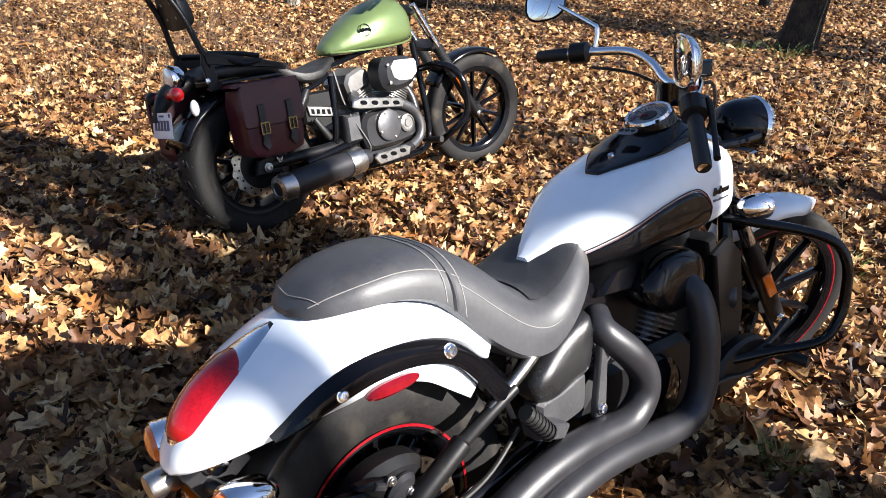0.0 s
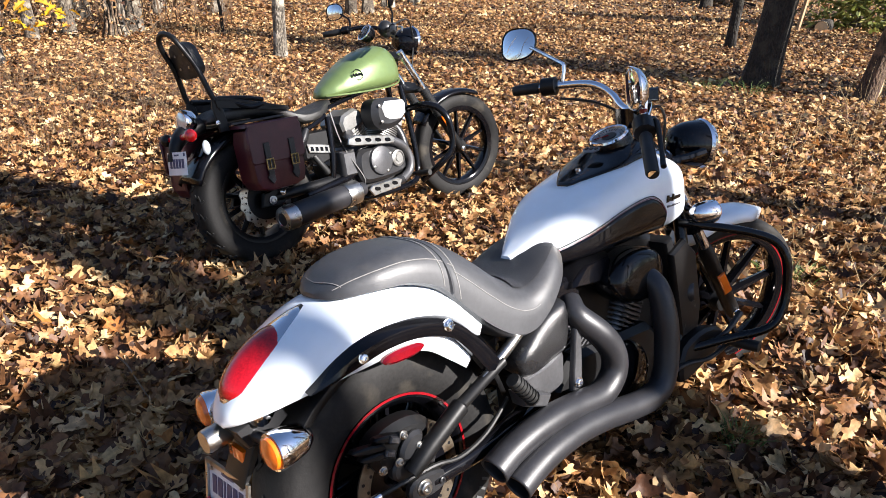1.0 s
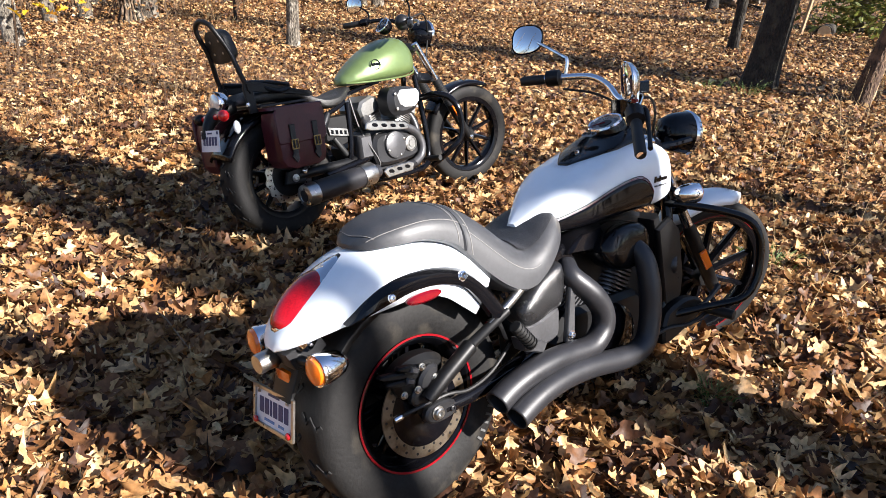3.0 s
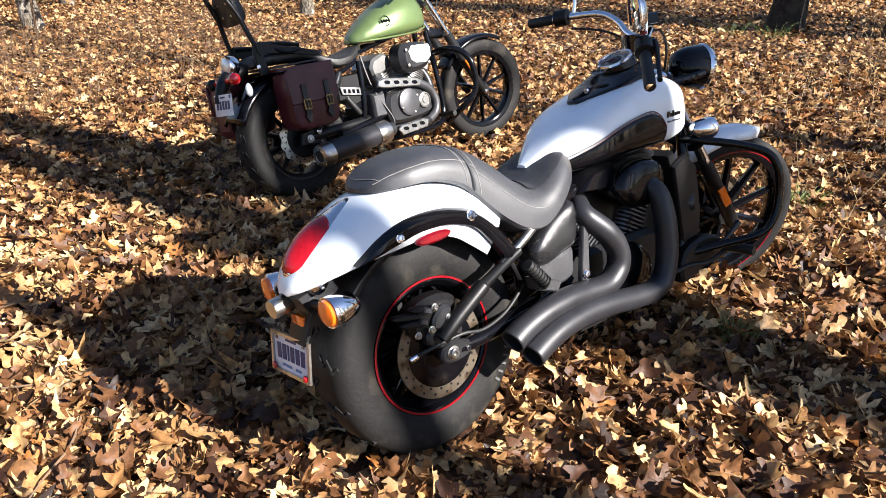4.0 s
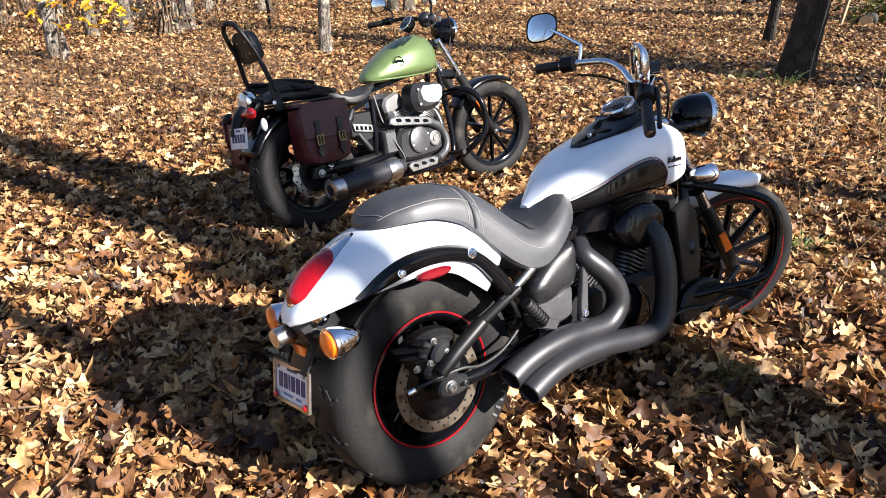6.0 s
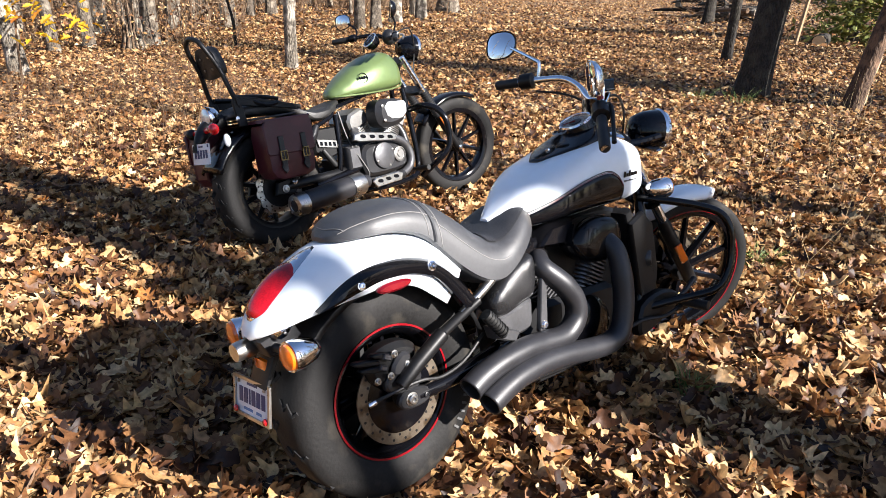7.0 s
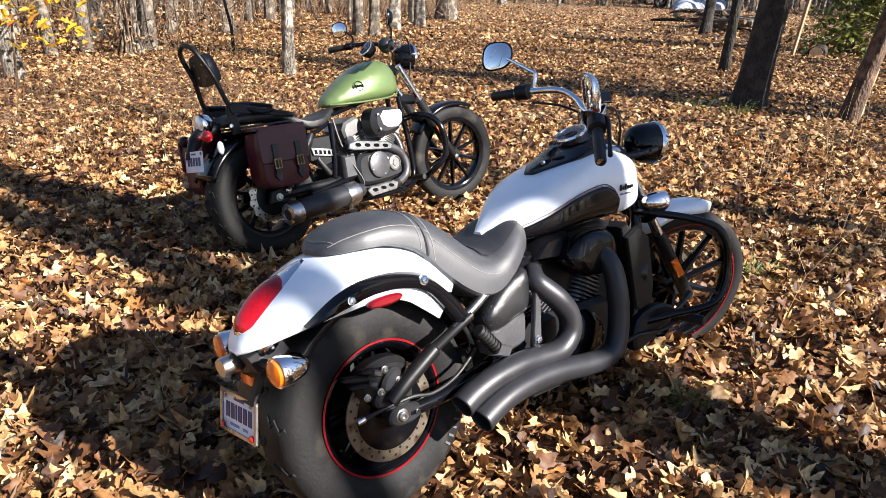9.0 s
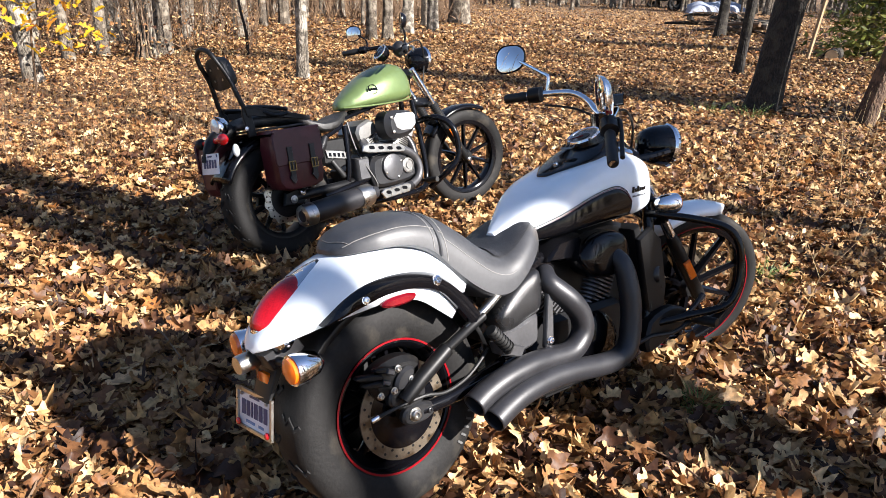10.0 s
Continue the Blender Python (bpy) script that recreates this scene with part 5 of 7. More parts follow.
    # exhaust
    part("header_pipe", G().tube([(0.58, -0.11, 0.55), (0.52, -0.17, 0.53), (0.56, -0.195, 0.512), (0.7, -0.2, 0.495), (0.8, -0.2, 0.472), (0.88, -0.2, 0.425), (0.915, -0.2, 0.35), (0.895, -0.2, 0.285), (0.82, -0.21, 0.25)], 0.024, 14, 5), GREY, bike, "grey exhaust header pipe")
    part("header_pipe", G().tube([(0.95, -0.06, 0.56), (0.985, -0.08, 0.48), (0.975, -0.11, 0.38), (0.92, -0.16, 0.29), (0.82, -0.205, 0.25), (0.55, -0.22, 0.235)], 0.026, 14, 5), DKGREY, bike, "grey exhaust header pipe")
    for pts in ([(0.47, 0.535), (0.52, 0.545), (0.76, 0.51), (0.8, 0.485), (0.78, 0.46), (0.5, 0.49), (0.46, 0.505)], [(0.53, 0.25), (0.56, 0.27), (0.74, 0.275), (0.775, 0.26), (0.76, 0.22), (0.56, 0.21)]):
        yy = -0.222 if pts[0][1] > 0.4 else -0.247
        hs = part("heat_shield", G().prism(pts, yy - 0.012, yy, 0.005), STEEL, bike, "slotted steel heat shield")
        (x0, z0), (x1, z1) = pts[0], pts[3]
        for k in range(4 if z0 > 0.4 else 3):
            t = (k + 0.9) / (4.8 if z0 > 0.4 else 3.8)
            cx, cz = x0 + (x1 - x0) * t, (z0 + (z1 - z0) * t) - 0.008
            part("slot", G().prism([(cx + 0.022 * math.copysign(abs(math.cos(q)) ** 0.7, math.cos(q)), cz + 0.011 * math.sin(q) - 0.2 * 0.022 * math.cos(q)) for q in (2 * math.pi * j / 10 for j in range(10))], yy - 0.0135, yy - 0.009, 0.001), BLACK, hs)
    muf = part("muffler", G().lathe([(0.03, -0.02), (0.056, -0.01), (0.06, 0.03), (0.06, 0.36), (0.057, 0.4), (0.035, 0.52), (0.001, 0.52)], (0.03, -0.235, 0.225), (0.995, 0.02, 0.07), 28), PIPE, bike, "black muffler")
    part("muffler_tip", G().lathe([(0.03, 0.045), (0.028, -0.005), (0.034, -0.012), (0.058, -0.006), (0.0625, 0.01), (0.0625, 0.06), (0.061, 0.06), (0.06, 0.0)], (0.02, -0.235, 0.224), (0.995, 0.02, 0.07), 28), STEEL, muf, "brushed steel muffler tip")
    part("muffler_collar", G().lathe([(0.0625, 0.0), (0.0635, 0.004), (0.0635, 0.085), (0.062, 0.09), (0.058, 0.09), (0.058, 0.0)], (0.405, -0.228, 0.25), (0.995, 0.02, 0.07), 28, True), STEEL, muf, "brushed steel muffler collar")
    for k in range(4):
        a = k * math.pi / 2 + 0.7
        bolt(muf, Vector((0.009, -0.235, 0.223)) + Vector((0, math.cos(a), math.sin(a))) * 0.046, (-1, 0, 0), 0.005, 0.004, STEEL)

    # saddlebags with straps and buckles
    for sd in (-1, 1):
        bx0 = -0.17 if sd > 0 else 0.0

        def bag_ring(y, gr, lo=0.0):
            pol = [(-0.125, 0.425), (-0.1, 0.385), (-0.05, 0.37), (0.1, 0.372), (0.15, 0.39), (0.165, 0.44), (0.165, 0.61), (0.155, 0.665), (0.1, 0.68), (-0.06, 0.68), (-0.115, 0.665), (-0.128, 0.61)]
            return [(bx0 + 0.02 + (x - 0.02) * gr, sd * y, 0.52 + (z - 0.52) * gr + lo) for x, z in pol]
        bag = part("saddlebag", G().rings([bag_ring(0.11, 0.93), bag_ring(0.118, 0.985), bag_ring(0.2, 1.0), bag_ring(0.235, 0.99), bag_ring(0.25, 0.95), bag_ring(0.256, 0.86)]), BURGUNDY, bike, "burgundy leather saddlebag", None, 0, 30)
        lidf = [(-0.133, 0.52), (-0.12, 0.505), (0.155, 0.505), (0.171, 0.52), (0.171, 0.66), (0.155, 0.688), (-0.115, 0.688), (-0.133, 0.66)]
        flap = part("bag_flap", G().prism([(x + bx0, z) for x, z in lidf], sd * 0.246, sd * 0.262, 0.006), BURGUNDY, bag, "burgundy leather flap")
        part("bag_top", G().prism([(bx0 - 0.133, 0.678), (bx0 + 0.17, 0.678), (bx0 + 0.165, 0.694), (bx0 - 0.128, 0.694)], sd * 0.108, sd * 0.262, 0.006), BURGUNDY, bag)
        for x in (bx0 - 0.045, bx0 + 0.095):
            st = part("strap", G().prism([(x - 0.015, 0.42), (x, 0.405), (x + 0.015, 0.42), (x + 0.016, 0.6), (x - 0.016, 0.6)], sd * 0.262, sd * 0.27, 0.002), LEATHER2, bag, "black leather strap")
            g = G()
            for bx, bz, sx, sz in ((x - 0.019, 0.5, 0.006, 0.046), (x + 0.019, 0.5, 0.006, 0.046), (x, 0.523, 0.044, 0.006), (x, 0.477, 0.044, 0.006), (x, 0.5, 0.004, 0.046)):
                g.box((bx, sd * 0.273, bz), (sx, 0.006, sz), 0.0015)
            part("buckle", g, BRASS, bag, "brass buckle")
            part("strap_end", G().prism([(x - 0.026, 0.44), (x - 0.004, 0.41), (x + 0.008, 0.415), (x - 0.012, 0.46)], sd * 0.262, sd * 0.272, 0.002), LEATHER2, bag)
    part("bag_yoke", G().prism([(-0.14, 0.668), (0.16, 0.672), (0.155, 0.682), (-0.135, 0.68)], -0.16, 0.16, 0.003), LEATHER2, bike, "black leather yoke across the fender")

    # sissy bar with pad and rack
    hoop = [(-0.175, -0.125, 0.70), (-0.205, -0.12, 0.78), (-0.235, -0.1, 0.9), (-0.282, -0.085, 1.0), (-0.3, -0.06, 1.045), (-0.308, 0, 1.065), (-0.3, 0.06, 1.045), (-0.282, 0.085, 1.0), (-0.235, 0.1, 0.9), (-0.205, 0.12, 0.78), (-0.175, 0.125, 0.70)]
    part("sissy_bar", G().tube(hoop, 0.0125, 12, 4), SATIN, bike, "black tubular sissy bar")
    for sd in (-1, 1):
        part("bar_mount", G().prism([(-0.2, 0.6), (-0.15, 0.6), (-0.165, 0.73), (-0.205, 0.76), (-0.215, 0.72)], sd * 0.112, sd * 0.13, 0.004), SATIN, bike)
        bolt(bike, (-0.185, sd * 0.131, 0.72), (0, sd, 0), 0.008, 0.007, CHROME)
    pm = Matrix.Translation((-0.228, 0, 0.94)) @ Matrix.Rotation(radians(-14), 4, "Y")
    pad = part("backrest_pad", G().rings([[(dx, math.copysign(abs(math.cos(t)) ** 0.6, math.cos(t)) * 0.098 * k * (1 - 0.12 * math.sin(t)), math.copysign(abs(math.sin(t)) ** 0.6, math.sin(t)) * 0.082 * k) for t in (2 * math.pi * j / 28 for j in range(28))] for dx, k in ((-0.014, 0.96), (-0.012, 1.0), (0.018, 1.0), (0.034, 0.92), (0.042, 0.7))]), LEATHER2, bike, "black padded backrest", pm)
    for y in (-0.04, 0.04):
        for z in (-0.03, 0.03):
            bolt(pad, (-0.016, y, z), (-1, 0, 0), 0.005, 0.004, STEEL)
    for q in ([(-0.19, -0.1, 0.755), (-0.05, -0.115, 0.742), (0.06, -0.12, 0.72)], [(-0.19, 0.1, 0.755), (-0.05, 0.115, 0.742), (0.06, 0.12, 0.72)], [(-0.12, -0.115, 0.735), (-0.04, -0.15, 0.695), (0.05, -0.13, 0.7)]):
        part("rack_strut", G().tube(q, 0.011, 8, 3), SATIN, bike)

    # the openwork strut plates from the sissy bar down along the fender
    for sd in (-1, 1):
        for pts in ([(-0.2, 0.75), (-0.178, 0.762), (0.19, 0.672), (0.19, 0.652)], [(-0.2, 0.75), (-0.195, 0.71), (0.19, 0.652), (0.19, 0.665)], [(-0.06, 0.722), (-0.04, 0.718), (-0.055, 0.69), (-0.075, 0.69)]):
            part("strut_plate", G().prism(pts, sd * 0.125, sd * 0.137, 0.003), SATIN, bike, "black openwork fender strut")

    # tail lamp, signals, plate
    tl = part("tail_lamp", G().lathe([(0.001, -0.06), (0.038, -0.058), (0.054, -0.04), (0.059, 0.0), (0.057, 0.008), (0.051, 0.006)], (-0.29, 0, 0.685), (-1, 0, 0.05), 26), CHROME, bike, "round chrome tail lamp")
    part("lens", G().lathe([(0.001, 0.016), (0.032, 0.013), (0.051, 0.004)], (-0.29, 0, 0.685), (-1, 0, 0.05), 26), CLEAR, tl, "clear tail lamp lens")
    part("tail_bracket", G().tube([(-0.2, 0, 0.66), (-0.3, 0, 0.63), (-0.35, 0, 0.58), (-0.37, 0, 0.54)], [0.04, 0.04, 0.03, 0.02], 10, 3), SATIN, bike)
    part("signal_bar", G().tube([(-0.315, -0.1, 0.625), (-0.32, 0, 0.618), (-0.315, 0.12, 0.612)], 0.017, 10), REDBALL, bike, "red bar between the rear signals")
    for sd, mt in ((-1, REDBALL), (1, SATIN)):
        part("turn_signal", G().ball((-0.325, sd * 0.118, 0.625 if sd < 0 else 0.612), (0.03, 0.028, 0.03)), mt, bike, "round red rear turn signal" if sd < 0 else "round dark rear turn signal")
    part("side_lamp", G().ball((-0.255, -0.105, 0.56), (0.02, 0.015, 0.034)), CLEAR, bike, "oval clear side lens")
    pm = Matrix.Translation((-0.385, -0.055, 0.51)) @ Matrix.Rotation(radians(8), 4, "Y")
    pl = part("number_plate", G().box((0, 0, 0), (0.003, 0.178, 0.104), 0.001), PLATE, bike, "white number plate with dark bars", pm)
    part("plate_mark", bars([0.02, 0.02, 0.02, 0.02, 0.02], 0.042, 0.008, 0.0012, (-0.0018, 0, 0.0), (0, -1, 0), (0, 0, 1), (-1, 0, 0)), INK, pl, "plain dark blue bars")
    part("plate_header", bars([0.045], 0.008, 0.02, 0.001, (-0.0018, 0, 0.038), (0, -1, 0), (0, 0, 1), (-1, 0, 0)), INK, pl)
    for y in (-0.073, 0.073):
        part("plate_corner", bars([0.015], 0.015, 0, 0.001, (-0.0018, y, 0.04), (0, -1, 0), (0, 0, 1), (-1, 0, 0)), INK, pl)
    part("plate_bracket", G().tube([(-0.375, 0, 0.55), (-0.38, 0, 0.52)], 0.02, 8), SATIN, bike)

    # front end, turned with the bars
    axle = Vector((1.535, 0, 0.331))
    for sd in (-1, 1):
        lo = axle + Vector((-0.05, sd * 0.1, 0))
        part("fork_slider", G().tube([lo - ax * 0.03, lo, lo + ax * 0.27, lo + ax * 0.29], [0.02, 0.027, 0.028, 0.024], 14), SATIN, bike, "black fork leg", ST)
        pts, rs = [], []
        for k in range(27):
            pts.append(lo + ax * (0.28 + 0.2 * k / 26))
            rs.append(0.031 if k % 2 else 0.024)
        part("fork_gaiter", G().tube(pts, rs, 14), GRIP, bike, "black rubber fork gaiter", ST)
        part("fork_tube", G().tube([lo + ax * 0.48, lo + ax * 0.75], 0.021, 14), CHROME, bike, "chrome fork tube", ST)
        part("fork_reflector", G().prism([(-0.017, -0.04), (0.017, -0.04), (0.017, 0.04), (-0.017, 0.04)], -0.006, 0.006, 0.004, Matrix.Translation(lo + ax * 0.235 + Vector((0.0, sd * 0.034, 0))) @ Matrix.Rotation(radians(-RAKE), 4, "Y")), AMBER, bike, "orange fork reflector", ST)
        bolt(bike, lo + Vector((0, sd * 0.026, 0)), (0, sd, 0), 0.012, 0.01, CHROME, "", ST)
    for hgt in (0.5, 0.73):
        part("triple_clamp", G().prism(rounded([(-0.06, -0.09), (-0.01, -0.118), (0.012, -0.1), (0.015, 0.0), (0.012, 0.1), (-0.01, 0.118), (-0.06, 0.09)], 3), -0.012, 0.012, 0.006, Matrix.Translation(axle + ax * hgt + Vector((-0.04, 0, 0))) @ Matrix.Rotation(radians(-RAKE), 4, "Y") @ Matrix.Rotation(radians(90), 4, "X")), SATIN, bike, "", ST)
    part("front_fender", G().rings([arch((axle.x + math.cos(a) * 0.365, axle.z + math.sin(a) * 0.365), (axle.x + math.cos(a) * 0.335, axle.z + math.sin(a) * 0.335), 0.066, 12, 0.6) for a in (radians(150 - 5.6 * k) for k in range(16))], False), BLACK, bike, "gloss black front fender", ST, 0.004)
    hl, hd = Vector((1.2, 0, 0.97)), Vector((1, 0, -0.06))
    shell = part("headlamp", G().lathe([(0.001, -0.1), (0.04, -0.095), (0.07, -0.06), (0.08, -0.02), (0.084, 0.01)], hl, hd, 28), BLACK, bike, "black headlamp shell", ST)
    part("headlamp_ring", G().lathe([(0.078, 0.01), (0.086, 0.008), (0.089, 0.02), (0.084, 0.03), (0.078, 0.028)], hl, hd, 28, True), CHROME, shell, "chrome headlamp ring")
    part("lens", G().lathe([(0.001, 0.04), (0.05, 0.036), (0.082, 0.02)], hl, hd, 28), CLEAR, shell, "clear headlamp lens")
    gn, gc = Vector((-0.75, 0.1, 0.65)), Vector((0.93, 0.06, 1.02))
    gauge = part("speedometer", G().lathe([(0.001, -0.05), (0.04, -0.045), (0.05, -0.02), (0.052, 0.0), (0.051, 0.006), (0.045, 0.004)], gc, gn, 26), BLACK, bike, "round black speedometer")
    part("gauge_ring", G().lathe([(0.045, 0.004), (0.053, 0.002), (0.054, 0.008), (0.046, 0.009)], gc, gn, 26, True), CHROME, gauge, "chrome speedometer ring")
    part("gauge_face", G().lathe([(0.001, 0.004), (0.045, 0.004)], gc, gn, 26), mat("dark_dial", (0.1, 0.11, 0.13), 0.15, coat=1.0), gauge)
    part("side_gauge", G().ball((1.02, -0.02, 1.025), (0.045, 0.045, 0.05)), DKGREY, bike, "grey rounded instrument housing")
    barL = [(1.06, 0.03, 1.0), (1.06, 0.08, 1.04), (1.02, 0.16, 1.062), (0.96, 0.25, 1.062), (0.94, 0.28, 1.061), (0.89, 0.385, 1.058)]
    barR = [(1.05, -0.03, 1.0), (1.02, -0.09, 1.03), (0.95, -0.17, 1.03), (0.86, -0.25, 1.01), (0.83, -0.28, 1.0), (0.74, -0.37, 0.97)]
    part("handlebar", G().tube(barL[::-1] + barR, 0.0125, 12, 4), BLACK, bike, "black handlebar")
    for pts in (barL, barR):
        a, b = Vector(pts[-2]), Vector(pts[-1])
        d = (b - a).normalized()
        part("grip", G().tube([a, a + d * 0.006, b - d * 0.006, b], [0.015, 0.018, 0.018, 0.015], 12), GRIP, bike, "black rubber grip")
        cc = a - d * 0.03
        part("switch_housing", G().tube([cc - d * 0.026, cc - d * 0.02, cc + d * 0.02, cc + d * 0.026], [0.016, 0.024, 0.024, 0.016], 10), BLACK, bike)
        f = Vector((0.95, -0.3, 0))
        part("lever", G().tube([cc + f * 0.03, cc + f * 0.055 + d * 0.03, b + f * 0.05], [0.008, 0.007, 0.006], 8, 3), STEEL, bike)
    part("mirror_stem", G().tube([(0.985, 0.25, 1.07), (1.0, 0.26, 1.12), (1.0, 0.33, 1.165)], 0.006, 8, 3), BLACK, bike)
    mirror(bike, (1.005, 0.385, 1.186), (-0.95, -0.25, 0.05), (0, 0, 1), 0.125, 0.1, BLACK, "oval black mirror", None)
    part("mirror_stem", G().tube([(0.9, -0.2, 1.03), (0.91, -0.21, 1.08), (0.9, -0.21, 1.12)], 0.006, 8, 3), BLACK, bike)
    mirror(bike, (0.895, -0.21, 1.165), (-0.8, 0.6, 0.1), (0, 0, 1), 0.12, 0.1, BLACK, "oval black mirror", None)
    for q in ([(0.97, 0.22, 1.06), (1.08, 0.12, 1.05), (1.16, 0.05, 0.95), (1.12, 0.04, 0.8)], [(0.92, -0.2, 1.03), (1.05, -0.18, 1.05), (1.15, -0.1, 0.95), (1.14, -0.07, 0.8)]):
        part("cable", G().tube(q, 0.005, 6, 5), GRIP, bike)

    for sd in (-1, 1):
        part("engine_guard", G().tube([(1.065, sd * 0.1, 0.622), (1.085, sd * 0.2, 0.635), (1.125, sd * 0.275, 0.605), (1.155, sd * 0.315, 0.53), (1.165, sd * 0.32, 0.42), (1.15, sd * 0.31, 0.35), (1.1, sd * 0.27, 0.29), (1.06, sd * 0.13, 0.195)], 0.019, 12, 5), BLACK, bike, "gloss black tubular engine guard")
        part("foot_peg", G().tube([(0.98, sd * 0.14, 0.25), (0.985, sd * 0.17, 0.25), (0.986, sd * 0.18, 0.25), (0.99, sd * 0.27, 0.255)], [0.011, 0.011, 0.018, 0.017], 10), GRIP, bike, "rubber footpeg")
    part("side_stand", G().tube([(0.5, 0.14, 0.25), (0.46, 0.24, 0.1), (0.44, 0.28, -0.03)], 0.011, 8, 3), SATIN, bike)
    tail = ("sissy_bar", "bar_mount", "backrest_pad", "rack_strut", "strut_plate")
    rear = ("tail_lamp", "tail_bracket", "signal_bar", "turn_signal", "side_lamp", "number_plate", "plate_bracket")
    cockpit = ("speedometer", "side_gauge", "handlebar", "grip", "switch_housing", "lever", "mirror_stem", "mirror", "cable")
    for ob in bike.children:
        kind = ob.name.split(".")[0]
        if kind in tail:
            raised(ob, 0.02, 0.075)
        elif kind in rear:
            raised(ob, 0.0, 0.06)
        elif kind in cockpit:
            raised(ob, 0.035, 0.06)
        elif kind in ("headlamp", "fuel_tank"):
            raised(ob, 0.025, 0.035)
        elif kind in ("seat", "bag_yoke"):
            raised(ob, 0.0, 0.03)
        elif kind == "muffler":
            raised(ob, -0.03, 0.0)
    part("brake_hose", G().tube([(0.46, -0.13, 0.68), (0.48, -0.16, 0.5), (0.56, -0.2, 0.3), (0.5, -0.18, 0.26)], 0.006, 6, 5), GRIP, bike)
    return bike


green_motorcycle(pose(0.648, 2.005, 0, 0, 0, 8.4) @ pose(0, 0, 0, -13))


# ---- ground ----
def gz(x, y):
    """Height of the ground: flat by the motorcycles, slightly uneven further off."""
    d = math.hypot(x - 0.8, y - 1)
    k = min(max((d - 3.5) / 9, 0), 1)
    return k * (0.10 * noise.noise((x * 0.16, y * 0.16, 0.3)) + 0.04 * noise.noise((x * 0.5, y * 0.5, 1.7))) + 0.012 * noise.noise((x * 1.3, y * 1.3, 4.0)) - 0.012 + 0.018 * max(0.0, d - 42)


def ground_sheet():
    cut = sorted({round(s * (0.25 * k if k <= 24 else 6 * 1.16 ** (k - 24)), 3) for k in range(0, 52) for s in (-1, 1)})
    n, g = len(cut), G()
    for x in cut:
        for y in cut:
            g.v.append((x + 1, y + 1.5, gz(x + 1, y + 1.5)))
    g.f = [(i * n + j, (i + 1) * n + j, (i + 1) * n + j + 1, i * n + j + 1) for i in range(n - 1) for j in range(n - 1)]
    return tagged(new("ground", mesh_of("ground", g, LITTER)), "forest floor covered in fallen brown oak leaves", "ground", kind="structure")


ground = ground_sheet()


def leaf_shape(rng, size, lobes=3):
    """A lobed oak blade with a bent midrib and curled, crumpled edges, lying near z = 0; lobes: 3 fine, 1 coarse, 0 plain. Returns points and faces."""
    n, across = {3: (14, (-1, -0.5, 0, 0.5, 1)), 1: (8, (-1, 0, 1)), 0: (3, (-1, 0, 1)), -1: (3, (-1, 1))}[lobes]
    curl, bend, twist, roll = rng.uniform(-1.4, 2.6), rng.uniform(-1.1, 1.1), rng.uniform(-0.9, 0.9), rng.uniform(-1.2, 1.2)
    wide, phase, off = rng.uniform(0.25, 0.38), rng.uniform(0, 6.3), rng.uniform(-0.5, 0.5)
    fold = rng.uniform(-0.1, 0.5)
    v, f, m = [], [], len(across)
    for i in range(n):
        t = i / (n - 1)
        body = wide * math.sin(math.pi * min(0.97, 0.06 + 0.86 * t ** 0.85)) ** 0.8
        x = t - 0.5
        for s in across:
            if lobes == 3:
                wave = 0.8 + 0.36 * math.sin(t * 6.283 * 3.2 + 0.9 + (off if s > 0 else 0)) * min(1, 4 * (1 - t) + 0.3)
            else:
                wave = 1 if lobes < 1 else (1.16 if i % 2 else 0.62)
            w = body * wave * rng.uniform(0.95, 1.05) * s
            lead = 0.09 * abs(s) * (wave - 0.8)
            crumple = 0.018 * math.sin(9 * t + phase + 3 * s) + rng.uniform(-0.008, 0.008)
            v.append(((x + lead) * size, w * size, (bend * x * x + curl * w * w + fold * abs(w) + twist * x * w + roll * w ** 3 * 4 + crumple) * size))
    for i in range(n - 1):
        for j in range(m - 1):
            f.append((m * i + j, m * i + m + j, m * i + m + j + 1, m * i + 1 + j))
    if lobes > 0:
        k = len(v)
        v += [((-0.5 - 0.22) * size, 0.02 * size, 0.05 * size), (-0.5 * size, 0.012 * size, bend * 0.25 * size), (-0.5 * size, -0.012 * size, bend * 0.25 * size)]
        f.append((k, k + 1, k + 2))
    return np.array(v), f


def scatter(name, region, count, shapes, size, lift, label, seed, keep=None, tilt=0.42):
    """Loose leaves strewn over the ground, joined into one mesh."""
    rng = np.random.default_rng(seed)
    V, F, o = [], [], 0
    while count > 0:
        x, y = region(rng)
        if keep and not keep(x, y):
            count -= 1
            continue
        v, f = shapes[rng.integers(len(shapes))]
        s = rng.uniform(*size)
        a, b, c = rng.uniform(0, 6.283), rng.normal(0, tilt), rng.normal(0, tilt)
        r = np.array(Euler((b, c, a)).to_matrix())
        p = (v * s) @ r.T
        p[:, 2] = np.maximum(p[:, 2], -0.012) + gz(x, y) + rng.uniform(*lift)
        p[:, 0] += x
        p[:, 1] += y
        V.append(p)
        F += [tuple(i + o for i in q) for q in f]
        o += len(v)
        count -= 1
    me = bpy.data.meshes.new(name)
    me.from_pydata(np.concatenate(V).tolist(), [], F)
    me.materials.append(LEAF)
    me.polygons.foreach_set("use_smooth", [True] * len(me.polygons))
    return tagged(new(name, me), label, "leaves", kind="stuff")


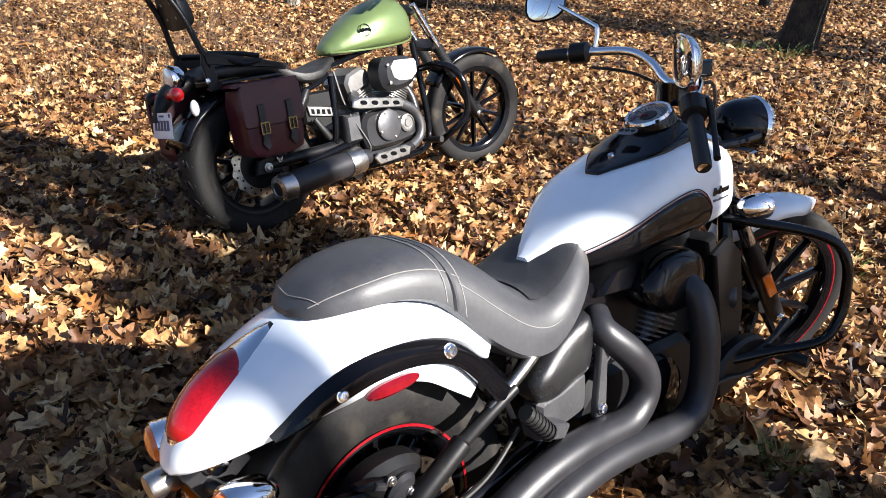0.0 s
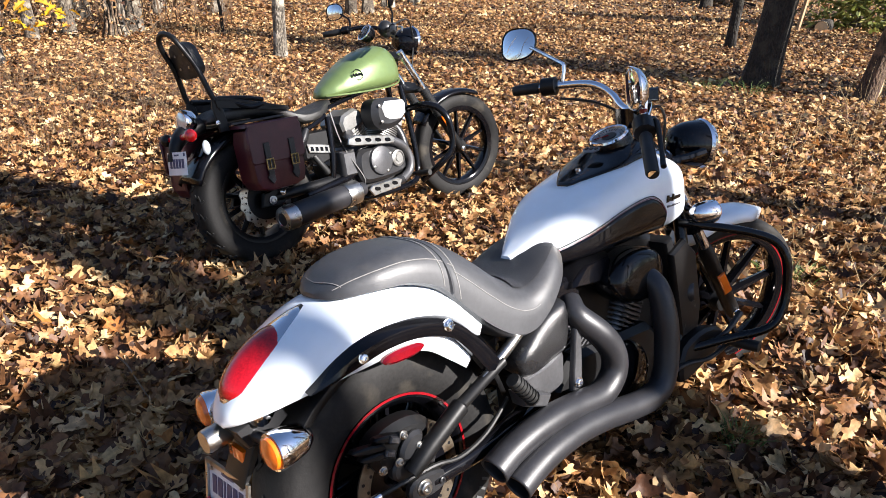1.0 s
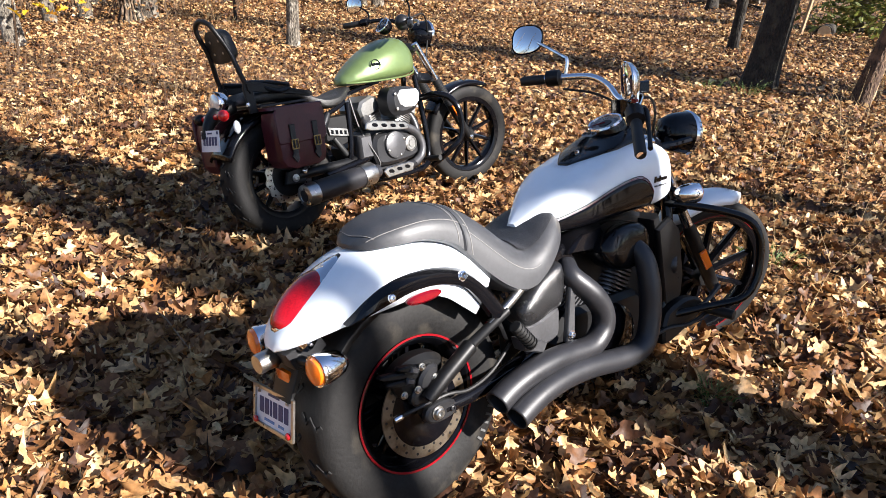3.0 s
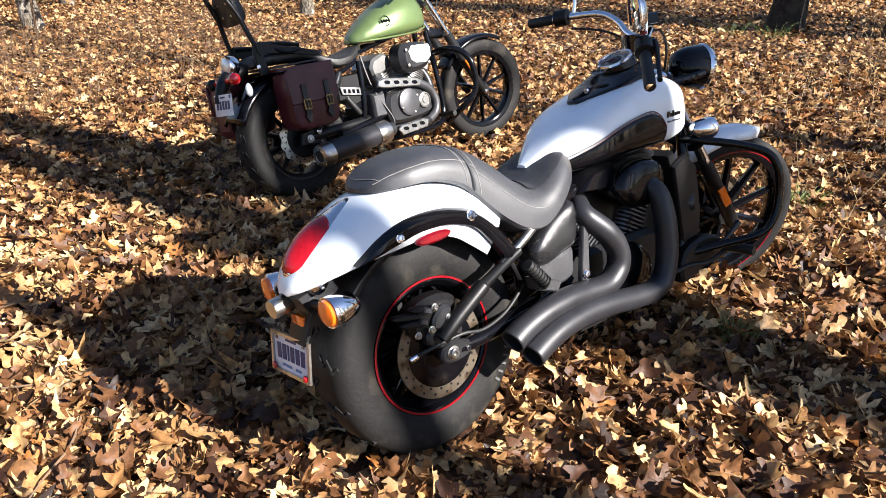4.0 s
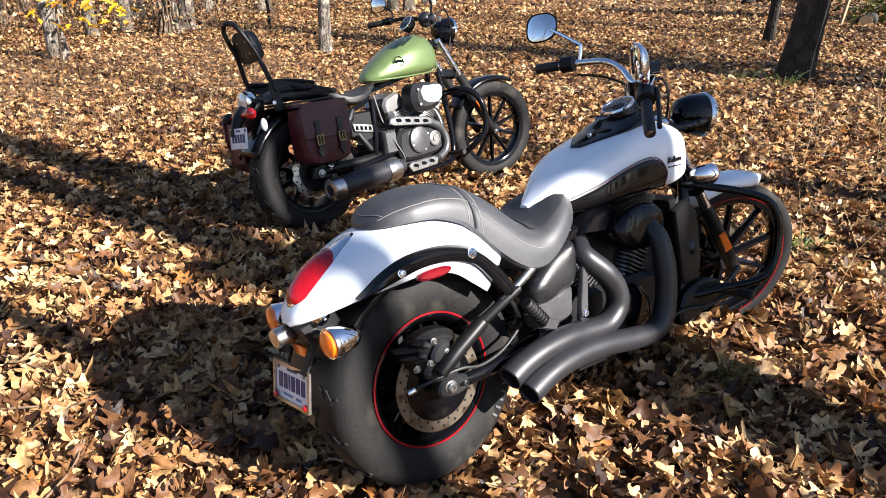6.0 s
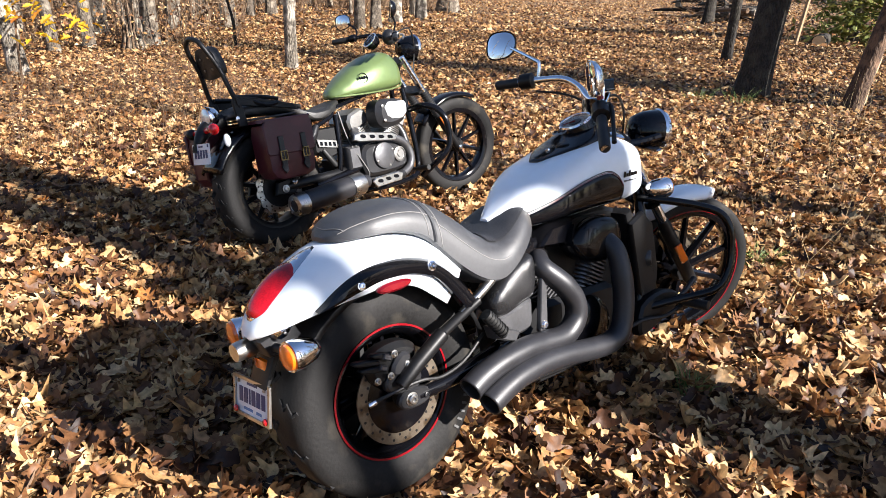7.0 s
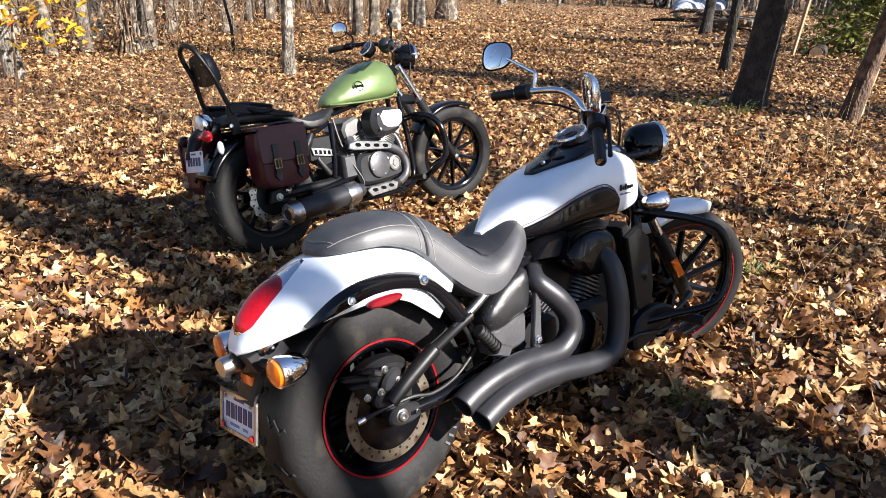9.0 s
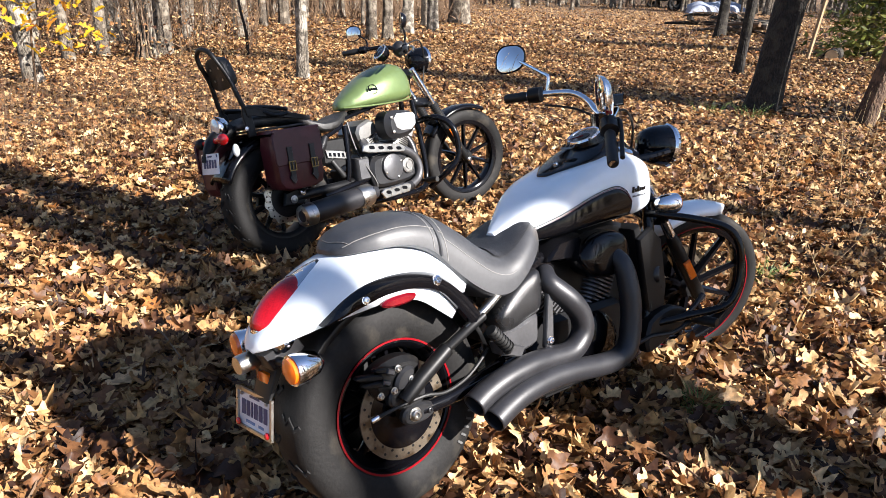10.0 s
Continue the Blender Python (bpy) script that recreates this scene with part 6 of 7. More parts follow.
_r = random.Random(5)
FINE = [leaf_shape(_r, 1.0, 3) for _ in range(40)]
LOBED = [leaf_shape(_r, 1.0, 1) for _ in range(24)]
PLAIN = [leaf_shape(_r, 1.0, 0) for _ in range(12)]
FLAT = [leaf_shape(_r, 1.0, -1) for _ in range(14)]
VIEW = radians(48)            # bearing of the middle of the ground that is seen


def fan(r0, r1, half, power=1.0, eye=(-1.3, -1.7)):
    def pick(rng):
        r = math.sqrt(rng.uniform(r0 * r0, r1 * r1)) if power == 1.0 else r0 + (r1 - r0) * rng.uniform() ** power
        a = VIEW + rng.uniform(-half, half)
        return eye[0] + r * math.cos(a), eye[1] + r * math.sin(a)
    return pick


scatter("leaf_litter", fan(0.6, 4.2, 0.95), 11000, FINE, (0.06, 0.145), (0.0, 0.04), "thick layer of dry lobed oak leaves near the motorcycles", 1, tilt=0.42)
scatter("leaf_fragments", fan(0.6, 5.0, 0.9), 16000, PLAIN, (0.02, 0.055), (0.0, 0.035), "broken bits of dry leaves between the whole ones", 7, tilt=0.5)
scatter("leaf_litter", fan(4.2, 8.5, 0.75), 27000, LOBED, (0.045, 0.11), (0.0, 0.045), "dry oak leaves covering the forest floor", 2)
scatter("leaf_litter", fan(8.5, 19, 0.68), 84000, FLAT, (0.035, 0.09), (0.0, 0.055), "distant dry leaves covering the forest floor", 3)
scatter("leaf_litter", fan(19, 62, 0.62, 1.25), 66000, FLAT, (0.07, 0.15), (0.0, 0.05), "far carpet of fallen leaves", 4)


def off_view(x, y):
    a = math.atan2(y + 1.7, x + 1.3) - VIEW
    return abs(math.atan2(math.sin(a), math.cos(a))) > 0.74 or math.hypot(x + 1.3, y + 1.7) < 0.6


scatter("leaf_litter", lambda rng: (rng.uniform(-9, 12), rng.uniform(-9, 11)), 62000, FLAT, (0.07, 0.15), (0.0, 0.03), "fallen leaves all round the clearing", 6, off_view, 0.3)


# ---- trees and undergrowth ----
def limb(g, p, d, length, r, rng, depth, seg=6):
    pts, rs = [Vector(p)], [r]
    d = Vector(d).normalized()
    n = 4 if depth else 3
    for k in range(n):
        d = (d + Vector((rng.uniform(-1, 1), rng.uniform(-1, 1), rng.uniform(-0.4, 0.9))) * 0.28).normalized()
        pts.append(pts[-1] + d * length / n)
        rs.append(r * (1 - 0.75 * (k + 1) / n))
    g.tube(pts, rs, seg)
    if depth:
        for k in range(3):
            i = rng.randint(1, n)
            side = (d + Vector((rng.uniform(-1, 1), rng.uniform(-1, 1), rng.uniform(-0.2, 0.8)))).normalized()
            limb(g, pts[i], side, length * rng.uniform(0.45, 0.65), rs[i] * 0.6 + 0.003, rng, depth - 1, 5)


def trunk_mesh(d, h, lean, rng, flare=1.28, seg=18, wob=0.04):
    rows, g = [], G()
    ph = [rng.uniform(0, 6) for _ in range(4)]
    n = 22
    for k in range(n + 1):
        t = (k / n) ** 1.6
        z = h * t - 0.08
        r = d / 2 * (1 - 0.55 * t) * (1 + (flare - 1) * math.exp(-max(z, 0) / (0.55 * d + 0.05)))
        cx = lean[0] * z + wob * math.sin(z * 0.8 + ph[0]) * t * 3
        cy = lean[1] * z + wob * math.sin(z * 0.7 + ph[1]) * t * 3
        rows.append([(cx + math.cos(a) * r * w, cy + math.sin(a) * r * w, z) for a in (2 * math.pi * j / seg for j in range(seg)) for w in [1 + 0.07 * math.sin(3 * a + ph[2] + z) + 0.05 * math.sin(5 * a + ph[3] - 2 * z)]])
    g.rings(rows)
    return g


def tree(x, y, d, h=9.0, lean=(0, 0), seed=1, bark=None, limbs=6, label="", low=0.35, group="woodland trees", depth=2):
    rng = random.Random(seed)
    t = new("tree")
    t.matrix_world = pose(x, y, gz(x, y))
    tagged(t, label or "bare grey-barked tree standing in fallen leaves", "tree", group)
    part("trunk", trunk_mesh(d, h, lean, rng), bark or BARK, t)
    for k in range(limbs):
        z = h * (low + (0.97 - low) * k / max(1, limbs - 1))
        a = rng.uniform(0, 6.283)
        g = G()
        limb(g, (lean[0] * z, lean[1] * z, z), (math.cos(a), math.sin(a), 0.6), h * rng.uniform(0.18, 0.32) * (1.2 - z / h), d * 0.2 * (1.15 - z / h) + 0.01, rng, depth)
        part("limb", g, bark or BARK, t)
    return t


# seen trees
tree(4.22, 8.74, 0.189, 9, (0.01, -0.01), 11, PALEBARK, label="slim grey-barked tree beside the clearing")
tree(0.71, 10.05, 0.243, 9, (-0.05, 0.03), 12, PALEBARK, label="pale furrowed tree trunk among dry brush")
tree(-0.5, 10.3, 0.174, 7, (-0.16, 0.1), 13, label="thin pale leaning tree")
tree(2.5, 13.69, 0.217, 9, (0.0, 0.02), 14)
tree(1.75, 12.94, 0.207, 8, (-0.05, 0.04), 15)
tree(3.61, 13.51, 0.311, 10, (0.02, 0.0), 17, label="grey tree standing behind a split stump")
tree(9.29, 14.75, 0.279, 11, (-0.02, 0), 18)
tree(9.78, 14.74, 0.279, 11, (0.02, 0.0), 19)
tree(11.51, 16.3, 0.340, 11, (0.03, -0.01), 20, PALEBARK)
tree(13.53, 17.72, 0.359, 11, (-0.02, 0.02), 21, PALEBARK, label="pale straight tree trunk at the clearing's edge")
tree(17.6, 21.32, 0.798, 12, (-0.02, 0.02), 22, label="broad tree trunk at the clearing's edge")
# this trunk's shade is partly put into its bark colour
tree(8.2, 3.4, 0.4, 11, (0.085, -0.075), 23, SHADEBARK, label="thick leaning oak tree, bark colour darkened for shade")
tree(11.43, 5.64, 0.18, 9, (0.03, -0.03), 24, SHADEBARK, label="slender dark tree beside the thick oak")
tree(22.11, 12.67, 0.355, 10, (0.05, -0.02), 25, SHADEBARK)
tree(9.37, 21.53, 0.267, 9, (0, 0), 26)
tree(7.83, 21.91, 0.306, 9, (-0.02, 0), 27)
tree(33.88, 35.37, 0.567, 12, (0, 0.02), 28)


def leaning_trunk(x, y):
    t = new("tree")
    t.matrix_world = pose(x, y, gz(x, y))
    tagged(t, "split leaning trunk with a bare pale wood streak", "tree", "woodland trees")
    rng = random.Random(3)
    part("trunk", trunk_mesh(0.23, 6, (0.1, -0.1), rng, 1.15), bark_mat("reddish_bark", (0.035, 0.019, 0.012), (0.12, 0.07, 0.042)), t)
    g = G()
    g.tube([(0.1 * z + 0.042 + 0.012 * math.sin(z * 5), -0.1 * z - 0.072, z) for z in [0.02 + 0.12 * k for k in range(20)]], [0.036 + 0.012 * math.sin(k * 1.7) for k in range(20)], 8)
    part("bare_wood", g, PALEWOOD, t, "pale exposed wood streak")


leaning_trunk(8.41, 2.16)


def sapling(x, y):
    s = new("sapling")
    s.matrix_world = pose(x, y, gz(x, y))
    tagged(s, "thin dark crooked sapling with bare twigs", "sapling")
    rng = random.Random(9)
    part("stem", G().tube([(0, 0, -0.05), (0.0, 0.03, 0.5), (-0.08, 0.1, 1.1), (0.02, 0.15, 1.8), (0.1, 0.2, 2.6), (0.12, 0.2, 3.6)], [0.035, 0.03, 0.026, 0.022, 0.016, 0.006], 8, 4), SHADEBARK, s)
    for k in range(9):
        g = G()
        limb(g, (-0.02, 0.12, 0.9 + 0.25 * k), (rng.uniform(-1, 1), rng.uniform(-1, 1), 0.5), 0.8, 0.012, rng, 1, 5)
        part("twig", g, SHADEBARK, s)


sapling(4.83, 12.26)


def split_stump(x, y):
    s = new("stump")
    s.matrix_world = pose(x, y, gz(x, y))
    tagged(s, "tall weathered split stump with jagged hollow top", "stump")
    rng = random.Random(4)
    for k in range(26):
        a = 2 * math.pi * k / 26 + rng.uniform(-0.1, 0.1)
        h, w, r = rng.uniform(0.4, 1.1), rng.uniform(0.014, 0.032), rng.uniform(0.11, 0.17)
        pts = [(math.cos(a) * (r + 0.09), math.sin(a) * (r + 0.09), -0.06), (math.cos(a) * (r + 0.01), math.sin(a) * (r + 0.01), 0.22)]
        for q in range(1, 5):
            pts.append((math.cos(a) * r + rng.uniform(-0.022, 0.022), math.sin(a) * r + rng.uniform(-0.022, 0.022), 0.22 + (h - 0.22) * q / 4))
        part("splinter", G().tube(pts, [w * 1.5, w * 1.15, w, w * rng.uniform(0.7, 1.1), w * rng.uniform(0.5, 0.9), w * 0.12], 7), (STUMP, BARK, STUMP, SHADEBARK)[k % 4], s)
    part("heart", G().tube([(0, 0, -0.05), (0.01, 0, 0.3), (0, 0.02, 0.62)], [0.14, 0.11, 0.05], 9), SHADEBARK, s, "dark rotten heart")


STUMP = bark_mat("weathered_stump_wood", (0.025, 0.016, 0.01), (0.17, 0.105, 0.06), moss=(0.22, 0.16, 0.105))
split_stump(3.16, 13.11)


def wooden_post(x, y):
    p = new("post")
    p.matrix_world = pose(x, y, gz(x, y), 0, 9, -15)
    tagged(p, "thin weathered wooden post with a short cap board", "post")
    part("shaft", G().box((0, 0, 0.7), (0.07, 0.07, 1.5), 0.008), WOOD, p)
    part("cap", G().box((0, 0, 1.47), (0.1, 0.42, 0.06), 0.01), WOOD, p)


wooden_post(16.28, 6.73)


def log(x, y, length, r, rz, label):
    lg = new("log")
    lg.matrix_world = pose(x, y, gz(x, y) + r * 0.8, 0, 0, rz)
    tagged(lg, label, "log", "fallen logs")
    rng = random.Random(int(x * 10))
    rings = [[(length * (k / 8 - 0.5), math.cos(a) * r * (1 + 0.08 * math.sin(3 * a + k)), math.sin(a) * r * (1 + 0.08 * math.cos(2 * a + k))) for a in (2 * math.pi * j / 14 for j in range(14))] for k in range(9)]
    part("bark", G().rings(rings), SHADEBARK, lg)
    for e in (-0.5, 0.5):
        part("cut_end", G().lathe([(0.001, 0), (r * 0.9, 0), (r * 0.9, 0.012)], (length * e + (0.004 if e > 0 else -0.016), 0, 0), (1, 0, 0), 14), PALEWOOD, lg)


log(17.1, 6.5, 0.7, 0.16, 15, "short sawn dark log on the leaves")


def brush_pile(x, y):
    """A heap of weathered limbs thrown together at the edge of the clearing."""
    rng = random.Random(8)
    p = new("brush_pile")
    p.matrix_world = pose(x, y, gz(x, y), 0, 0, 60)
    tagged(p, "heap of grey weathered limbs and cut branches", "brush pile")
    for k in range(26):
        L, r = rng.uniform(1.2, 3.0), rng.uniform(0.04, 0.13)
        cx, cy, cz = rng.uniform(-2.0, 2.0), rng.uniform(-0.9, 0.9), r + rng.uniform(0, 0.5)
        a, e = rng.uniform(-0.9, 0.9), rng.uniform(-0.15, 0.15)
        d = Vector((math.cos(a), math.sin(a), e)) * L / 2
        c = Vector((cx, cy, cz))
        part("limb", G().tube([c - d, c + Vector((0, 0, 0.06)), c + d], [r, r * 0.85, r * 0.4], 8, 2), (BARK, SHADEBARK, TWIG)[k % 3], p)
    g = G()
    for k in range(160):
        c = Vector((rng.uniform(-2.3, 2.3), rng.uniform(-1.1, 1.1), rng.uniform(0.05, 0.7)))
        d = Vector((rng.uniform(-1, 1), rng.uniform(-1, 1), rng.uniform(-0.2, 0.6))).normalized() * rng.uniform(0.3, 0.8)
        g.tube([c, c + d], [0.014, 0.006], 4)
    part("twigs", g, TWIG, p)


brush_pile(25.09, 14.16)


def trailer(x, y, rz):
    t = new("trailer")
    t.matrix_world = pose(x, y, gz(x, y), 0, 0, rz)
    tagged(t, "low dark utility trailer parked beyond the clearing", "trailer")
    part("bed", G().box((0, 0, 0.95), (3.2, 1.7, 0.9), 0.05), SATIN, t)
    for sx in (-0.9, 0.9):
        for sy in (-0.9, 0.9):
            part("wheel", G().lathe(tyre_profile(0.36, 0.22, 0.2), (sx, sy, 0.36), (0, 1, 0), 24, True), RUBBER, t)
    part("hitch", G().tube([(1.5, 0, 0.6), (2.6, 0, 0.5)], 0.06, 8), SATIN, t)


def tarp_pile(x, y, rz):
    t = new("covered_pile")
    t.matrix_world = pose(x, y, gz(x, y), 0, 0, rz)
    tagged(t, "heap of gear under a crumpled pale tarp", "tarp")
    g, n = G(), 20
    for i in range(n + 1):
        for j in range(n + 1):
            u, w = i / n * 2 - 1, j / n * 2 - 1
            h = 0.75 * max(0, 1 - abs(u) ** 3) ** 0.5 * max(0, 1 - abs(w) ** 3) ** 0.5 * (1 + 0.3 * noise.noise((u * 2.5, w * 2.5, 7)))
            g.v.append((u * 2.0, w * 1.2, h - 0.03))
    g.f = [(i * (n + 1) + j, (i + 1) * (n + 1) + j, (i + 1) * (n + 1) + j + 1, i * (n + 1) + j + 1) for i in range(n) for j in range(n)]
    part("tarp", g, TARP, t)
    part("wheel", G().lathe(tyre_profile(0.5, 0.25, 0.3), (2.3, -1.2, 0.5), (0, 1, 0), 24, True), RUBBER, t)


trailer(46.52, 32.63, 130)
tarp_pile(43.62, 26.46, 140)


def far_woods():
    """Trunks and bare brush that close the view all round, too many to count."""
    rng = random.Random(77)
    g, b = G(), G()
    for k in range(980):
        a, r = rng.uniform(0, 6.283), rng.uniform(15, 70)
        if k > 640:
            a, r = radians(rng.uniform(2, 62)), rng.uniform(48, 78)
        x, y = 1 + r * math.cos(a), 1.5 + r * math.sin(a)
        bear = math.degrees(math.atan2(y + 1.5, x + 1.1))
        if 18 < bear < 52 and r < 46:
            continue                                   # the open clearing
        if -92 < math.degrees(math.atan2(y - 1.5, x - 1)) < -42 and r < 36:
            continue                                   # the side the sun shines in from
        if 52 < bear < 63 and r < 22:
            continue
        if bear < 18 and bear > -30 and r < 24:
            continue
        if r < 30 and y > 5 and 55 < bear < 100 and rng.random() < 0.25:
            continue
        if abs(bear) > 95 and r < 22:
            continue
        d = rng.choice((0.1, 0.14, 0.2, 0.3, 0.4)) * rng.uniform(0.8, 1.2)
        lx, ly, h = rng.uniform(-0.05, 0.05), rng.uniform(-0.05, 0.05), rng.uniform(8, 15)
        z0 = gz(x, y)
        g.tube([(x + lx * z + 0.06 * math.sin(z + k), y + ly * z, z0 + z) for z in (-0.1, 0.3, 1.2, 3, 6, h)], [d * 0.75, d * 0.55, d * 0.5, d * 0.45, d * 0.35, d * 0.08], 8)
        for q in range(5):
            zz, az = rng.uniform(1.0, h * 0.9), rng.uniform(0, 6.28)
            ln = rng.uniform(0.8, 2.6)
            p0 = Vector((x + lx * zz, y + ly * zz, z0 + zz))
            dd = Vector((math.cos(az), math.sin(az), rng.uniform(0.0, 0.7)))
            g.tube([p0, p0 + dd * ln * 0.5 + Vector((0, 0, rng.uniform(-0.1, 0.2))), p0 + dd * ln], [d * 0.14 + 0.004, d * 0.09 + 0.003, 0.003], 4)
    for k in range(90):                                # the denser edge beyond the brush
        a, r = radians(rng.uniform(58, 101)), rng.uniform(16.5, 42)
        if a < radians(68) and r < 24:
            continue
        x, y, h, d = -1 + r * math.cos(a), -1.45 + r * math.sin(a), rng.uniform(9, 15), rng.choice((0.14, 0.2, 0.28, 0.36))
        z0, lx = gz(x, y), rng.uniform(-0.05, 0.05)
        g.tube([(x + lx * z + 0.05 * math.sin(z + k), y, z0 + z) for z in (-0.1, 0.3, 1.2, 3, 6, h)], [d * 0.72, d * 0.54, d * 0.5, d * 0.45, d * 0.35, d * 0.08], 9)
    for k in range(42):                                # unseen stand on the sun's side, added for its shadow streaks
        x, y, h = rng.uniform(4, 42), rng.uniform(-26, -6), rng.uniform(9, 15)
        if x < 12 + max(0, -y - 12) * 0.4:
            continue
        d = rng.uniform(0.14, 0.34)
        z0 = gz(x, y)
        g.tube([(x + 0.06 * math.sin(z + k), y, z0 + z) for z in (-0.1, 0.3, 1.2, 3, 6, h)], [d * 0.7, d * 0.55, d * 0.5, d * 0.45, d * 0.35, d * 0.08], 8)
        for q in range(14):
            zz, az, ln = rng.uniform(2.0, h * 0.95), rng.uniform(0, 6.28), rng.uniform(1.0, 3.2)
            p0, dd = Vector((x, y, z0 + zz)), Vector((math.cos(az), math.sin(az), rng.uniform(0.1, 0.8)))
            e = p0 + dd * ln * 0.55
            g.tube([p0, e, p0 + dd * ln + Vector((0, 0, 0.3))], [d * 0.16 + 0.006, d * 0.1 + 0.004, 0.004], 5)
            g.tube([e, e + Vector((rng.uniform(-1, 1), rng.uniform(-1, 1), rng.uniform(0, 0.8))) * ln * 0.4], [d * 0.08 + 0.004, 0.004], 4)
    tagged(new("far_woods", mesh_of("far_woods", g, BARK)), "dense bare autumn woods behind the clearing", "trees", kind="stuff")
    for k in range(3000):
        if k % 4:
            a, r = rng.uniform(50, 108), rng.uniform(15, 40)
            if a < 66 and r < 28:
                r += 16
            a = radians(a)
        else:
            a, r = radians(rng.uniform(-8, 52)), rng.uniform(52, 72)
            if k % 12:
                continue
        x, y = -1.1 + r * math.cos(a), -1.5 + r * math.sin(a)
        h = rng.uniform(0.4, 1.6)
        p = Vector((x, y, gz(x, y)))
        q = p + Vector((rng.uniform(-0.5, 0.5), rng.uniform(-0.5, 0.5), h))
        s = 0.006 + 0.0004 * r
        b.tube([p, p.lerp(q, 0.5) + Vector((rng.uniform(-0.15, 0.15), rng.uniform(-0.15, 0.15), 0)), q], [s, s * 0.8, s * 0.3], 3)
        m = p.lerp(q, rng.uniform(0.3, 0.7))
        b.tube([m, m + Vector((rng.uniform(-0.5, 0.5), rng.uniform(-0.5, 0.5), rng.uniform(0, 0.5)))], [s * 0.7, s * 0.3], 3)
    tagged(new("brush", mesh_of("brush", b, TWIG)), "tangle of bare brown twigs and saplings", "brush", kind="stuff")


far_woods()


def undergrowth():
    """Dry brown leaves that still hang on the low brush at the woods' edge."""
    def place(r):
        a, d = math.radians(r.uniform(66, 108)), r.uniform(13, 32)
        return -1.1 + d * math.cos(a), -1.5 + d * math.sin(a)
    scatter("undergrowth", place, 6000, FLAT, (0.04, 0.1), (0.05, 0.8), "dry brown leaves hanging on low brush", 15, tilt=0.9)


undergrowth()


def dry_stems(name, place, n, h, seed, label, material=STRAW, w=0.0022):
    """Thin upright stems, each bent its own way."""
    rng = random.Random(seed)
    g = G()
    for k in range(n):
        x, y = place(rng)
        hh, a = rng.uniform(*h), rng.uniform(0, 6.283)
        b = rng.uniform(0.05, 0.5) * hh
        z = gz(x, y)
        pts = [Vector((x, y, z)), Vector((x + math.cos(a) * b * 0.3, y + math.sin(a) * b * 0.3, z + hh * 0.55)), Vector((x + math.cos(a) * b, y + math.sin(a) * b, z + hh))]
        g.tube(pts, [w, w * 0.8, w * 0.3], 3)
        if rng.random() < 0.4:
            a2 = rng.uniform(0, 6.283)
            g.tube([pts[1], pts[1] + Vector((math.cos(a2) * 0.12, math.sin(a2) * 0.12, rng.uniform(0.02, 0.2)))], [w * 0.7, w * 0.3], 3)
    return tagged(new(name, mesh_of(name, g, material)), label, "grass", kind="stuff")


dry_stems("dry_brush", lambda r: (r.uniform(-2.2, 3.0) , r.uniform(4.6, 9.5)), 1500, (0.08, 0.42), 31, "thin dry brown stems standing out of the leaves", TWIG, 0.0024)
dry_stems("dry_brush", lambda r: (r.uniform(3, 9), r.uniform(9.5, 13)), 110, (0.1, 0.4), 32, "thin dry stems at the woods' edge", w=0.003)
dry_stems("dry_grass", lambda r: (lambda t: (3.2 + 6 * t + r.uniform(-1.2, 1.2), -0.1 + 2.0 * t + r.uniform(-0.9, 0.9)))(r.random()), 120, (0.1, 0.6), 33, "tall dry grass stalks beside the motorcycle", w=0.0015)


def tuft(x, y, n, r, h, seed, label):
    rng = random.Random(seed)
    g = G()
    for k in range(n):
        a, q = rng.uniform(0, 6.283), rng.uniform(0, r)
        p = Vector((x + math.cos(a) * q, y + math.sin(a) * q, gz(x, y)))
        hh, d = rng.uniform(0.4, 1) * h, Vector((math.cos(a), math.sin(a), 0))
        g.tube([p, p + d * hh * 0.3 + Vector((0, 0, hh * 0.7)), p + d * hh * 0.8 + Vector((0, 0, hh * 0.95))], [0.002, 0.0016, 0.0003], 3)
    return tagged(new("grass_tuft", mesh_of("grass_tuft", g, GRASS)), label, "grass", "grass tufts")


tuft(1.17, -0.29, 60, 0.06, 0.09, 1, "small green grass tuft among the leaves")
tuft(2.61, 0.24, 90, 0.14, 0.1, 2, "green grass tuft beside the front wheel")
tuft(7.57, 3.16, 34, 0.2, 0.22, 3, "yellow-green grass at the foot of the oak")
tuft(7.4, 3.63, 34, 0.2, 0.2, 4, "yellow-green grass near the oak")


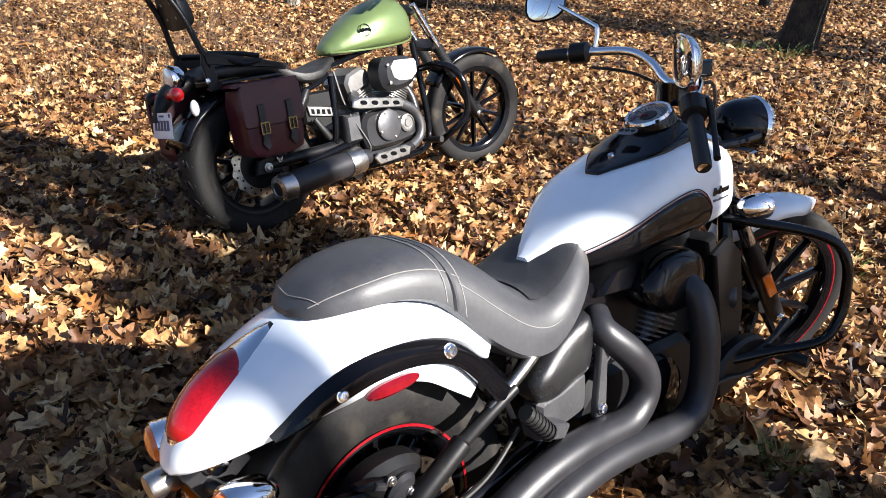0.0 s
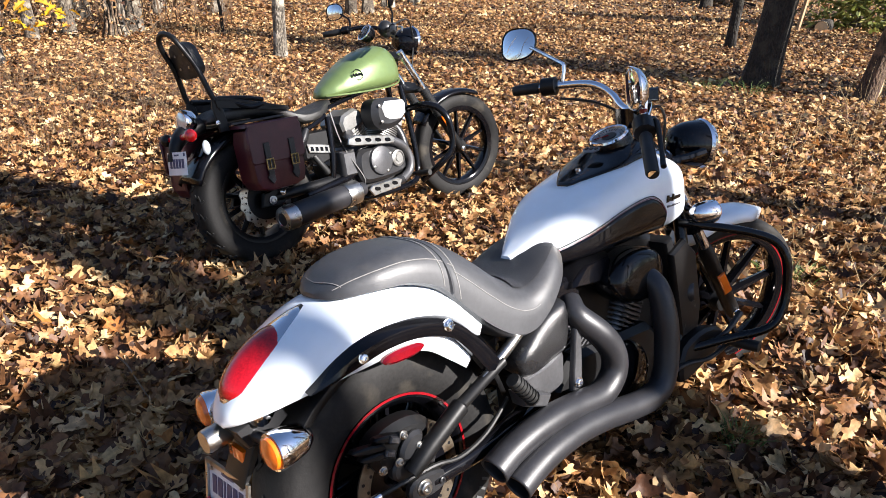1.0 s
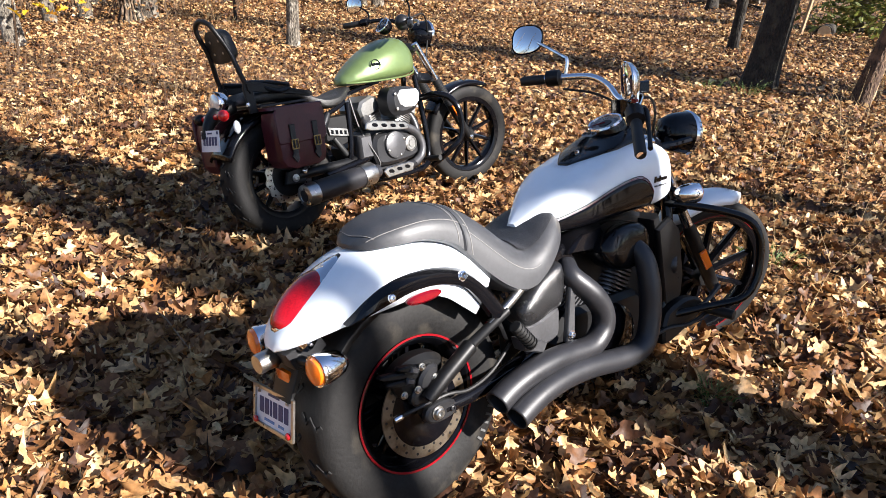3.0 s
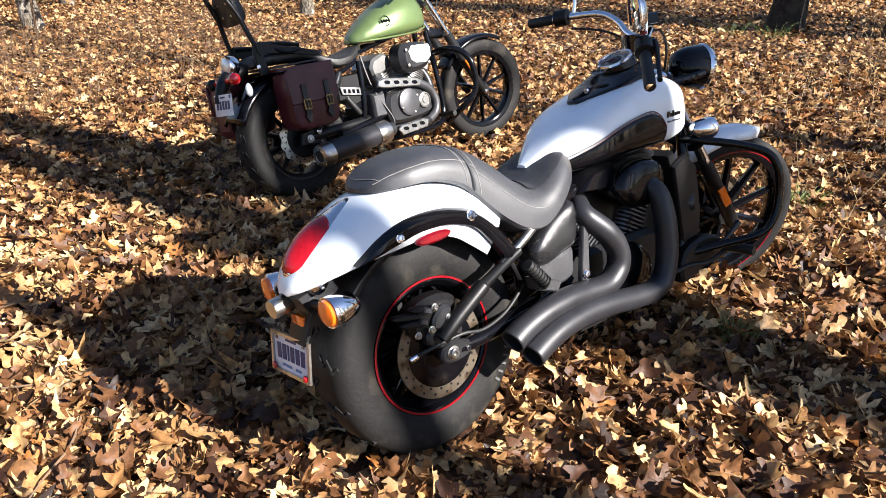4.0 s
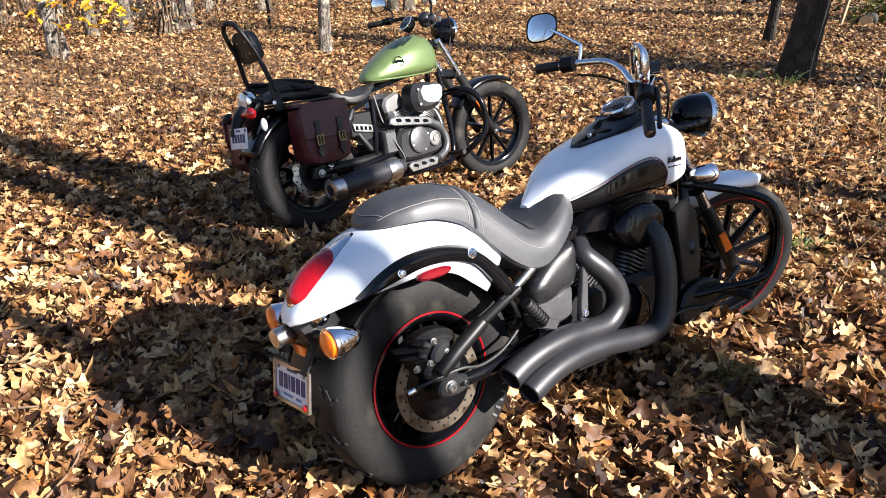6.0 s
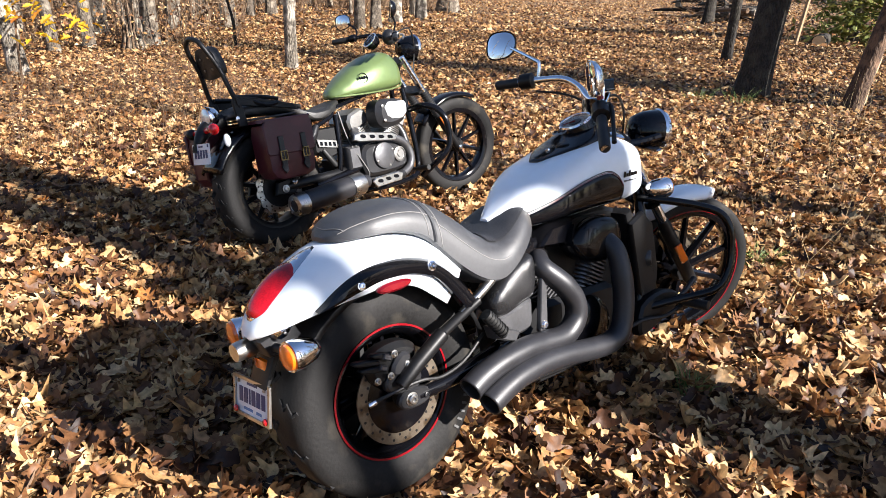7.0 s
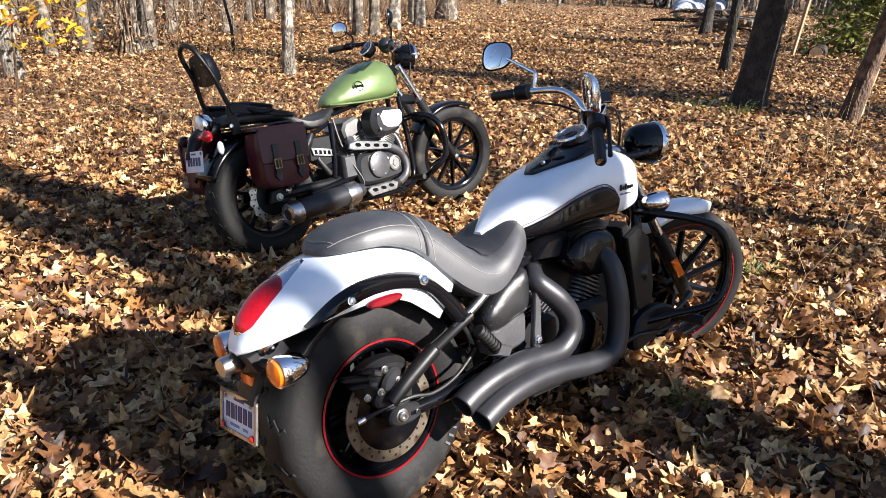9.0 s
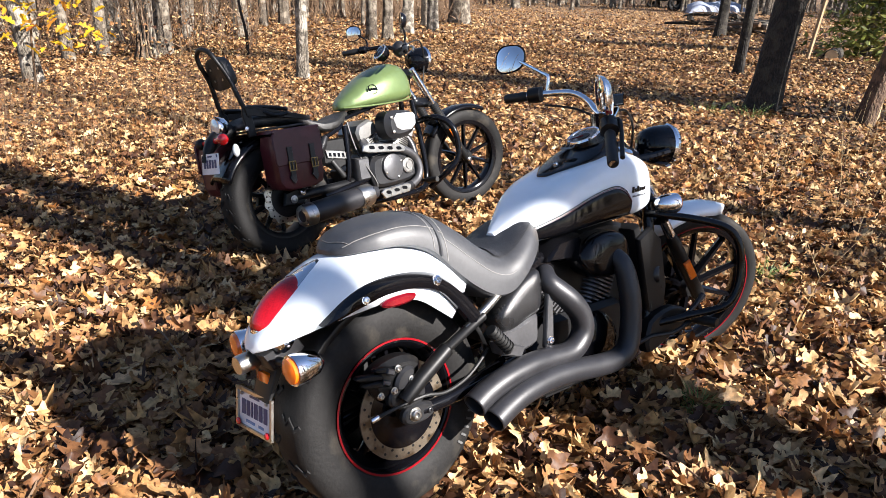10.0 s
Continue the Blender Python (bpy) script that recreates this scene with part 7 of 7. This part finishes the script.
def cedar(x, y, h, seed):
    rng = random.Random(seed)
    t = new("evergreen")
    t.matrix_world = pose(x, y, gz(x, y))
    tagged(t, "dark green cedar with drooping feathery boughs", "evergreen tree", "cedars")
    part("trunk", trunk_mesh(0.24, h, (0, 0), rng, 1.3, 10), BARK, t)
    g = G()
    for k in range(75):
        z = h * (0.03 + 0.95 * k / 75)
        a = k * 2.4 + rng.uniform(-0.3, 0.3)
        L = (1 - z / h) * h * 0.3 + 0.25
        d = Vector((math.cos(a), math.sin(a), -0.12))
        for q in range(38):
            t2 = rng.uniform(0.15, 1)
            p = d * L * t2 + Vector((rng.uniform(-0.2, 0.2), rng.uniform(-0.2, 0.2), z + rng.uniform(-0.18, 0.1)))
            e = Vector((rng.uniform(-1, 1), rng.uniform(-1, 1), rng.uniform(-0.8, 0.3))).normalized() * rng.uniform(0.14, 0.3)
            sd = e.cross(Vector((rng.uniform(-1, 1), rng.uniform(-1, 1), 1))).normalized() * 0.045
            g.add([p, p + e * 0.5 + sd, p + e, p + e * 0.5 - sd], [(0, 1, 2, 3)])
    part("crown", g, FIR, t)


cedar(18.8, 6.51, 4.4, 1)
cedar(19.2, 5.92, 5.0, 2)


def yellow_branch(x, y, z):
    """A low bough with yellow leaves that reaches in front of the pale trunks."""
    rng = random.Random(21)
    b = new("branch")
    b.matrix_world = pose(x, y, gz(x, y))
    tagged(b, "thin maple sapling with bright yellow autumn leaves", "sapling")
    part("stem", G().tube([(-0.5, 0.4, -0.05), (-0.45, 0.35, 0.8), (-0.3, 0.2, z - 0.1), (0.1, 0, z + 0.35), (0.4, -0.1, z + 0.8)], [0.016, 0.013, 0.01, 0.007, 0.003], 6, 4), TWIG, b)
    base = None
    for k in range(95):
        v, f = LOBED[rng.randrange(len(LOBED))]
        m = Matrix.Translation((rng.uniform(-0.8, 0.45), rng.uniform(-0.4, 0.5), z + rng.uniform(-0.5, 0.6))) @ Euler((rng.uniform(-0.9, 0.9), rng.uniform(-0.9, 0.9), rng.uniform(0, 6.3))).to_matrix().to_4x4() @ Matrix.Scale(rng.uniform(0.11, 0.19), 4)
        if base is None:
            g = G().add(v.tolist(), f)
            base = part("leaf", g, leaf_mat("yellow_leaf_each", [(0, (0.6, 0.3, 0.02)), (0.6, (0.78, 0.52, 0.03)), (1, (0.5, 0.17, 0.03))], 0.45, per="object"), b, "", m)
        else:
            again(base, m)


yellow_branch(1.07, 8.66, 1.05)


def fallen_twigs():
    """Thin bare sticks lying on the leaves."""
    rng = random.Random(41)
    for k in range(46):
        r, a = 1.6 + 5 * rng.random(), VIEW + rng.uniform(-0.85, 0.75)
        x, y = -1.3 + r * math.cos(a), -1.7 + r * math.sin(a)
        if -0.6 < x < 2.1 and -0.4 < y < 0.7 or 0.1 < x < 2.5 and 1.5 < y < 2.5:
            continue
        d, L, z = rng.uniform(0, 6.28), rng.uniform(0.15, 0.5), gz(x, y) + 0.045
        pts = [(x + math.cos(d) * L * q + rng.uniform(-0.02, 0.02), y + math.sin(d) * L * q + rng.uniform(-0.02, 0.02), z + rng.uniform(-0.006, 0.012)) for q in (-0.5, -0.2, 0.1, 0.5)]
        s = new("twig", mesh_of("twig", G().tube(pts, [0.004, 0.004, 0.0032, 0.0018], 6, 3), TWIG))
        tagged(s, "thin bare stick lying on the leaves", "twig", "fallen twigs")


fallen_twigs()

# unseen trees behind and beside the walk, on the sun's side: added to cast the shade, they stand between the sun and
# the motorcycles
oak = tree(3.73, -7.06, 0.46, 11, (0.0, 0.0), 51, SHADEBARK, 7, "unseen bare oak behind the walk, shaped for its shadow", 0.7)
# out of view: blocks the sun from the upper white tank
part("limb", G().tube([(0.0, 0, 5.2), (-0.2, 0, 5.43), (-0.31, 0, 5.52), (-0.37, 0, 5.56)], [0.16, 0.15, 0.11, 0.06], 12, 3), SHADEBARK, oak, "added unseen limb that shades the white tank")
# out of view: widens the trunk's shadow over engine and green rear wheel
part("limb", G().tube([(0.02, 0.01, 4.1), (0.17, 0.07, 4.5), (0.37, 0.15, 4.85), (0.44, 0.175, 5.2), (0.45, 0.18, 6.5), (0.5, 0.2, 9.0)], [0.15, 0.2, 0.235, 0.24, 0.22, 0.08], 14, 4), SHADEBARK, oak, "added unseen stem that widens the shadow")
tree(2.85, -7.476, 0.21, 10, (0.0, 0.01), 52, BARK, 4, "slim bare tree behind the walk", 0.75)
tree(7.6, -9.5, 0.3, 12, (0.02, 0.0), 53, BARK, 8, "unseen shading tree beside the clearing", 0.4)
# unseen, placed so its shadow falls on the thick leaning oak
tree(11.75, -3.95, 0.55, 12, (0.0, 0.0), 54, SHADEBARK, 16, "unseen shading tree beside the clearing", 0.4)
tree(13, -5.0, 0.35, 12, (0.02, 0.0), 55, BARK, 16, "unseen shading tree beside the clearing", 0.4)
tree(-3.0, -9.0, 0.3, 12, (0.0, 0.0), 56, BARK, 8, "bare tree behind the walk", 0.45)
for i, (tx, ty) in enumerate([(16, -2), (20.5, 0), (24, -3.5), (28, 1.5), (18, -6), (10.6, -2.6), (15, -11), (19, -3), (13, -14), (14, -19), (23, -9), (-7, -7), (-8, 2), (-9, 8), (17, -20), (27, -2), (2, -16), (-4, -17)]):
    tree(tx, ty, 0.25 + 0.04 * (i % 4), 11 + i % 3, (0.01 * (i % 3 - 1), 0.01 * (i % 2)), 60 + i, BARK if i % 2 else SHADEBARK, 16 if i < 6 else 5, "bare woodland tree outside the clearing", 0.4, depth=2 if i < 6 else 1)


# loose leaves lying on top of the litter, one by one
_r2 = random.Random(8)
_kinds = [mesh_of("leaf", G().add((v * 0.115).tolist(), f), LEAFOB) for v, f in FINE[:10]]
for k in range(280):
    rr, aa = 1.2 + 3.0 * _r2.random() ** 0.7, VIEW + _r2.uniform(-0.85, 0.7)
    lx, ly = -1.3 + rr * math.cos(aa), -1.7 + rr * math.sin(aa)
    lf = new("leaf", _kinds[k % 10])
    lf.parent = ground
    lf.matrix_local = pose(lx, ly, gz(lx, ly) + _r2.uniform(0.024, 0.042), _r2.uniform(-16, 16), _r2.uniform(-16, 16), _r2.uniform(0, 360)) @ Matrix.Scale(_r2.uniform(0.75, 1.25), 4)
